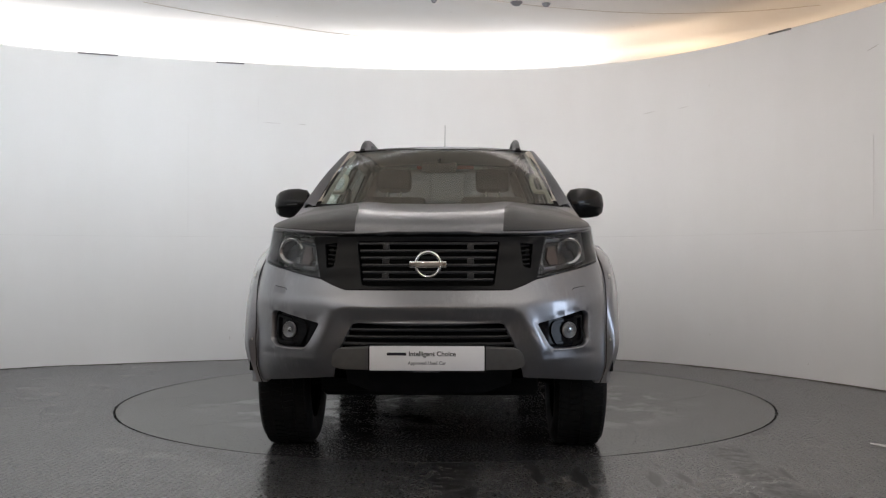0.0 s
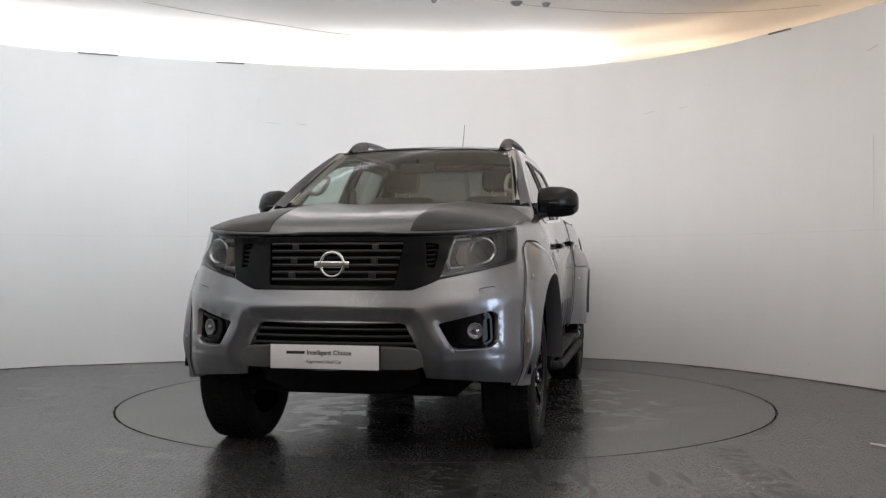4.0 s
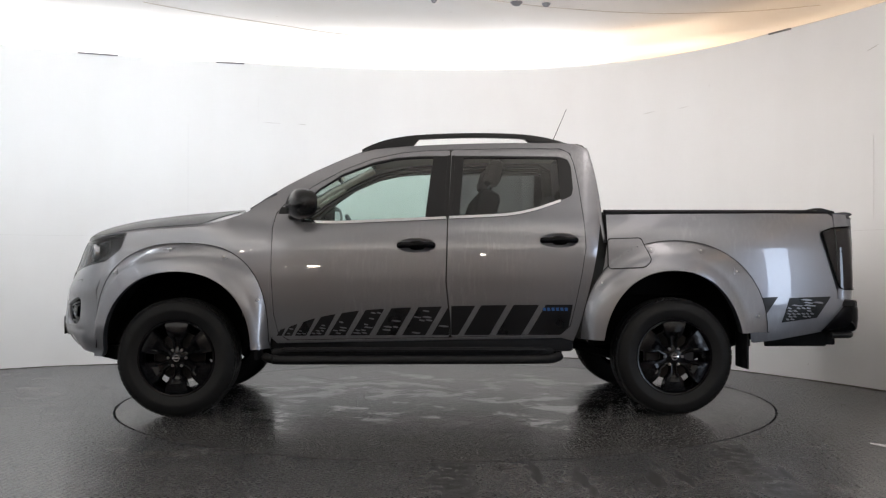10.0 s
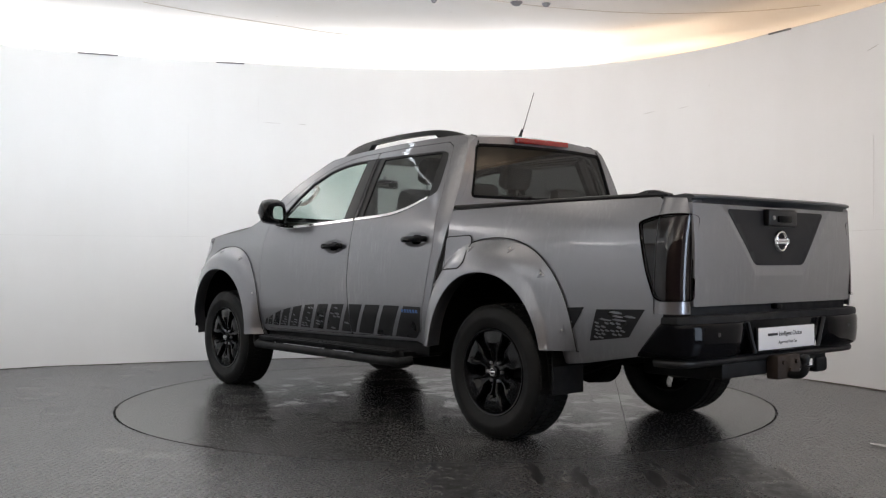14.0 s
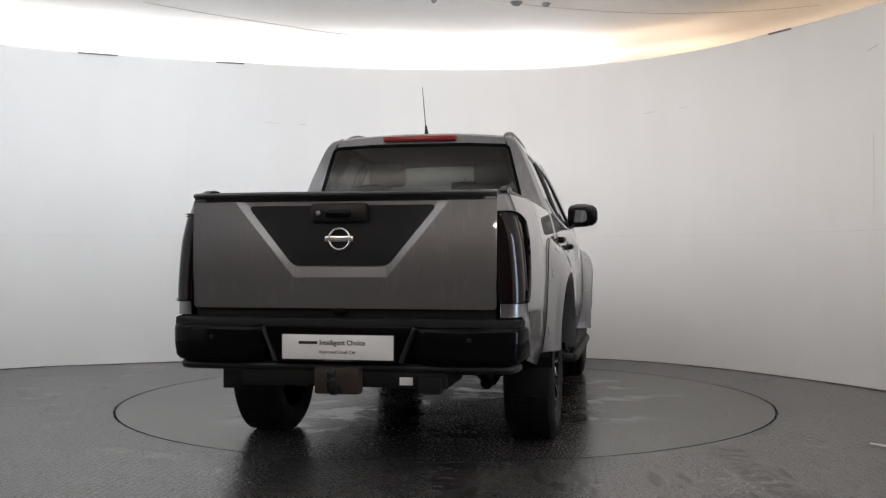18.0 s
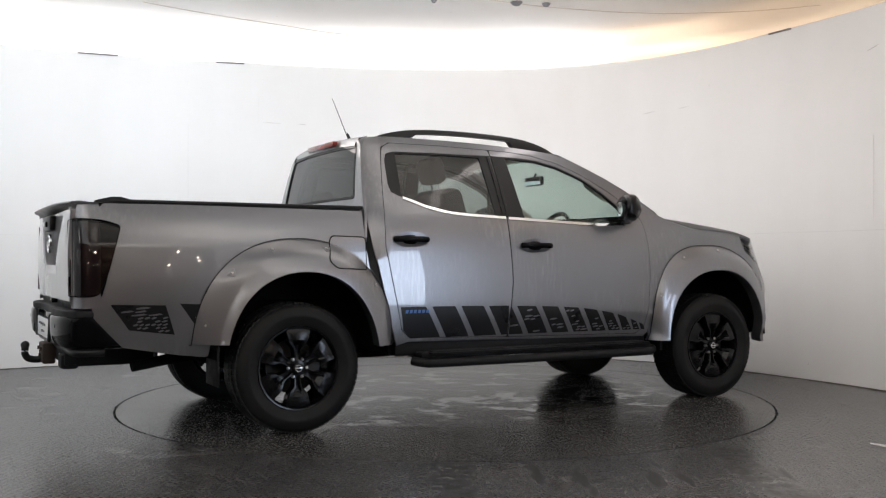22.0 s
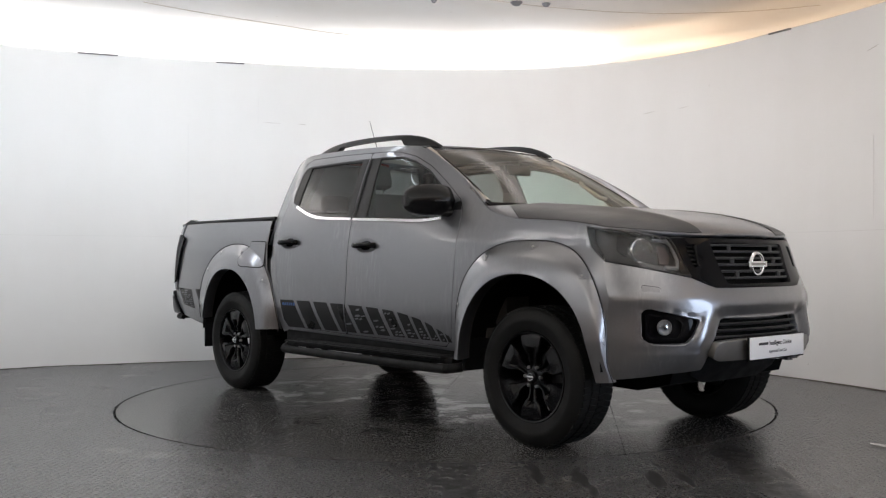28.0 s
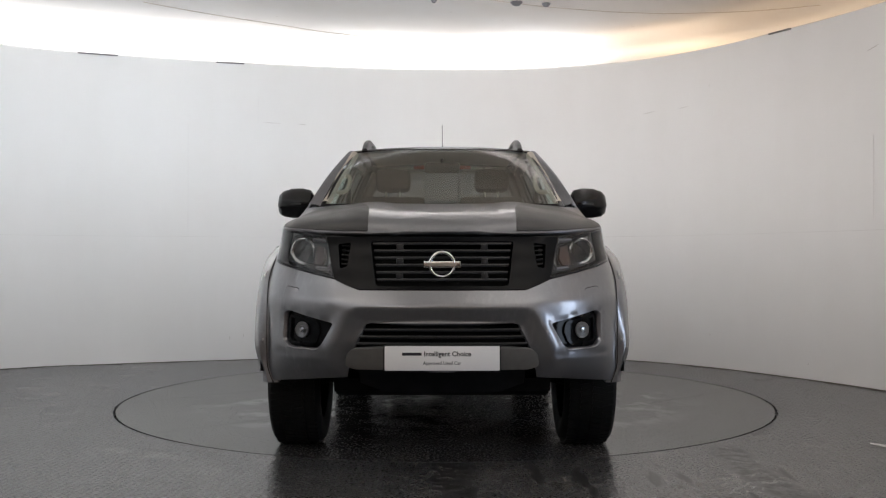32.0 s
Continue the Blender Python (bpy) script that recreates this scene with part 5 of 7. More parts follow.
# ---- wheel wells, chassis ----
def underside():
    for cx in (1.57, -1.555):
        for s in (1, -1):
            bm = bmesh.new()
            rows = []
            for k in range(25):
                a = radians(2 + 176 * k / 24)
                x, z = cx + 0.50 * math.cos(a), 0.42 + 0.53 * math.sin(a)
                rows.append([bm.verts.new((x, s * y, z)) for y in (0.90, 0.50)])
            hub = bm.verts.new((cx, s * 0.50, 0.45))
            for p, q in zip(rows, rows[1:]):
                bm.faces.new((p[0], p[1], q[1], q[0]))
                bm.faces.new((p[1], hub, q[1]))
            part("wheel_well_liner", bm, UNDER, TRUCK, "black wheel-well liner")
    part("floor_pan", box((-1.02, -0.78, 0.46), (1.06, 0.78, 0.54), 0.02), UNDER, TRUCK, "dark floor pan")
    part("engine_bay", box((1.05, -0.50, 0.50), (2.25, 0.50, 1.02), 0.03), UNDER, TRUCK, "dark engine bay")
    part("bed_floor", box((-2.62, -0.50, 0.72), (-1.15, 0.50, 0.80), 0.02), UNDER, TRUCK, "dark load-bed floor")
    part("rear_closing_panel", box((-2.66, -0.74, 0.56), (-2.16, 0.74, 0.76), 0.02), UNDER, TRUCK, "dark rear panel")
    for s in (1, -1):
        part("bed_inner_wall", box((-2.60, min(s * 0.50, s * 0.56), 0.75), (-1.15, max(s * 0.50, s * 0.56), 1.22), 0.01), UNDER, TRUCK, "dark bed wall")
        part("chassis_rail", tube(smooth_line([(2.2, s * 0.42, 0.50), (1.6, s * 0.42, 0.55), (1.0, s * 0.45, 0.44), (-1.0, s * 0.45, 0.44), (-1.6, s * 0.42, 0.60), (-2.6, s * 0.42, 0.52)], 5), 0.055, 8), UNDER, TRUCK, "black chassis rail")
        part("sill", box((-0.94, min(s * 0.70, s * 0.815), 0.40), (1.0, max(s * 0.70, s * 0.815), 0.50), 0.02), BLACK_MATT, TRUCK, "black sill")
        # side step
        st = part("side_step", tube(smooth_line([(1.02, s * 0.86, 0.375), (0.96, s * 0.915, 0.365), (0.80, s * 0.935, 0.362), (-0.60, s * 0.935, 0.362), (-0.78, s * 0.915, 0.365), (-0.84, s * 0.86, 0.375)], 5), 0.031, 12, 0.9), BLACK_MATT, TRUCK, "black side step bar")
        part("step_apron", box((-0.80, min(s * 0.70, s * 0.90), 0.385), (0.98, max(s * 0.70, s * 0.90), 0.425), 0.01), BLACK_MATT, st, "black apron behind the step")
        part("tread_plate", box((-0.75, s * 0.88 - 0.065, 0.415), (0.92, s * 0.88 + 0.065, 0.428), 0.006), BLACK_MATT, st, "ribbed black tread plate")
        for k in range(5):
            part("tread_rib", box((-0.74, s * 0.88 - 0.048 + k * 0.024 - 0.005, 0.427), (0.91, s * 0.88 - 0.048 + k * 0.024 + 0.005, 0.433), 0.002), BLACK_MATT, st)
        for x in (0.75, 0.1, -0.55):
            part("step_bracket", box((x - 0.03, min(s * 0.62, s * 0.88), 0.375), (x + 0.03, max(s * 0.62, s * 0.88), 0.415), 0.008), BLACK_MATT, st, "black step bracket")
        # mud flaps
        part("mud_flap", box((-2.050, min(s * 0.66, s * 0.89), 0.29), (-2.034, max(s * 0.66, s * 0.89), 0.52), 0.006, None), BLACK_MATT, TRUCK, "black rear mud flap")
        part("front_mud_guard", box((1.06, min(s * 0.68, s * 0.90), 0.36), (1.085, max(s * 0.68, s * 0.90), 0.66), 0.006), BLACK_MATT, TRUCK, "black front mud guard")
        part("leaf_spring", tube(smooth_line([(-0.98, s * 0.52, 0.42), (-1.575, s * 0.52, 0.30), (-2.2, s * 0.52, 0.48)], 8), 0.028, 8, 0.9), UNDER, TRUCK, "black leaf spring")
        part("front_arm", tube([(1.575, s * 0.72, 0.33), (1.55, s * 0.30, 0.42)], 0.035, 8), UNDER, TRUCK, "black suspension arm")
    part("rear_axle", lathe([(0.0001, -0.70), (0.045, -0.70), (0.045, -0.14), (0.13, -0.09), (0.14, 0.05), (0.045, 0.12), (0.045, 0.70), (0.0001, 0.70)], Matrix.Translation((-1.575, 0, WHEEL_R)) @ Matrix.Rotation(radians(90), 4, "X"), 20), UNDER, TRUCK, "black rear axle")
    part("prop_shaft", tube([(-1.5, 0, 0.40), (0.3, 0.05, 0.45)], 0.04, 10), UNDER, TRUCK, "black propeller shaft")
    part("front_diff", box((1.3, -0.22, 0.30), (1.75, 0.22, 0.52), 0.06), UNDER, TRUCK, "dark front differential")
    part("skid_plate", prism([(1.35, 0.33), (2.00, 0.31), (2.20, 0.36), (2.22, 0.42), (1.35, 0.42)], (0, -0.52, 0), (1, 0, 0), (0, 0, 1), (0, 1.04, 0)), UNDER, TRUCK, "black skid plate")
    part("fuel_tank", box((-0.9, 0.12, 0.30), (0.2, 0.62, 0.46), 0.05), UNDER, TRUCK, "dark fuel tank")
    part("gearbox", box((0.2, -0.20, 0.30), (1.2, 0.20, 0.50), 0.06), UNDER, TRUCK, "dark gearbox")
    part("exhaust_pipe", tube(smooth_line([(0.4, -0.35, 0.38), (-1.2, -0.35, 0.40), (-1.9, -0.55, 0.46), (-2.45, -0.62, 0.40)], 6), 0.03, 10), UNDER, TRUCK, "dark exhaust pipe")
    part("spare_wheel", lathe([(0.20, -0.10), (0.36, -0.09), (0.372, 0.0), (0.36, 0.09), (0.20, 0.10)], Matrix.Translation((-2.12, 0, 0.58)), 40), RUBBER, TRUCK, "spare wheel slung under the bed")


underside()


# ---- nose ----
def poly_u(*pts):
    """Outline on the nose from (y, z) pairs."""
    return [(u_of_y(y, z), z) for y, z in pts]


def nose():
    F = front_surf
    tip = u_of_x(1.905)
    lamp = [(u_of_y(0.500, 0.902), 0.902), (u_of_y(0.600, 0.922), 0.922), (u_of_y(0.715, 0.950), 0.950), (u_of_x(2.04), 0.986), (u_of_x(1.95), 1.056), (tip, 1.160), (u_of_x(2.0), 1.151), (u_of_y(0.70, 1.128), 1.128), (u_of_y(0.555, 1.100), 1.100)]
    lamp = [(float(a), float(b)) for a, b in lamp]
    u_shape_half = poly_u((0.548, 1.097), (0.500, 0.897), (0.452, 0.876), (0.385, 0.852))
    # bumper
    top = [(u_of_x(2.035), 0.980), (u_of_y(0.715, 0.944), 0.944), (u_of_y(0.600, 0.916), 0.916), (u_of_y(0.495, 0.893), 0.893), (u_of_y(0.452, 0.870), 0.870), (u_of_y(0.385, 0.846), 0.846)]
    rightside = [(u_of_y(0.46, 0.440), 0.440), (u_of_y(0.62, 0.425), 0.425), (u_of_x(2.06), 0.395), (u_of_x(2.045), 0.55), (u_of_x(2.075), 0.80)] + top
    outer = rightside + [(-u, z) for u, z in rightside[::-1]] + []
    outer = rightside + [(-u, z) for u, z in rightside[::-1]]
    # opening between the lower corners for the skid bar and the lower grille
    low = [(0.455, 0.445), (0.448, 0.50), (0.435, 0.565), (0.405, 0.63), (0.372, 0.688), (0.345, 0.697)]
    notch = [(u_of_y(y, z), z) for y, z in low]
    outer = notch[::-1][::-1] and ([(-u, z) for u, z in notch[1:]][0:0] + outer)
    # outline with the notch cut in from below
    right = [(u, z) for u, z in rightside]
    left = [(-u, z) for u, z in rightside[::-1]]
    poly = right + left + [(-u, z) for u, z in notch[1:]] + [(u, z) for u, z in notch[1:][::-1]]
    fogs = []
    fog = [(0.765, 0.735), (0.735, 0.752), (0.640, 0.726), (0.506, 0.694), (0.560, 0.600), (0.592, 0.566), (0.735, 0.572), (0.770, 0.605)]
    for s in (1, -1):
        fogs.append(rounded([(s * u_of_y(y, z), z) for y, z in fog], 0.012, 3))
    mouth = [(0.455, 0.30)] + low + [(0.0, 0.700)]
    fog_line = [(y, z) for y, z in fog]

    def line_gap(pts, y, z, closed=False):
        best = 9.0
        for (ay, az), (by, bz) in zip(pts, pts[1:] + (pts[:1] if closed else [])):
            if not closed and (by, bz) == pts[0]:
                continue
            dy, dz = by - ay, bz - az
            k = max(0.0, min(1.0, ((y - ay) * dy + (z - az) * dz) / (dy * dy + dz * dz)))
            best = min(best, math.hypot(y - ay - k * dy, z - az - k * dz))
        return best

    def crease(u, z):
        """The bumper's planes: a bold ridge round the lower mouth, a tucked-in hem and flared lamp recesses."""
        y = abs(F(0)(u, z).y)
        off = 0.008 * math.exp(-((z - 0.755 - 0.05 * min(1, abs(u) / 0.9)) / 0.055) ** 2)
        d = line_gap(mouth, y, z)
        off += 0.007 * math.exp(-((d - 0.085) / 0.04) ** 2) * min(1.0, max(0.0, (0.80 - z) / 0.08))
        off -= 0.036 * max(0.0, 1 - d / 0.075) ** 1.1
        g = line_gap(fog_line, y, z, True)
        off -= 0.005 * max(0.0, 1 - g / 0.018) ** 1.5
        if z < 0.535:
            off -= 0.30 * (0.535 - z) * min(1.0, max(0.0, (d - 0.02) / 0.05)) * min(1.0, max(0.0, (0.78 - y) / 0.16))
        off -= 0.005 * math.exp(-((z - 0.552) / 0.012) ** 2) * min(1.0, max(0.0, (y - 0.48) / 0.05)) * min(1.0, max(0.0, (0.82 - y) / 0.06))
        return F(off)(u, z)
    bump_ob = panel("front_bumper", poly, crease, PAINT, TRUCK, "grey front bumper with fog lamp recesses", holes=fogs, rim=0.03, step=0.02)
    for s, fg in zip((1, -1), fogs):
        panel("fog_bezel", inset(fg, -0.012), F(-0.034), BLACK_GLOSS, bump_ob, "gloss black fog lamp bezel", rim=0.01)
        ring = rounded([(s * u_of_y(y, z), z) for y, z in ((0.750, 0.728), (0.60, 0.700), (0.585, 0.655), (0.612, 0.592), (0.735, 0.590), (0.757, 0.61))], 0.02)
        panel("bezel_rib", ring, F(-0.022), BLACK_GLOSS, bump_ob, "raised black rib", holes=[inset(ring, 0.012)], rim=0.012)
        p = F(-0.03)(s * u_of_y(0.682, 0.657), 0.657)
        m = look(p, p + Vector((-1, -s * 0.55, 0)))
        fl = part("fog_lamp", lathe([(0.038, 0.004), (0.038, 0.012), (0.036, 0.014), (0.034, 0.010), (0.018, 0.002), (0.0001, 0.0)], m, 32), STRIP_GREY, bump_ob, "round fog lamp")
        part("fog_lens", lathe([(0.035, 0.010), (0.030, 0.017), (0.018, 0.022), (0.0001, 0.026)], m, 32), LAMP_PANE, fl, "clear fog lens")
        part("bulb_cap", lathe([(0.0001, 0.016), (0.012, 0.014), (0.014, 0.004)], m @ Matrix.Translation((0.004, 0, 0)), 16), LAMP_CHROME, fl, "bulb shield")
        wc = rounded([(s * u_of_y(0.745, 0.862), 0.862), (s * u_of_y(0.675, 0.850), 0.850), (s * u_of_y(0.690, 0.800), 0.800), (s * u_of_y(0.752, 0.806), 0.806)], 0.015)
        panel("washer_cover_gap", inset(wc, -0.003), F(0.0035), GAP, bump_ob, "fine dark gap", rim=0.001)
        panel("washer_cover", wc, F(0.0055), PAINT, bump_ob, "lamp washer cover", rim=0.003)
    # lower grille and skid bar
    lg = poly_u((0.455, 0.560), (0.375, 0.700), (-0.375, 0.700), (-0.455, 0.560))
    lgp = panel("lower_grille", lg, F(-0.075), UNDER, TRUCK, "dark lower grille", rim=0.02)
    for z in (0.600, 0.632, 0.664):
        part("grille_bar", tube([F(-0.05)(u_of_y(y, z), z) for y in (-0.42, -0.3, -0.15, 0, 0.15, 0.3, 0.42)], 0.008, 8), BLACK_TRIM, lgp)
    sk = poly_u((0.430, 0.560), (0.405, 0.578), (0.285, 0.586), (-0.285, 0.586), (-0.405, 0.578), (-0.430, 0.560), (-0.440, 0.50), (-0.40, 0.485), (0.40, 0.485), (0.440, 0.50))
    panel("skid_bar", rounded(sk, 0.012, 2), F(0.012), SKID, TRUCK, "grey painted skid bar under the grille", rim=0.05)
    panel("lower_valance", poly_u((0.455, 0.495), (-0.455, 0.495), (-0.45, 0.40), (-0.30, 0.350), (0.30, 0.350), (0.45, 0.40)), F(-0.12), BLACK_MATT, TRUCK, "rough black lower valance", rim=0.03)
    # number plate carrier with printed plate
    plate(lambda y, z: Vector((2.494, y, z)), 0.543, 1)
    # gloss black U round the grille
    uh = [(u, z) for u, z in u_shape_half]
    outer_u = uh + [(-u, z) for u, z in uh[::-1]]
    gr = poly_u((0.336, 1.076), (0.305, 0.872), (0.28, 0.866), (-0.28, 0.866), (-0.305, 0.872), (-0.336, 1.076))
    vents = [rounded(poly_u(*[(s * y, z) for y, z in ((0.492, 1.062), (0.428, 1.070), (0.442, 0.955), (0.478, 0.948))]), 0.01) for s in (1, -1)]
    sur = panel("grille_surround", outer_u, F(0.006), BLACK_GLOSS, TRUCK, "gloss black grille surround", holes=[rounded(gr, 0.015)] + vents, rim=0.05, step=0.03)
    panel("grille_backing", poly_u((0.50, 1.085), (0.49, 0.93), (0.30, 0.86), (-0.30, 0.86), (-0.49, 0.93), (-0.50, 1.085)), F(-0.06), UNDER, sur, "dark grille backing", rim=0.01)
    for k in range(6):
        z0 = 0.896 + k * 0.0335
        yy = 0.300 + 0.030 * (z0 - 0.87) / 0.2
        part("grille_slat", tube([F(-0.010)(u_of_y(yy * t, z0), z0) for t in (-1, -0.75, -0.5, -0.25, 0, 0.25, 0.5, 0.75, 1)], 0.0055, 8, 1.2), SLAT, sur, "dark grille slat")
    for z0 in (0.896, 0.963, 1.030):
        for y in (-0.20, 0.20):
            part("slat_link", box((-0.006, -0.016, 0), (0.004, 0.016, 0.032), 0.003, Matrix.Translation(F(-0.011)(u_of_y(y, z0), z0))), SLAT, sur)
    for s in (1, -1):
        for k in range(5):
            z0 = 0.965 + k * 0.0215
            part("vent_slat", tube([F(-0.014)(s * u_of_y(0.440, z0), z0), F(-0.010)(s * u_of_y(0.482, z0), z0 + 0.004)], 0.005, 6), BLACK_TRIM, sur)
    badge(F(0.0)(0, 0.966) + Vector((0.004, 0, 0)), 1, 0.066, 0.086)
    # strip above the grille
    panel("bonnet_edge_trim", poly_u((0.545, 1.104), (0.35, 1.094), (-0.35, 1.094), (-0.545, 1.104), (-0.545, 1.090), (-0.35, 1.080), (0.35, 1.080), (0.545, 1.090)), F(0.002), BLACK_TRIM, TRUCK, "black bonnet edge trim", rim=0.02)
    for s in (1, -1):
        headlamp(s, [(s * u, z) for u, z in lamp])


def headlamp(s, lamp):
    F = front_surf
    hl = panel("headlamp", rounded(lamp, 0.012, 2), F(0.004), LAMP_PANE, TRUCK, "clear headlamp with projector and light strip", rim=0.01, step=0.03)
    hl.visible_shadow = False
    panel("housing", inset(lamp, 0.004), F(-0.055), LAMP_GREY, hl, "grey lamp housing", rim=0)
    # dark rim of the cover
    panel("lamp_edge", inset(lamp, 0.001), F(0.0015), BLACK_TRIM, hl, "black lamp edge", holes=[inset(lamp, 0.006)], rim=0.06)
    p = F(-0.035)(s * u_of_y(0.705, 1.030), 1.030)
    ax = Vector((1, s * 0.35, 0)).normalized()
    m = look(p, p - ax)
    part("projector_bezel", lathe([(0.066, -0.02), (0.066, 0.006), (0.060, 0.012), (0.050, 0.006), (0.044, -0.02)], m, 36), LAMP_CHROME, hl, "chrome projector ring")
    part("projector_lens", lathe([(0.046, -0.005), (0.042, 0.010), (0.028, 0.022), (0.012, 0.027), (0.0001, 0.028)], m, 36), LENS, hl, "glass projector lens")
    part("projector_back", lathe([(0.05, -0.012), (0.0001, -0.02)], m, 24), LAMP_GREY, hl)
    bowl = [(0.775, 1.108), (0.65, 1.080), (0.585, 1.070), (0.567, 1.050), (0.558, 0.985), (0.572, 0.957), (0.640, 0.963), (0.735, 0.985), (0.79, 1.035)]
    panel("lamp_bowl", [(s * u_of_y(y, z), z) for y, z in (bowl if s > 0 else bowl[::-1])], F(-0.046), LAMP_PIT, hl, "dark lamp bowl", rim=0.01)
    # boomerang light strip
    line = [(0.645, 1.085), (0.575, 1.080), (0.555, 1.055), (0.545, 0.985), (0.560, 0.945), (0.620, 0.950)]
    bm = tube([F(-0.028)(s * u_of_y(y, z), z) for y, z in line], 0.0115, 8, 0.8)
    part("light_strip", bm, STRIP_GREY, hl, "boomerang light strip")
    lin = [(0.625, 1.055), (0.592, 1.048), (0.582, 0.995), (0.600, 0.965), (0.640, 0.968)]
    panel("indicator", [(s * u_of_y(y, z), z) for y, z in lin], F(-0.030), AMBER, hl, "dull brown indicator", rim=0.02)
    panel("reflector", [(s * u_of_y(y, z), z) for y, z in ((0.76, 1.09), (0.655, 1.075), (0.64, 0.985), (0.72, 0.975), (0.785, 1.02))], F(-0.045), LAMP_PIT, hl, "dark reflector bowl", rim=0.015)
    for k in range(6):
        y = 0.575 + k * 0.028
        part("led_rib", box((-0.004, -0.009, -0.006), (0.004, 0.009, 0.006), 0.002, Matrix.Translation(F(-0.012)(s * u_of_y(y, 1.093 + 0.006 * k), 1.093 + 0.006 * k))), STRIP_GREY, hl)


def badge(c, d, radius, half_bar):
    """Plain chrome ring with a bar across it; d is the way it faces along x."""
    m = look(c, c - Vector((d, 0, 0)))
    b = part("badge", lathe([(radius * 0.72, -0.004), (radius * 0.75, 0.005), (radius * 0.81, 0.009), (radius * 0.86, 0.010), (radius * 0.91, 0.009), (radius * 0.97, 0.005), (radius, -0.004)], m, 48), CHROME, TRUCK, "chrome ring badge with a bar")
    part("badge_bar", box((-half_bar, -radius * 0.24, -0.002), (half_bar, radius * 0.24, 0.009), 0.003, m), CHROME, b, "chrome bar")
    part("badge_mark", box((-half_bar * 0.78, -radius * 0.10, 0.0088), (half_bar * 0.78, radius * 0.10, 0.0105), 0, m), STEEL, b, "dark engraved bar")
    return b


def plate(at, zc, d):
    """White plate, 0.52 by 0.111 m; d is the way it faces along x."""
    c = at(0, zc)
    m = look(c, c - Vector((d, 0, 0)))
    back = part("plate_holder", box((-0.266, -0.064, -0.014), (0.266, 0.058, -0.003), 0.004, m), BLACK_MATT, TRUCK, "black plate holder")
    pl = part("plate", box((-0.260, -0.0555, -0.004), (0.260, 0.0555, 0.002), 0.004, m), PLATE_WHITE, back, "white plate with two printed lines")
    part("print_bar", box((-0.181, 0.013, 0.002), (-0.093, 0.026, 0.0028), 0, m), INK, pl, "dark bar in place of a name")
    word("print_line", "Intelligent Choice", 0.0300, m @ Matrix.Translation((-0.083, 0.0195, 0.0022)), INK, pl, "bold dark print", "LEFT")
    word("print_line", "Approved Used Car", 0.0210, m @ Matrix.Translation((0, -0.022, 0.0022)), INK_GREY, pl, "small grey print")
    part("print_bar", box((-0.060, -0.0625, -0.003), (0.060, -0.0585, -0.0024), 0, m), INK_GREY, back, "fine pale print bar")


nose()


# ---- mirrors, rails, aerial ----
def mirror(s):
    bm = bmesh.new()
    rings = []
    # sections along y, from the arm outwards
    for y, x0, x1, z0, z1 in ((0.800, 0.735, 0.860, 1.275, 1.385), (0.815, 0.722, 0.878, 1.250, 1.412), (0.86, 0.714, 0.886, 1.240, 1.424), (0.92, 0.712, 0.880, 1.236, 1.424), (0.97, 0.714, 0.862, 1.240, 1.410), (0.995, 0.722, 0.835, 1.258, 1.386), (1.003, 0.735, 0.805, 1.278, 1.360)):
        y, z1 = 0.8 + (y - 0.8) * 1.16, z1 + 0.010
        ring = []
        for k in range(28):
            a = 2 * math.pi * k / 28
            c, n = math.cos(a), math.sin(a)
            e = 0.62
            px = math.copysign(abs(c) ** e, c)
            pz = math.copysign(abs(n) ** e, n)
            xm, zm = (x0 + x1) / 2, (z0 + z1) / 2
            drop = -0.02 * (y - 0.8) / 0.2 * (1 if pz < 0 else 0)
            ring.append(bm.verts.new((xm - 0.35 * (y - 0.9) + px * (x1 - x0) / 2 - 0.03 * max(0, px) * abs(pz), s * y, zm + pz * (z1 - z0) / 2 - drop)))
        rings.append(ring)
    for p, q in zip(rings, rings[1:]):
        for k in range(28):
            bm.faces.new((p[k], p[(k + 1) % 28], q[(k + 1) % 28], q[k]))
    bm.faces.new(rings[0][::-1])
    bm.faces.new(rings[-1])
    mr = part("door_mirror", bm, MIRROR_SHELL, TRUCK, "gloss black door mirror", 60)
    part("mirror_arm", tube(smooth_line([(0.86, s * 0.775, 1.265), (0.84, s * 0.82, 1.262), (0.80, s * 0.86, 1.275)], 4), [0.040] * 9, 12, 0.6), BLACK_TRIM, mr, "black mirror arm")
    part("mirror_foot", prism([(0.93, 1.33), (0.955, 1.27), (0.93, 1.225), (0.80, 1.232), (0.78, 1.265), (0.86, 1.315)], (0, s * 0.775 - (0.03 if s < 0 else 0), 0), (1, 0, 0), (0, 0, 1), (0, 0.03, 0), 0.006), BLACK_TRIM, mr, "black mirror foot")
    gl = [(0.850, 1.282), (0.860, 1.378), (0.935, 1.378), (0.955, 1.35), (0.950, 1.288)]
    part("mirror_face", prism(rounded([(y * s, z) for y, z in gl], 0.02), (1.0275, 0, 0), (-0.35 * s, 1, 0), (0, 0, 1), (-0.003, 0, 0)), MIRROR, mr, "mirror glass")
    part("indicator_strip", tube([(0.893, s * 0.87, 1.333), (0.866, s * 0.93, 1.333), (0.828, s * 0.975, 1.330)], 0.005, 6), LAMP_GREY, mr, "grey indicator strip")


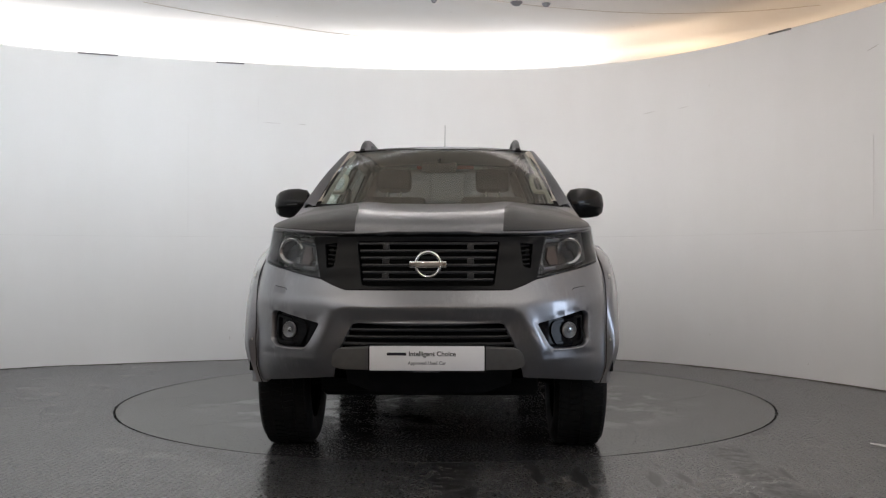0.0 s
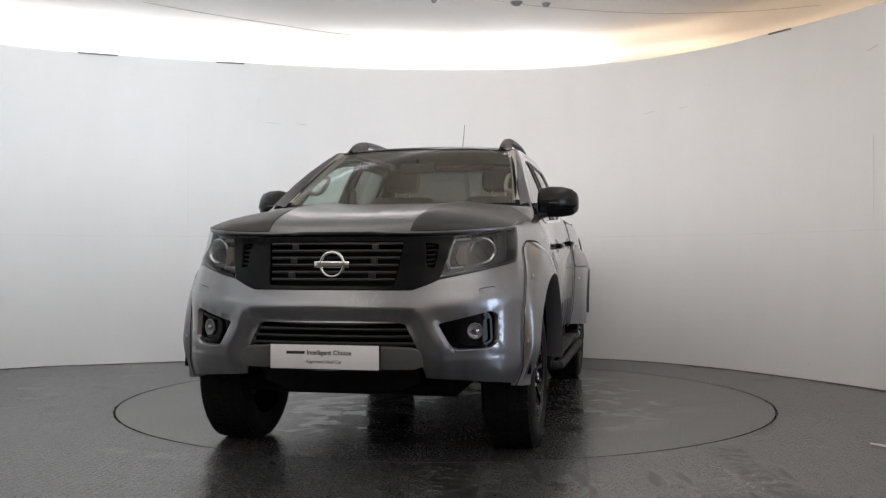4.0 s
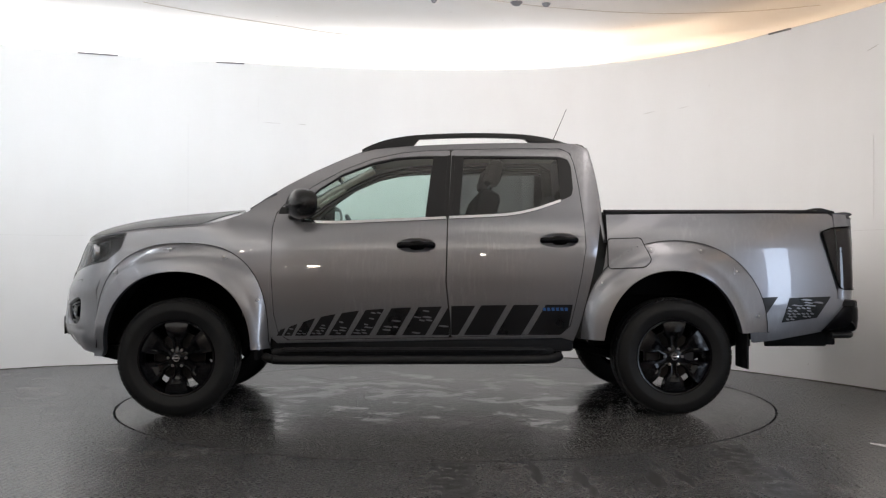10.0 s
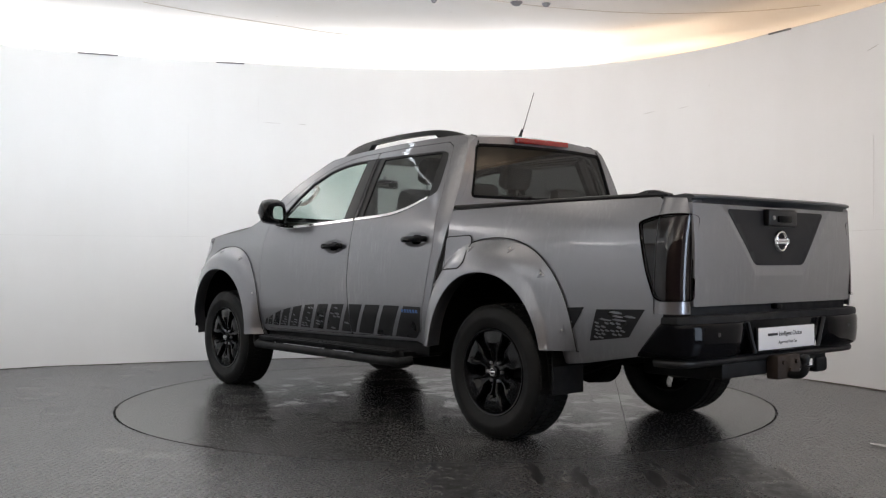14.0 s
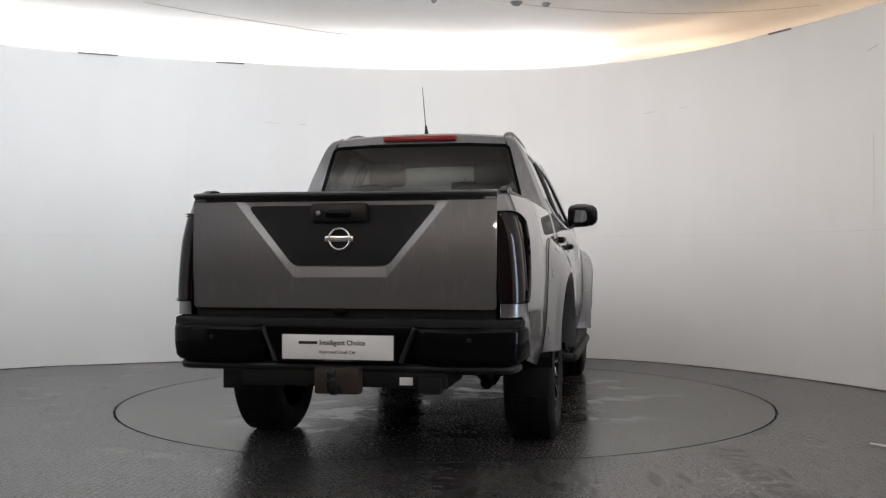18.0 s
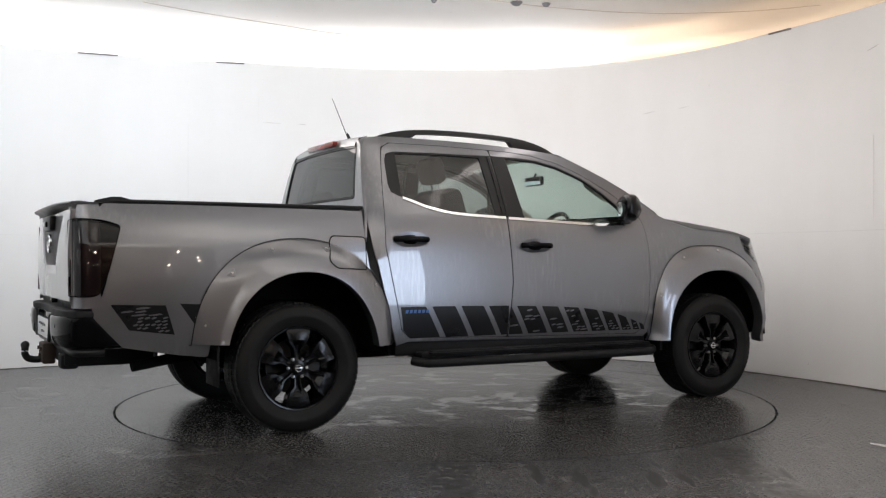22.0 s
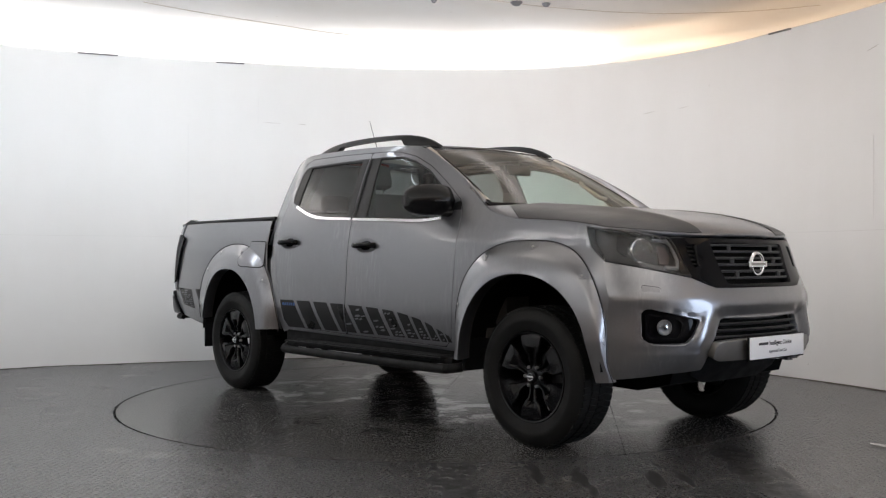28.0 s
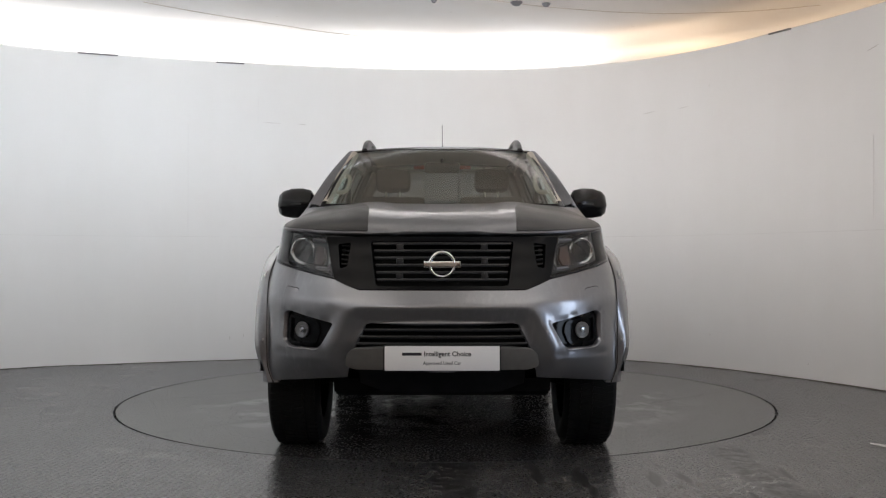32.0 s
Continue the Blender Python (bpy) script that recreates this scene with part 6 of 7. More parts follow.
def roof_rail(s):
    y = 0.515
    top = smooth_line([(0.43, 1.727), (0.34, 1.768), (0.22, 1.802), (0.05, 1.825), (-0.25, 1.838), (-0.55, 1.836), (-0.74, 1.820), (-0.88, 1.790), (-0.94, 1.768)], 6)
    bm = bmesh.new()
    rows = []
    for p in top:
        b = roof_z(p.x) - 0.022
        solid = p.x > 0.08 or p.x < -0.66
        low = b if solid else p.y - 0.032
        rows.append([bm.verts.new((p.x, s * (y + dy), z)) for dy, z in ((0.022, low), (0.016, p.y - 0.008), (0.008, p.y), (-0.010, p.y), (-0.018, p.y - 0.010), (-0.022, low))])
    for p, q in zip(rows, rows[1:]):
        for k in range(6):
            bm.faces.new((p[k], p[(k + 1) % 6], q[(k + 1) % 6], q[k]))
    bm.faces.new(rows[0][::-1])
    bm.faces.new(rows[-1])
    part("roof_rail", bm, BLACK_TRIM, TRUCK, "satin black roof rail", 50)


for s in (1, -1):
    mirror(s)
    roof_rail(s)
aer = part("aerial", tube([(-0.905, 0, 1.815), (-1.02, 0, 2.08)], [0.003, 0.0018], 6), BLACK_TRIM, TRUCK, "thin black aerial")
part("aerial_foot", lathe([(0.0001, 0.07), (0.006, 0.065), (0.012, 0.02), (0.026, 0.0), (0.026, -0.02)], Matrix.Translation((-0.885, 0, 1.790)) @ Matrix.Rotation(radians(-22), 4, "Y"), 16), BLACK_TRIM, aer, "black aerial foot")


# ---- tail ----
TAIL_X = -2.772


def tail_surf(off=0.0, r=0.085):
    """Round the rear corner: u is negative on the side, then round the corner, then inwards over the back."""
    def mk(s):
        def f(u, z):
            w = half(-2.66, z) + off
            cx, cy = TAIL_X + r, w - r - off
            if u < 0:
                x = cx - u
                return Vector((x, s * (half(max(x, -2.66), z) + off), z))
            q = r * math.pi / 2
            if u < q:
                a = u / r
                return Vector((cx - (r + off) * math.sin(a), s * (cy + (r + off) * math.cos(a)), z))
            return Vector((cx - r - off, s * (cy - (u - q)), z))
        return f
    return mk


def tail():
    q = 0.085 * math.pi / 2
    for s in (1, -1):
        fl = s < 0
        panel("rear_corner", [(-0.04, 0.735), (q + 0.012, 0.735), (q + 0.012, 1.262), (q - 0.02, 1.278), (-0.04, 1.285)], tail_surf(-0.002)(s), PAINT, TRUCK, "grey rear corner panel", flip=not fl, rim=0.01, step=0.016)
        lm = rounded([(-0.140, 1.166), (-0.055, 1.192), (0.05, 1.200), (q - 0.01, 1.198), (q + 0.024, 1.185), (q + 0.026, 0.812), (q + 0.012, 0.798), (0.0, 0.797), (-0.034, 0.812), (-0.078, 0.93)], 0.02)
        tl = panel("tail_lamp", lm, tail_surf(0.005)(s), SMOKED, TRUCK, "smoked dark red tail lamp", flip=not fl, rim=0.016, step=0.013)
        panel("lamp_cover_edge", inset(lm, -0.004), tail_surf(0.003)(s), BLACK_MATT, tl, "black lamp edge", holes=[inset(lm, 0.005)], flip=not fl, rim=0.01, step=0.016)
        tl.visible_shadow = False
        panel("lamp_body", inset(lm, 0.006), tail_surf(-0.012)(s), LAMP_PIT, tl, "dark lamp body", flip=not fl, rim=0.0, step=0.016)
        panel("red_reflector", rounded([(-0.02, 1.15), (q - 0.03, 1.17), (q - 0.03, 0.86), (0.01, 0.85), (-0.03, 0.95)], 0.015), tail_surf(-0.009)(s), LAMP_RED, tl, "dark red reflector", flip=not fl, rim=0.004, step=0.016)
        for z0, z1 in ((1.06, 1.11), (0.99, 1.04), (0.92, 0.97)):
            panel("lamp_chamber", rounded([(0.0, z0), (q - 0.045, z0), (q - 0.045, z1), (-0.01, z1)], 0.008), tail_surf(-0.005)(s), AMBER if z0 < 0.95 else LAMP_RED, tl, "small lamp chamber", flip=not fl, rim=0.004, step=0.016)
        panel("light_bar", [(q - 0.018, 1.17), (q - 0.004, 1.17), (q - 0.004, 0.84), (q - 0.018, 0.84)], tail_surf(-0.004)(s), LAMP_RED, tl, "upright red light bar", flip=not fl, rim=0.004, step=0.016)
    # tailgate
    def sunk(y, z):
        """Depth of the pressed field behind the decal: a chamfer runs round its lower V."""
        side = (0.488 - (1.235 - z) * 0.82 - abs(y)) * 0.77
        t = min(1.0, max(0.0, min(side / 0.035, (z - 0.907) / 0.052)))
        return 0.008 * t

    def G(off=0.0):
        return lambda y, z: Vector((TAIL_X - 0.014 - off - 0.016 * math.exp(-((z - 1.0) / 0.22) ** 2) + 0.007 * (y / 0.72) ** 6 + sunk(y, z), y, z))
    gate = panel("tailgate", rounded([(-0.712, 0.768), (0.712, 0.768), (0.716, 1.268), (-0.716, 1.268)], 0.015), G(), PAINT, TRUCK, "grey tailgate with black decal", flip=True, rim=0.03, step=0.008)
    panel("tailgate_decal", rounded([(0.445, 1.235), (-0.445, 1.235), (-0.222, 0.962), (0.222, 0.962)], 0.03), G(0.003), DECAL, gate, "black tailgate decal", flip=True, rim=0.002)
    bm = bmesh.new()
    prev = None
    for k in range(25):
        y = -0.716 + 1.432 * k / 24
        e = 1 - abs(y / 0.716) ** 5
        tip = -2.792 - 0.055 * e
        ring = [bm.verts.new(p) for p in ((-2.66, y, 1.268), (-2.66, y, 1.294), (-2.74, y, 1.302), (tip + 0.014, y, 1.297), (tip, y, 1.288), (tip + 0.002, y, 1.280), (tip + 0.022, y, 1.272), (-2.788, y, 1.255))]
        if prev:
            for i in range(8):
                bm.faces.new((prev[i], prev[(i + 1) % 8], ring[(i + 1) % 8], ring[i]))
        else:
            bm.faces.new(ring[::-1])
        prev = ring
    bm.faces.new(prev)
    part("gate_spoiler", bm, LIP_GREY, gate, "dark grey lip along the tailgate top", 50)
    hb = part("gate_handle_bezel", box((-2.822, -0.133, 1.158), (-2.775, 0.133, 1.245), 0.014), BLACK_TRIM, gate, "black handle bezel")
    part("gate_handle", box((-2.834, -0.060, 1.178), (-2.815, 0.060, 1.212), 0.007), BLACK_GLOSS, hb, "black pull handle")
    part("gate_lock", lathe([(0.0001, 0.008), (0.010, 0.007), (0.011, 0.0)], look((-2.820, 0.095, 1.20), (-1, 0.095, 1.20)), 16), STEEL, hb, "round key lock")
    badge(G(0.003)(0, 1.083) + Vector((-0.009, 0, 0)), -1, 0.056, 0.067)
    part("gate_sill", box((-2.762, -0.71, 0.705), (-2.70, 0.71, 0.768), 0.006), BLACK_MATT, TRUCK, "black strip under the tailgate")
    part("camera_housing", box((-2.795, -0.028, 0.737), (-2.755, 0.028, 0.766), 0.006), BLACK_GLOSS, gate, "small reversing camera")
    # rear bumper
    rb = new("rear_bumper")
    rb.parent = TRUCK
    bm = bmesh.new()
    edge = [(0.81, -2.64), (0.832, -2.70), (0.815, -2.765), (0.765, -2.803), (0.68, -2.826), (0.42, -2.842), (0.36, -2.812)]
    add_prism(bm, edge + [(-y, x) for y, x in edge[::-1]], (0, 0, 0.688), (0, 1, 0), (1, 0, 0), (0, 0, 0.036), 0.012)
    part("bumper_step", bm, BLACK_MATT, rb, "rough black step top")
    for s in (1, -1):
        wing = smooth_line([(0.34, -2.815), (0.44, -2.851), (0.58, -2.848), (0.70, -2.832), (0.78, -2.803), (0.822, -2.768), (0.842, -2.735), (0.848, -2.715), (0.846, -2.70)], 4) + [Vector(p) for p in ((0.80, -2.70), (0.79, -2.72), (0.74, -2.75), (0.35, -2.785))]
        k = bmesh.new()
        lv = []
        for z, tuck in ((0.520, 0.045), (0.528, 0.022), (0.545, 0.008), (0.60, 0.0), (0.665, 0.0), (0.682, 0.005), (0.690, 0.016)):
            ring = []
            for i, p in enumerate(wing):
                y, x = p.x, p.y
                outer = i < len(wing) - 4
                fwd = max(0.0, 0.70 - z) * 0.9 * min(1.0, max(0.0, (x + 2.775) / 0.06))
                if outer:
                    g = min(1.0, max(0.0, (y - 0.6) / 0.22))
                    y -= tuck * g
                    x += tuck * (1 - 0.7 * g)
                if p.x < 0.5:
                    y += (0.62 - z) * 0.25
                ring.append(k.verts.new((x + fwd, s * y, z)))
            lv.append(ring)
        n = len(wing)
        for a, b in zip(lv, lv[1:]):
            for i in range(n):
                k.faces.new((a[i], a[(i + 1) % n], b[(i + 1) % n], b[i]))
        k.faces.new(lv[0])
        k.faces.new(lv[-1][::-1])
        part("bumper_end", k, BLACK_GLOSS, rb, "gloss black bumper end", 40)
        part("parking_sensor", lathe([(0.0001, 0.004), (0.011, 0.003), (0.012, -0.002)], look((-2.8445, s * 0.60, 0.635), (-1, s * 0.60, 0.635)), 16), BLACK_TRIM, rb, "round parking sensor")
    bm = bmesh.new()
    add_prism(bm, [(-0.36, 0.69), (-0.29, 0.525), (0.29, 0.525), (0.36, 0.69)], (-2.755, 0, 0), (0, 1, 0), (0, 0, 1), (-0.065, 0, 0), 0.008)
    part("plate_recess", bm, BLACK_GLOSS, rb, "gloss black tapered plate recess")
    for s in (1, -1):
        part("recess_rib", tube([(-2.838, s * 0.355, 0.685), (-2.838, s * 0.292, 0.530)], 0.010, 8), BLACK_TRIM, rb, "slanting rib beside the plate recess")
    part("lower_tube", tube(smooth_line([(-2.62, 0.79, 0.500), (-2.72, 0.78, 0.500), (-2.765, 0.73, 0.500), (-2.77, 0.5, 0.500), (-2.77, -0.5, 0.500), (-2.765, -0.73, 0.500), (-2.72, -0.78, 0.500), (-2.62, -0.79, 0.500)], 5), 0.021, 12), BLACK_TRIM, rb, "black lower bumper tube")
    plate(lambda y, z: Vector((-2.838, y, z)), 0.595, -1)
    # tow bar
    tb = new("tow_bar")
    tb.parent = TRUCK
    part("cross_beam", box((-2.78, -0.48, 0.41), (-2.70, 0.48, 0.495), 0.008), BLACK_MATT, tb, "black cross beam")
    for s in (1, -1):
        part("tow_arm", box((-2.72, s * 0.46 - 0.02, 0.40), (-2.30, s * 0.46 + 0.02, 0.52), 0.01), BLACK_MATT, tb, "black side arm")
    part("coupling_plate", box((-2.85, -0.105, 0.385), (-2.78, 0.105, 0.505), 0.01), RUST, tb, "rusty coupling plate")
    part("tow_neck", tube(smooth_line([(-2.80, 0, 0.425), (-2.86, 0, 0.405), (-2.915, 0, 0.413), (-2.935, 0, 0.44), (-2.935, 0, 0.475)], 6), 0.020, 12), BLACK_TRIM, tb, "black swan neck")
    part("tow_ball", lathe([(0.0001, 0.026), (0.012, 0.0225), (0.021, 0.015), (0.025, 0.002), (0.021, -0.014), (0.014, -0.026)], Matrix.Translation((-2.935, 0, 0.49)), 24), BLACK_TRIM, tb, "black tow ball")
    part("type_plate", box((-2.784, -0.335, 0.425), (-2.779, -0.275, 0.46), 0), PLATE_WHITE, tb, "small white label")
    for y in (-0.06, 0.0, 0.06):
        part("coupling_bolt", lathe([(0.0001, 0.012), (0.012, 0.012), (0.012, 0.0)], look((-2.85, y, 0.47 if y else 0.43), (-1, y, 0.47 if y else 0.43)), 6), RUST, tb, "rusty bolt")
    part("socket_box", box((-2.80, -0.47, 0.385), (-2.70, -0.36, 0.47), 0.02), BLACK_MATT, tb, "black trailer socket")
    # load cover
    lc = part("load_cover", prism(rounded([(-1.145, 0.788), (-2.63, 0.742), (-2.66, 0.715), (-2.66, -0.715), (-2.63, -0.742), (-1.145, -0.788)], 0.03), (0, 0, 1.284), (1, 0, 0), (0, 1, 0), (0, 0, 0.015), 0.005), BLACK_MATT, TRUCK, "black load-bed cover")
    for s in (1, -1):
        part("cover_rail", tube([(-1.14, s * 0.778, 1.300), (-2.60, s * 0.738, 1.302)], 0.012, 8), BLACK_TRIM, lc, "black cover rail")
    for s in (1, -1):
        part("cover_end", prism(rounded([(-2.40, 0.0), (-2.53, 0.034), (-2.58, 0.034), (-2.665, 0.012), (-2.665, 0.0)], 0.006), (0, s * 0.728 - 0.02, 1.292), (1, 0, 0), (0, 0, 1), (0, 0.04, 0), 0.004), BLACK_TRIM, lc, "raised end of the cover rail")
    part("bed_front_wall", box((-1.17, -0.78, 0.75), (-1.135, 0.78, 1.284), 0.01), BLACK_MATT, TRUCK, "black bed front wall")


tail()


# ---- side decals ----
def side_decals(s):
    fl = s > 0
    random.seed(7)
    # slanted blocks from the rear door edge forwards, fading out to the front
    top = table((-0.92, 0.702), (-0.5, 0.700), (0.0, 0.690), (0.4, 0.672), (0.7, 0.628), (0.93, 0.548))
    bars = [(-0.925, -0.700), (-0.655, -0.495), (-0.450, -0.290), (-0.250, -0.155), (-0.140, -0.085), (-0.040, 0.105), (0.150, 0.275), (0.320, 0.435), (0.475, 0.580), (0.615, 0.705), (0.735, 0.805), (0.835, 0.885), (0.905, 0.935)]
    for k, (x0, x1) in enumerate(bars):
        zb = 0.510
        lean = 0.055
        zt = top((x0 + x1) / 2)
        lean *= (zt - zb) / 0.19
        if k == 0:
            quad = [(x0, zt), (x1 - lean, zt), (x1 + lean, zb), (x0 + 0.075, zb), (x0 + 0.025, zb + 0.05)]
        elif k in (3, 4):
            quad = [(x0 + (0 if k == 4 else -lean), zt), (x1 + (0 if k == 3 else -lean), top(x1)), (x1 + (0 if k == 3 else lean), zb), (x0 + (0 if k == 4 else lean), zb)]
        else:
            quad = [(x0 - lean, top(x0)), (x1 - lean, top(x1)), (x1 + lean, zb), (x0 + lean, zb)]
        holes = []
        if k >= 4:
            # rows of flakes are torn out, more and smaller ones towards the front
            amount = (k - 3) / 9
            pitch, long = 0.0215 - 0.007 * amount, 0.062 - 0.038 * amount
            rows_n = int((zt - zb - 0.012) / pitch)
            for r in range(rows_n):
                z0 = zb + 0.006 + r * pitch
                share = (0.20 + 0.72 * amount) * (1.25 - 0.75 * r / max(1, rows_n - 1))
                xc = x0 - lean + 0.01 + random.uniform(0, long * 0.6)
                while xc < x1 + lean:
                    w = long * random.uniform(0.6, 1.25)
                    if random.random() < share:
                        h = pitch - 0.0035
                        poly = [(xc, z0), (xc + w * 0.5, z0 + h * random.uniform(0.0, 0.12)), (xc + w, z0 + h * 0.45), (xc + w * 0.85, z0 + h), (xc + w * 0.35, z0 + h * random.uniform(0.75, 1.0)), (xc - w * 0.04, z0 + h * 0.6)]
                        if all(inside(quad, *p) for p in poly):
                            holes.append((xc, z0, poly))
                    xc += w + 0.004
        door = DOORS[(s, x1 > -0.145)]
        panel("side_stripe", quad, side_surf(s, 0.0025), DECAL_SIDE, door, "black vinyl stripe" if k < 5 else "torn-look black vinyl stripe", holes=[h[2] for h in holes], flip=fl, rim=0.0015, step=0.03)
    # name bars in blue
    for i in range(6):
        x = -0.905 + i * 0.028 + 0.01
        panel("stripe_mark", [(x, 0.665), (x + 0.017, 0.665), (x + 0.021, 0.683), (x + 0.004, 0.683)], side_surf(s, 0.0045), BLUE, DOORS[(s, False)], "blue name bar", flip=fl, rim=0.001)
    bed = BEDS[s]
    for x0, x1, big in ((-2.245, -2.10, False), (-2.600, -2.320, True)):
        quad = [(x0, 0.752), (x1, 0.744), (x1 + 0.05, 0.585), (x0 + 0.095, 0.615)]
        holes = []
        for r in range(8):
            z0 = 0.600 + r * 0.0178
            small = r < 5
            xc = x0 - 0.02 + random.uniform(0, 0.02)
            while xc < x1 + 0.12:
                w = random.uniform(0.020, 0.030) if small else random.uniform(0.05, 0.085)
                into = (xc - x0) / (x1 - x0)
                if random.random() < ((0.78 if into > 0.4 else 0.25) if small else 0.30):
                    poly = [(xc, z0), (xc + w * 0.5, z0 + 0.001), (xc + w, z0 + 0.007), (xc + w * 0.75, z0 + 0.0135), (xc + w * 0.3, z0 + random.uniform(0.008, 0.012)), (xc - 0.003, z0 + 0.006)]
                    if all(inside(inset(quad, 0.003), *p) for p in poly):
                        holes.append((xc, z0, poly))
                xc += w + 0.0055
        panel("bed_stripe", quad, side_surf(s, 0.0025), DECAL_SIDE, bed, "torn-look black vinyl stripe", holes=[h[2] for h in holes], flip=fl, rim=0.0, step=0.03)


DOORS, BEDS = {}, {}
for ob in TRUCK.children:
    k = ob.name.split(".")[0]
    if k in ("front_door", "rear_door", "bed_side"):
        s = 1 if sum(v.co.y for v in ob.data.vertices) > 0 else -1
        if k == "bed_side":
            BEDS[s] = ob
        else:
            DOORS[(s, k == "front_door")] = ob
for s in (1, -1):
    side_decals(s)


# ---- cabin ----
def cabin():
    part("dashboard", prism(smoothed_dash(), (0, -0.68, 0), (1, 0, 0), (0, 0, 1), (0, 1.36, 0), 0.01), DASH, TRUCK, "dark dashboard")
    part("cabin_floor", box((-1.0, -0.74, 0.54), (1.1, 0.74, 0.60)), DASH, TRUCK, "dark cabin floor")
    part("bulkhead", box((-1.06, -0.72, 0.55), (-1.02, 0.72, 1.30)), DASH, TRUCK, "dark cab bulkhead")
    panel("headlining", [(0.38, -0.54), (0.38, 0.54), (-0.98, 0.52), (-0.98, -0.52)], lambda x, y: roof_surf(x, y) - Vector((0, 0, 0.03)), LINER, TRUCK, "beige headlining", flip=True, rim=0, step=0.1)
    for s in (1, -1):
        seat(0.0, s * 0.37, 0.27)
        part("pillar_trim", tube([(1.05, s * 0.70, 1.32), (0.75, s * 0.655, 1.50), (0.40, s * 0.585, 1.685)], 0.028, 8), LINER, TRUCK, "beige pillar trim")
        part("pillar_lining", box((-0.20, min(s * 0.66, s * 0.69), 1.22), (-0.06, max(s * 0.66, s * 0.69), 1.50), 0.01), DASH, TRUCK, "dark pillar lining")
        part("rear_pillar_lining", tube([(-0.985, s * 0.69, 1.28), (-0.935, s * 0.525, 1.68)], 0.04, 8), DASH, TRUCK, "dark rear pillar lining")
        part("grab_handle", tube(smooth_line([(0.82, s * 0.66, 1.41), (0.80, s * 0.60, 1.42), (0.66, s * 0.59, 1.51), (0.63, s * 0.63, 1.53)], 5), 0.014, 8), LINER, TRUCK, "beige grab handle")
    # rear bench
    b = part("rear_bench", box((-0.95, -0.64, 0.82), (-0.45, 0.64, 0.96), 0.05), SEAT, TRUCK, "dark rear bench")
    part("bench_back", box((-1.0, -0.64, 0.92), (-0.86, 0.64, 1.34), 0.05, None), SEAT, b, "dark bench back")
    for y in (-0.38, 0.38):
        part("head_rest", box((-0.985, y - 0.12, 1.34), (-0.89, y + 0.12, 1.47), 0.04), SEAT, b, "dark head rest")
    # steering wheel on the right-hand side
    m = Matrix.Translation((0.52, -0.37, 1.16)) @ Matrix.Rotation(radians(-65), 4, "Y")
    sw = part("steering_wheel", lathe([(0.175 + 0.016 * math.cos(a), 0.016 * math.sin(a)) for a in [2 * math.pi * k / 10 for k in range(10)]], m, 40, True), BLACK_TRIM, TRUCK, "black steering wheel")
    part("wheel_hub", box((-0.07, -0.08, -0.02), (0.07, 0.08, 0.03), 0.02, m), BLACK_TRIM, sw, "wheel hub")
    for a in (0, 90, 180):
        part("wheel_spoke", box((-0.018, 0.05, -0.008), (0.018, 0.175, 0.008), 0.004, m @ Matrix.Rotation(radians(a), 4, "Z")), BLACK_TRIM, sw)
    mr = part("rear_view_mirror", box((0.60, -0.115, 1.545), (0.63, 0.115, 1.615), 0.014), BLACK_TRIM, TRUCK, "black interior mirror")
    part("mirror_glass", box((0.597, -0.105, 1.552), (0.601, 0.105, 1.608), 0.0), MIRROR, mr, "mirror glass")
    part("mirror_stalk", tube([(0.62, 0, 1.61), (0.628, 0, 1.638)], 0.010, 8), BLACK_TRIM, mr)


def smoothed_dash():
    return [(1.20, 1.262), (1.0, 1.275), (0.80, 1.262), (0.68, 1.20), (0.62, 1.10), (0.66, 0.90), (0.90, 0.62), (1.20, 0.62)]


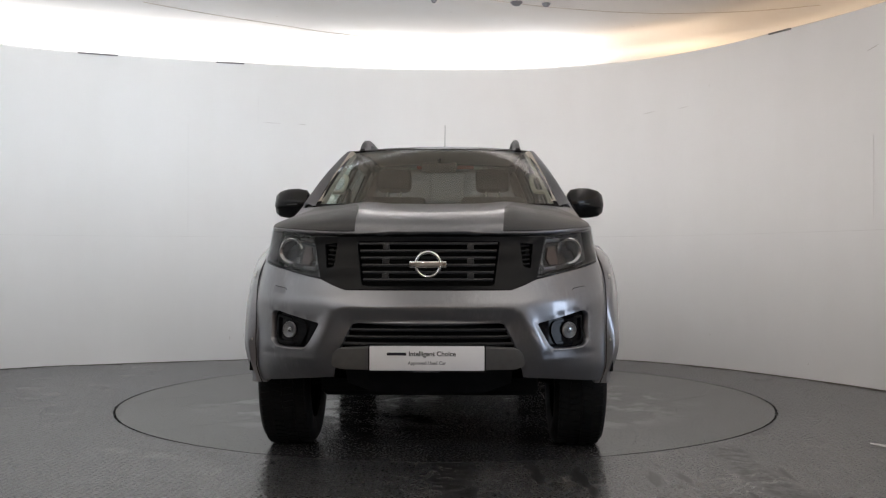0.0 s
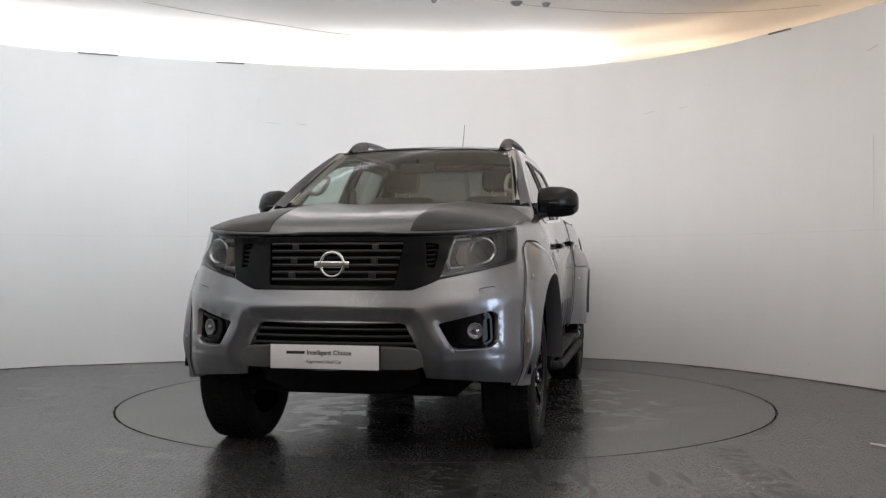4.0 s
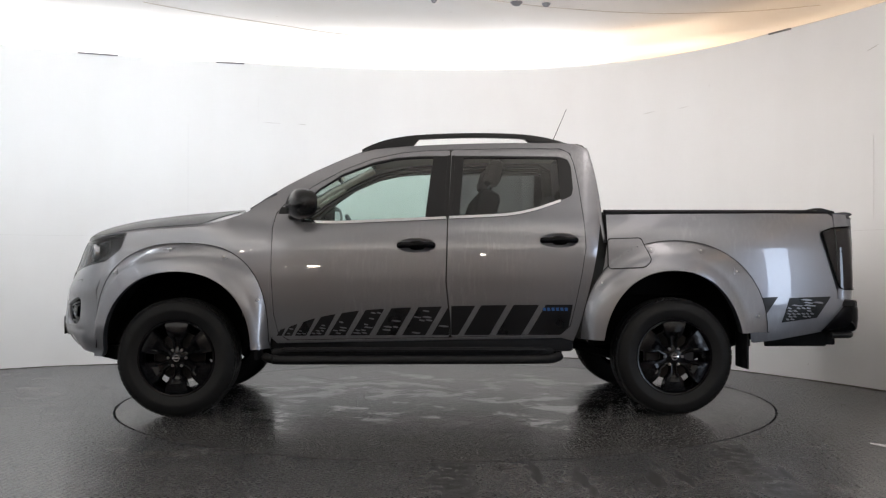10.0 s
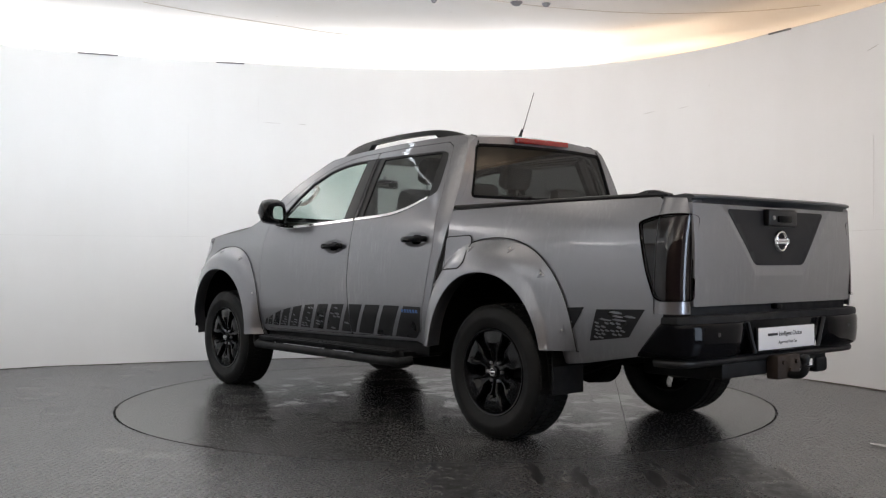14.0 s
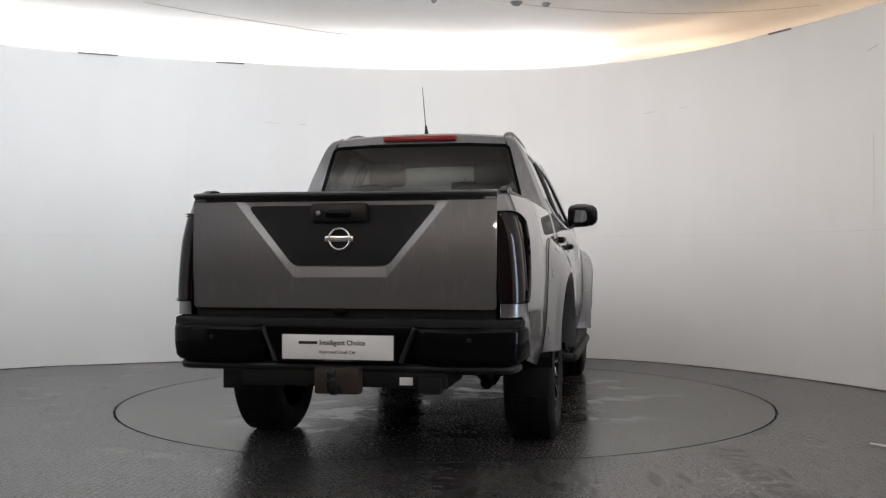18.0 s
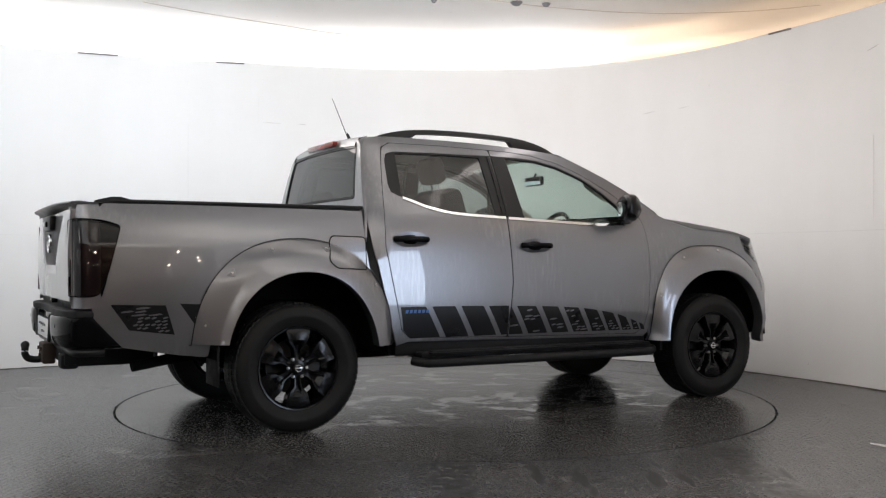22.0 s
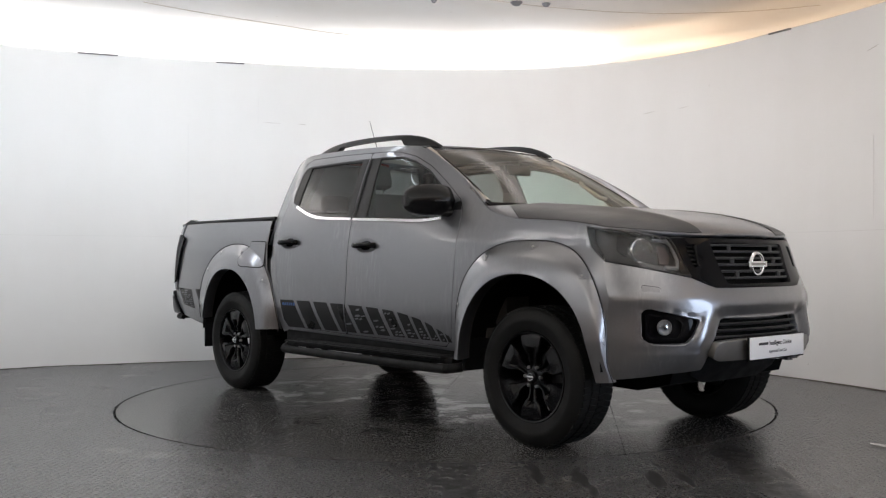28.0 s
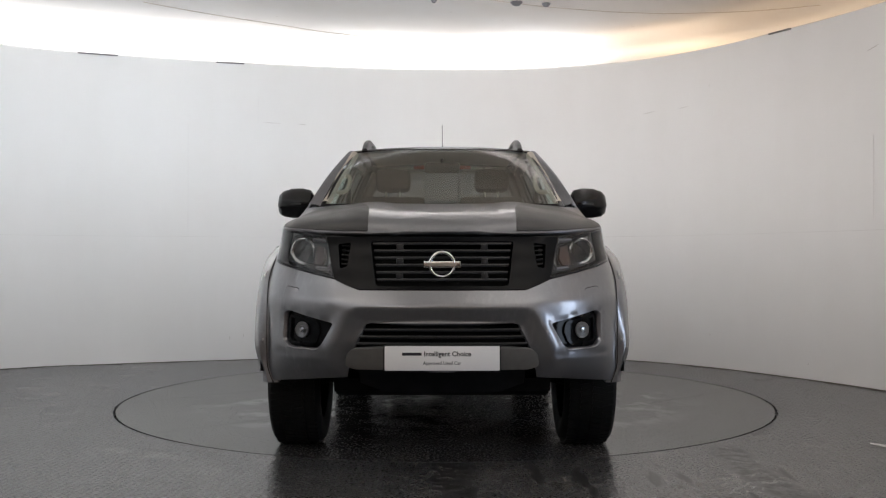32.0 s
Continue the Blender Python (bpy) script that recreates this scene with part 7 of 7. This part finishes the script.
def seat(x, y, w):
    st = part("front_seat", box((x - 0.28, y - w, 0.80), (x + 0.30, y + w, 0.95), 0.06), SEAT, TRUCK, "dark cloth front seat")
    m = Matrix.Translation((x - 0.26, y, 0.90)) @ Matrix.Rotation(radians(-16), 4, "Y")
    part("backrest", box((-0.09, -w + 0.02, 0.0), (0.07, w - 0.02, 0.58), 0.06, m), SEAT, st, "dark backrest")
    part("head_rest", box((-0.06, -0.13, 0.62), (0.05, 0.13, 0.80), 0.045, m), SEAT, st, "dark head rest")
    for d in (0.05, -0.05):
        part("rest_post", tube([m @ Vector((0, d, 0.56)), m @ Vector((0, d, 0.66))], 0.007, 6), STEEL, st, "steel head-rest post")
    part("seat_base", box((x - 0.22, y - 0.2, 0.60), (x + 0.22, y + 0.2, 0.80), 0.02), DASH, st)


cabin()



# ---- the turn of the table, with the truck on it ----
def motions():
    turn = [(0, -91.34), (2.2, -91.34), (2.5, -91.42), (2.75, -92.0), (3.0, -93.09), (3.5, -96.58), (4.0, -101.7), (4.75, -110.9), (5.5, -120.5), (6.0, -126.9), (7.0, -139.7), (8.0, -152.6),
            (9.0, -165.5), (10.0, -178.35), (11.0, -191.3), (12.0, -204.35), (13.0, -217.35), (14.0, -230.2), (15.0, -242.95), (16.0, -255.6), (17.0, -268.25), (18.0, -280.8), (19.0, -293.25), (20.0, -305.8),
            (21.0, -318.6), (22.0, -331.55), (23.0, -344.5), (24.0, -357.4), (25.0, -370.1), (26.0, -382.8), (27.0, -396.0), (28.0, -408.9), (29.0, -421.6), (30.0, -434.2), (30.5, -440.2), (31.0, -445.1),
            (31.25, -446.95), (31.5, -448.33), (31.75, -449.25), (32.0, -449.84)]
    truck_rows, table_rows = [], []
    for t, a in turn:
        c, s = math.cos(radians(a)), math.sin(radians(a))
        ox, oy = 0.139, -0.021
        truck_rows.append((t, pose(ox * c - oy * s, ox * s + oy * c, 0.002, 0, 0, a)))
        table_rows.append((t, pose(0, 0, 0, 0, 0, a)))
    walk(TRUCK, truck_rows)
    walk(TURNTABLE, table_rows)


motions()
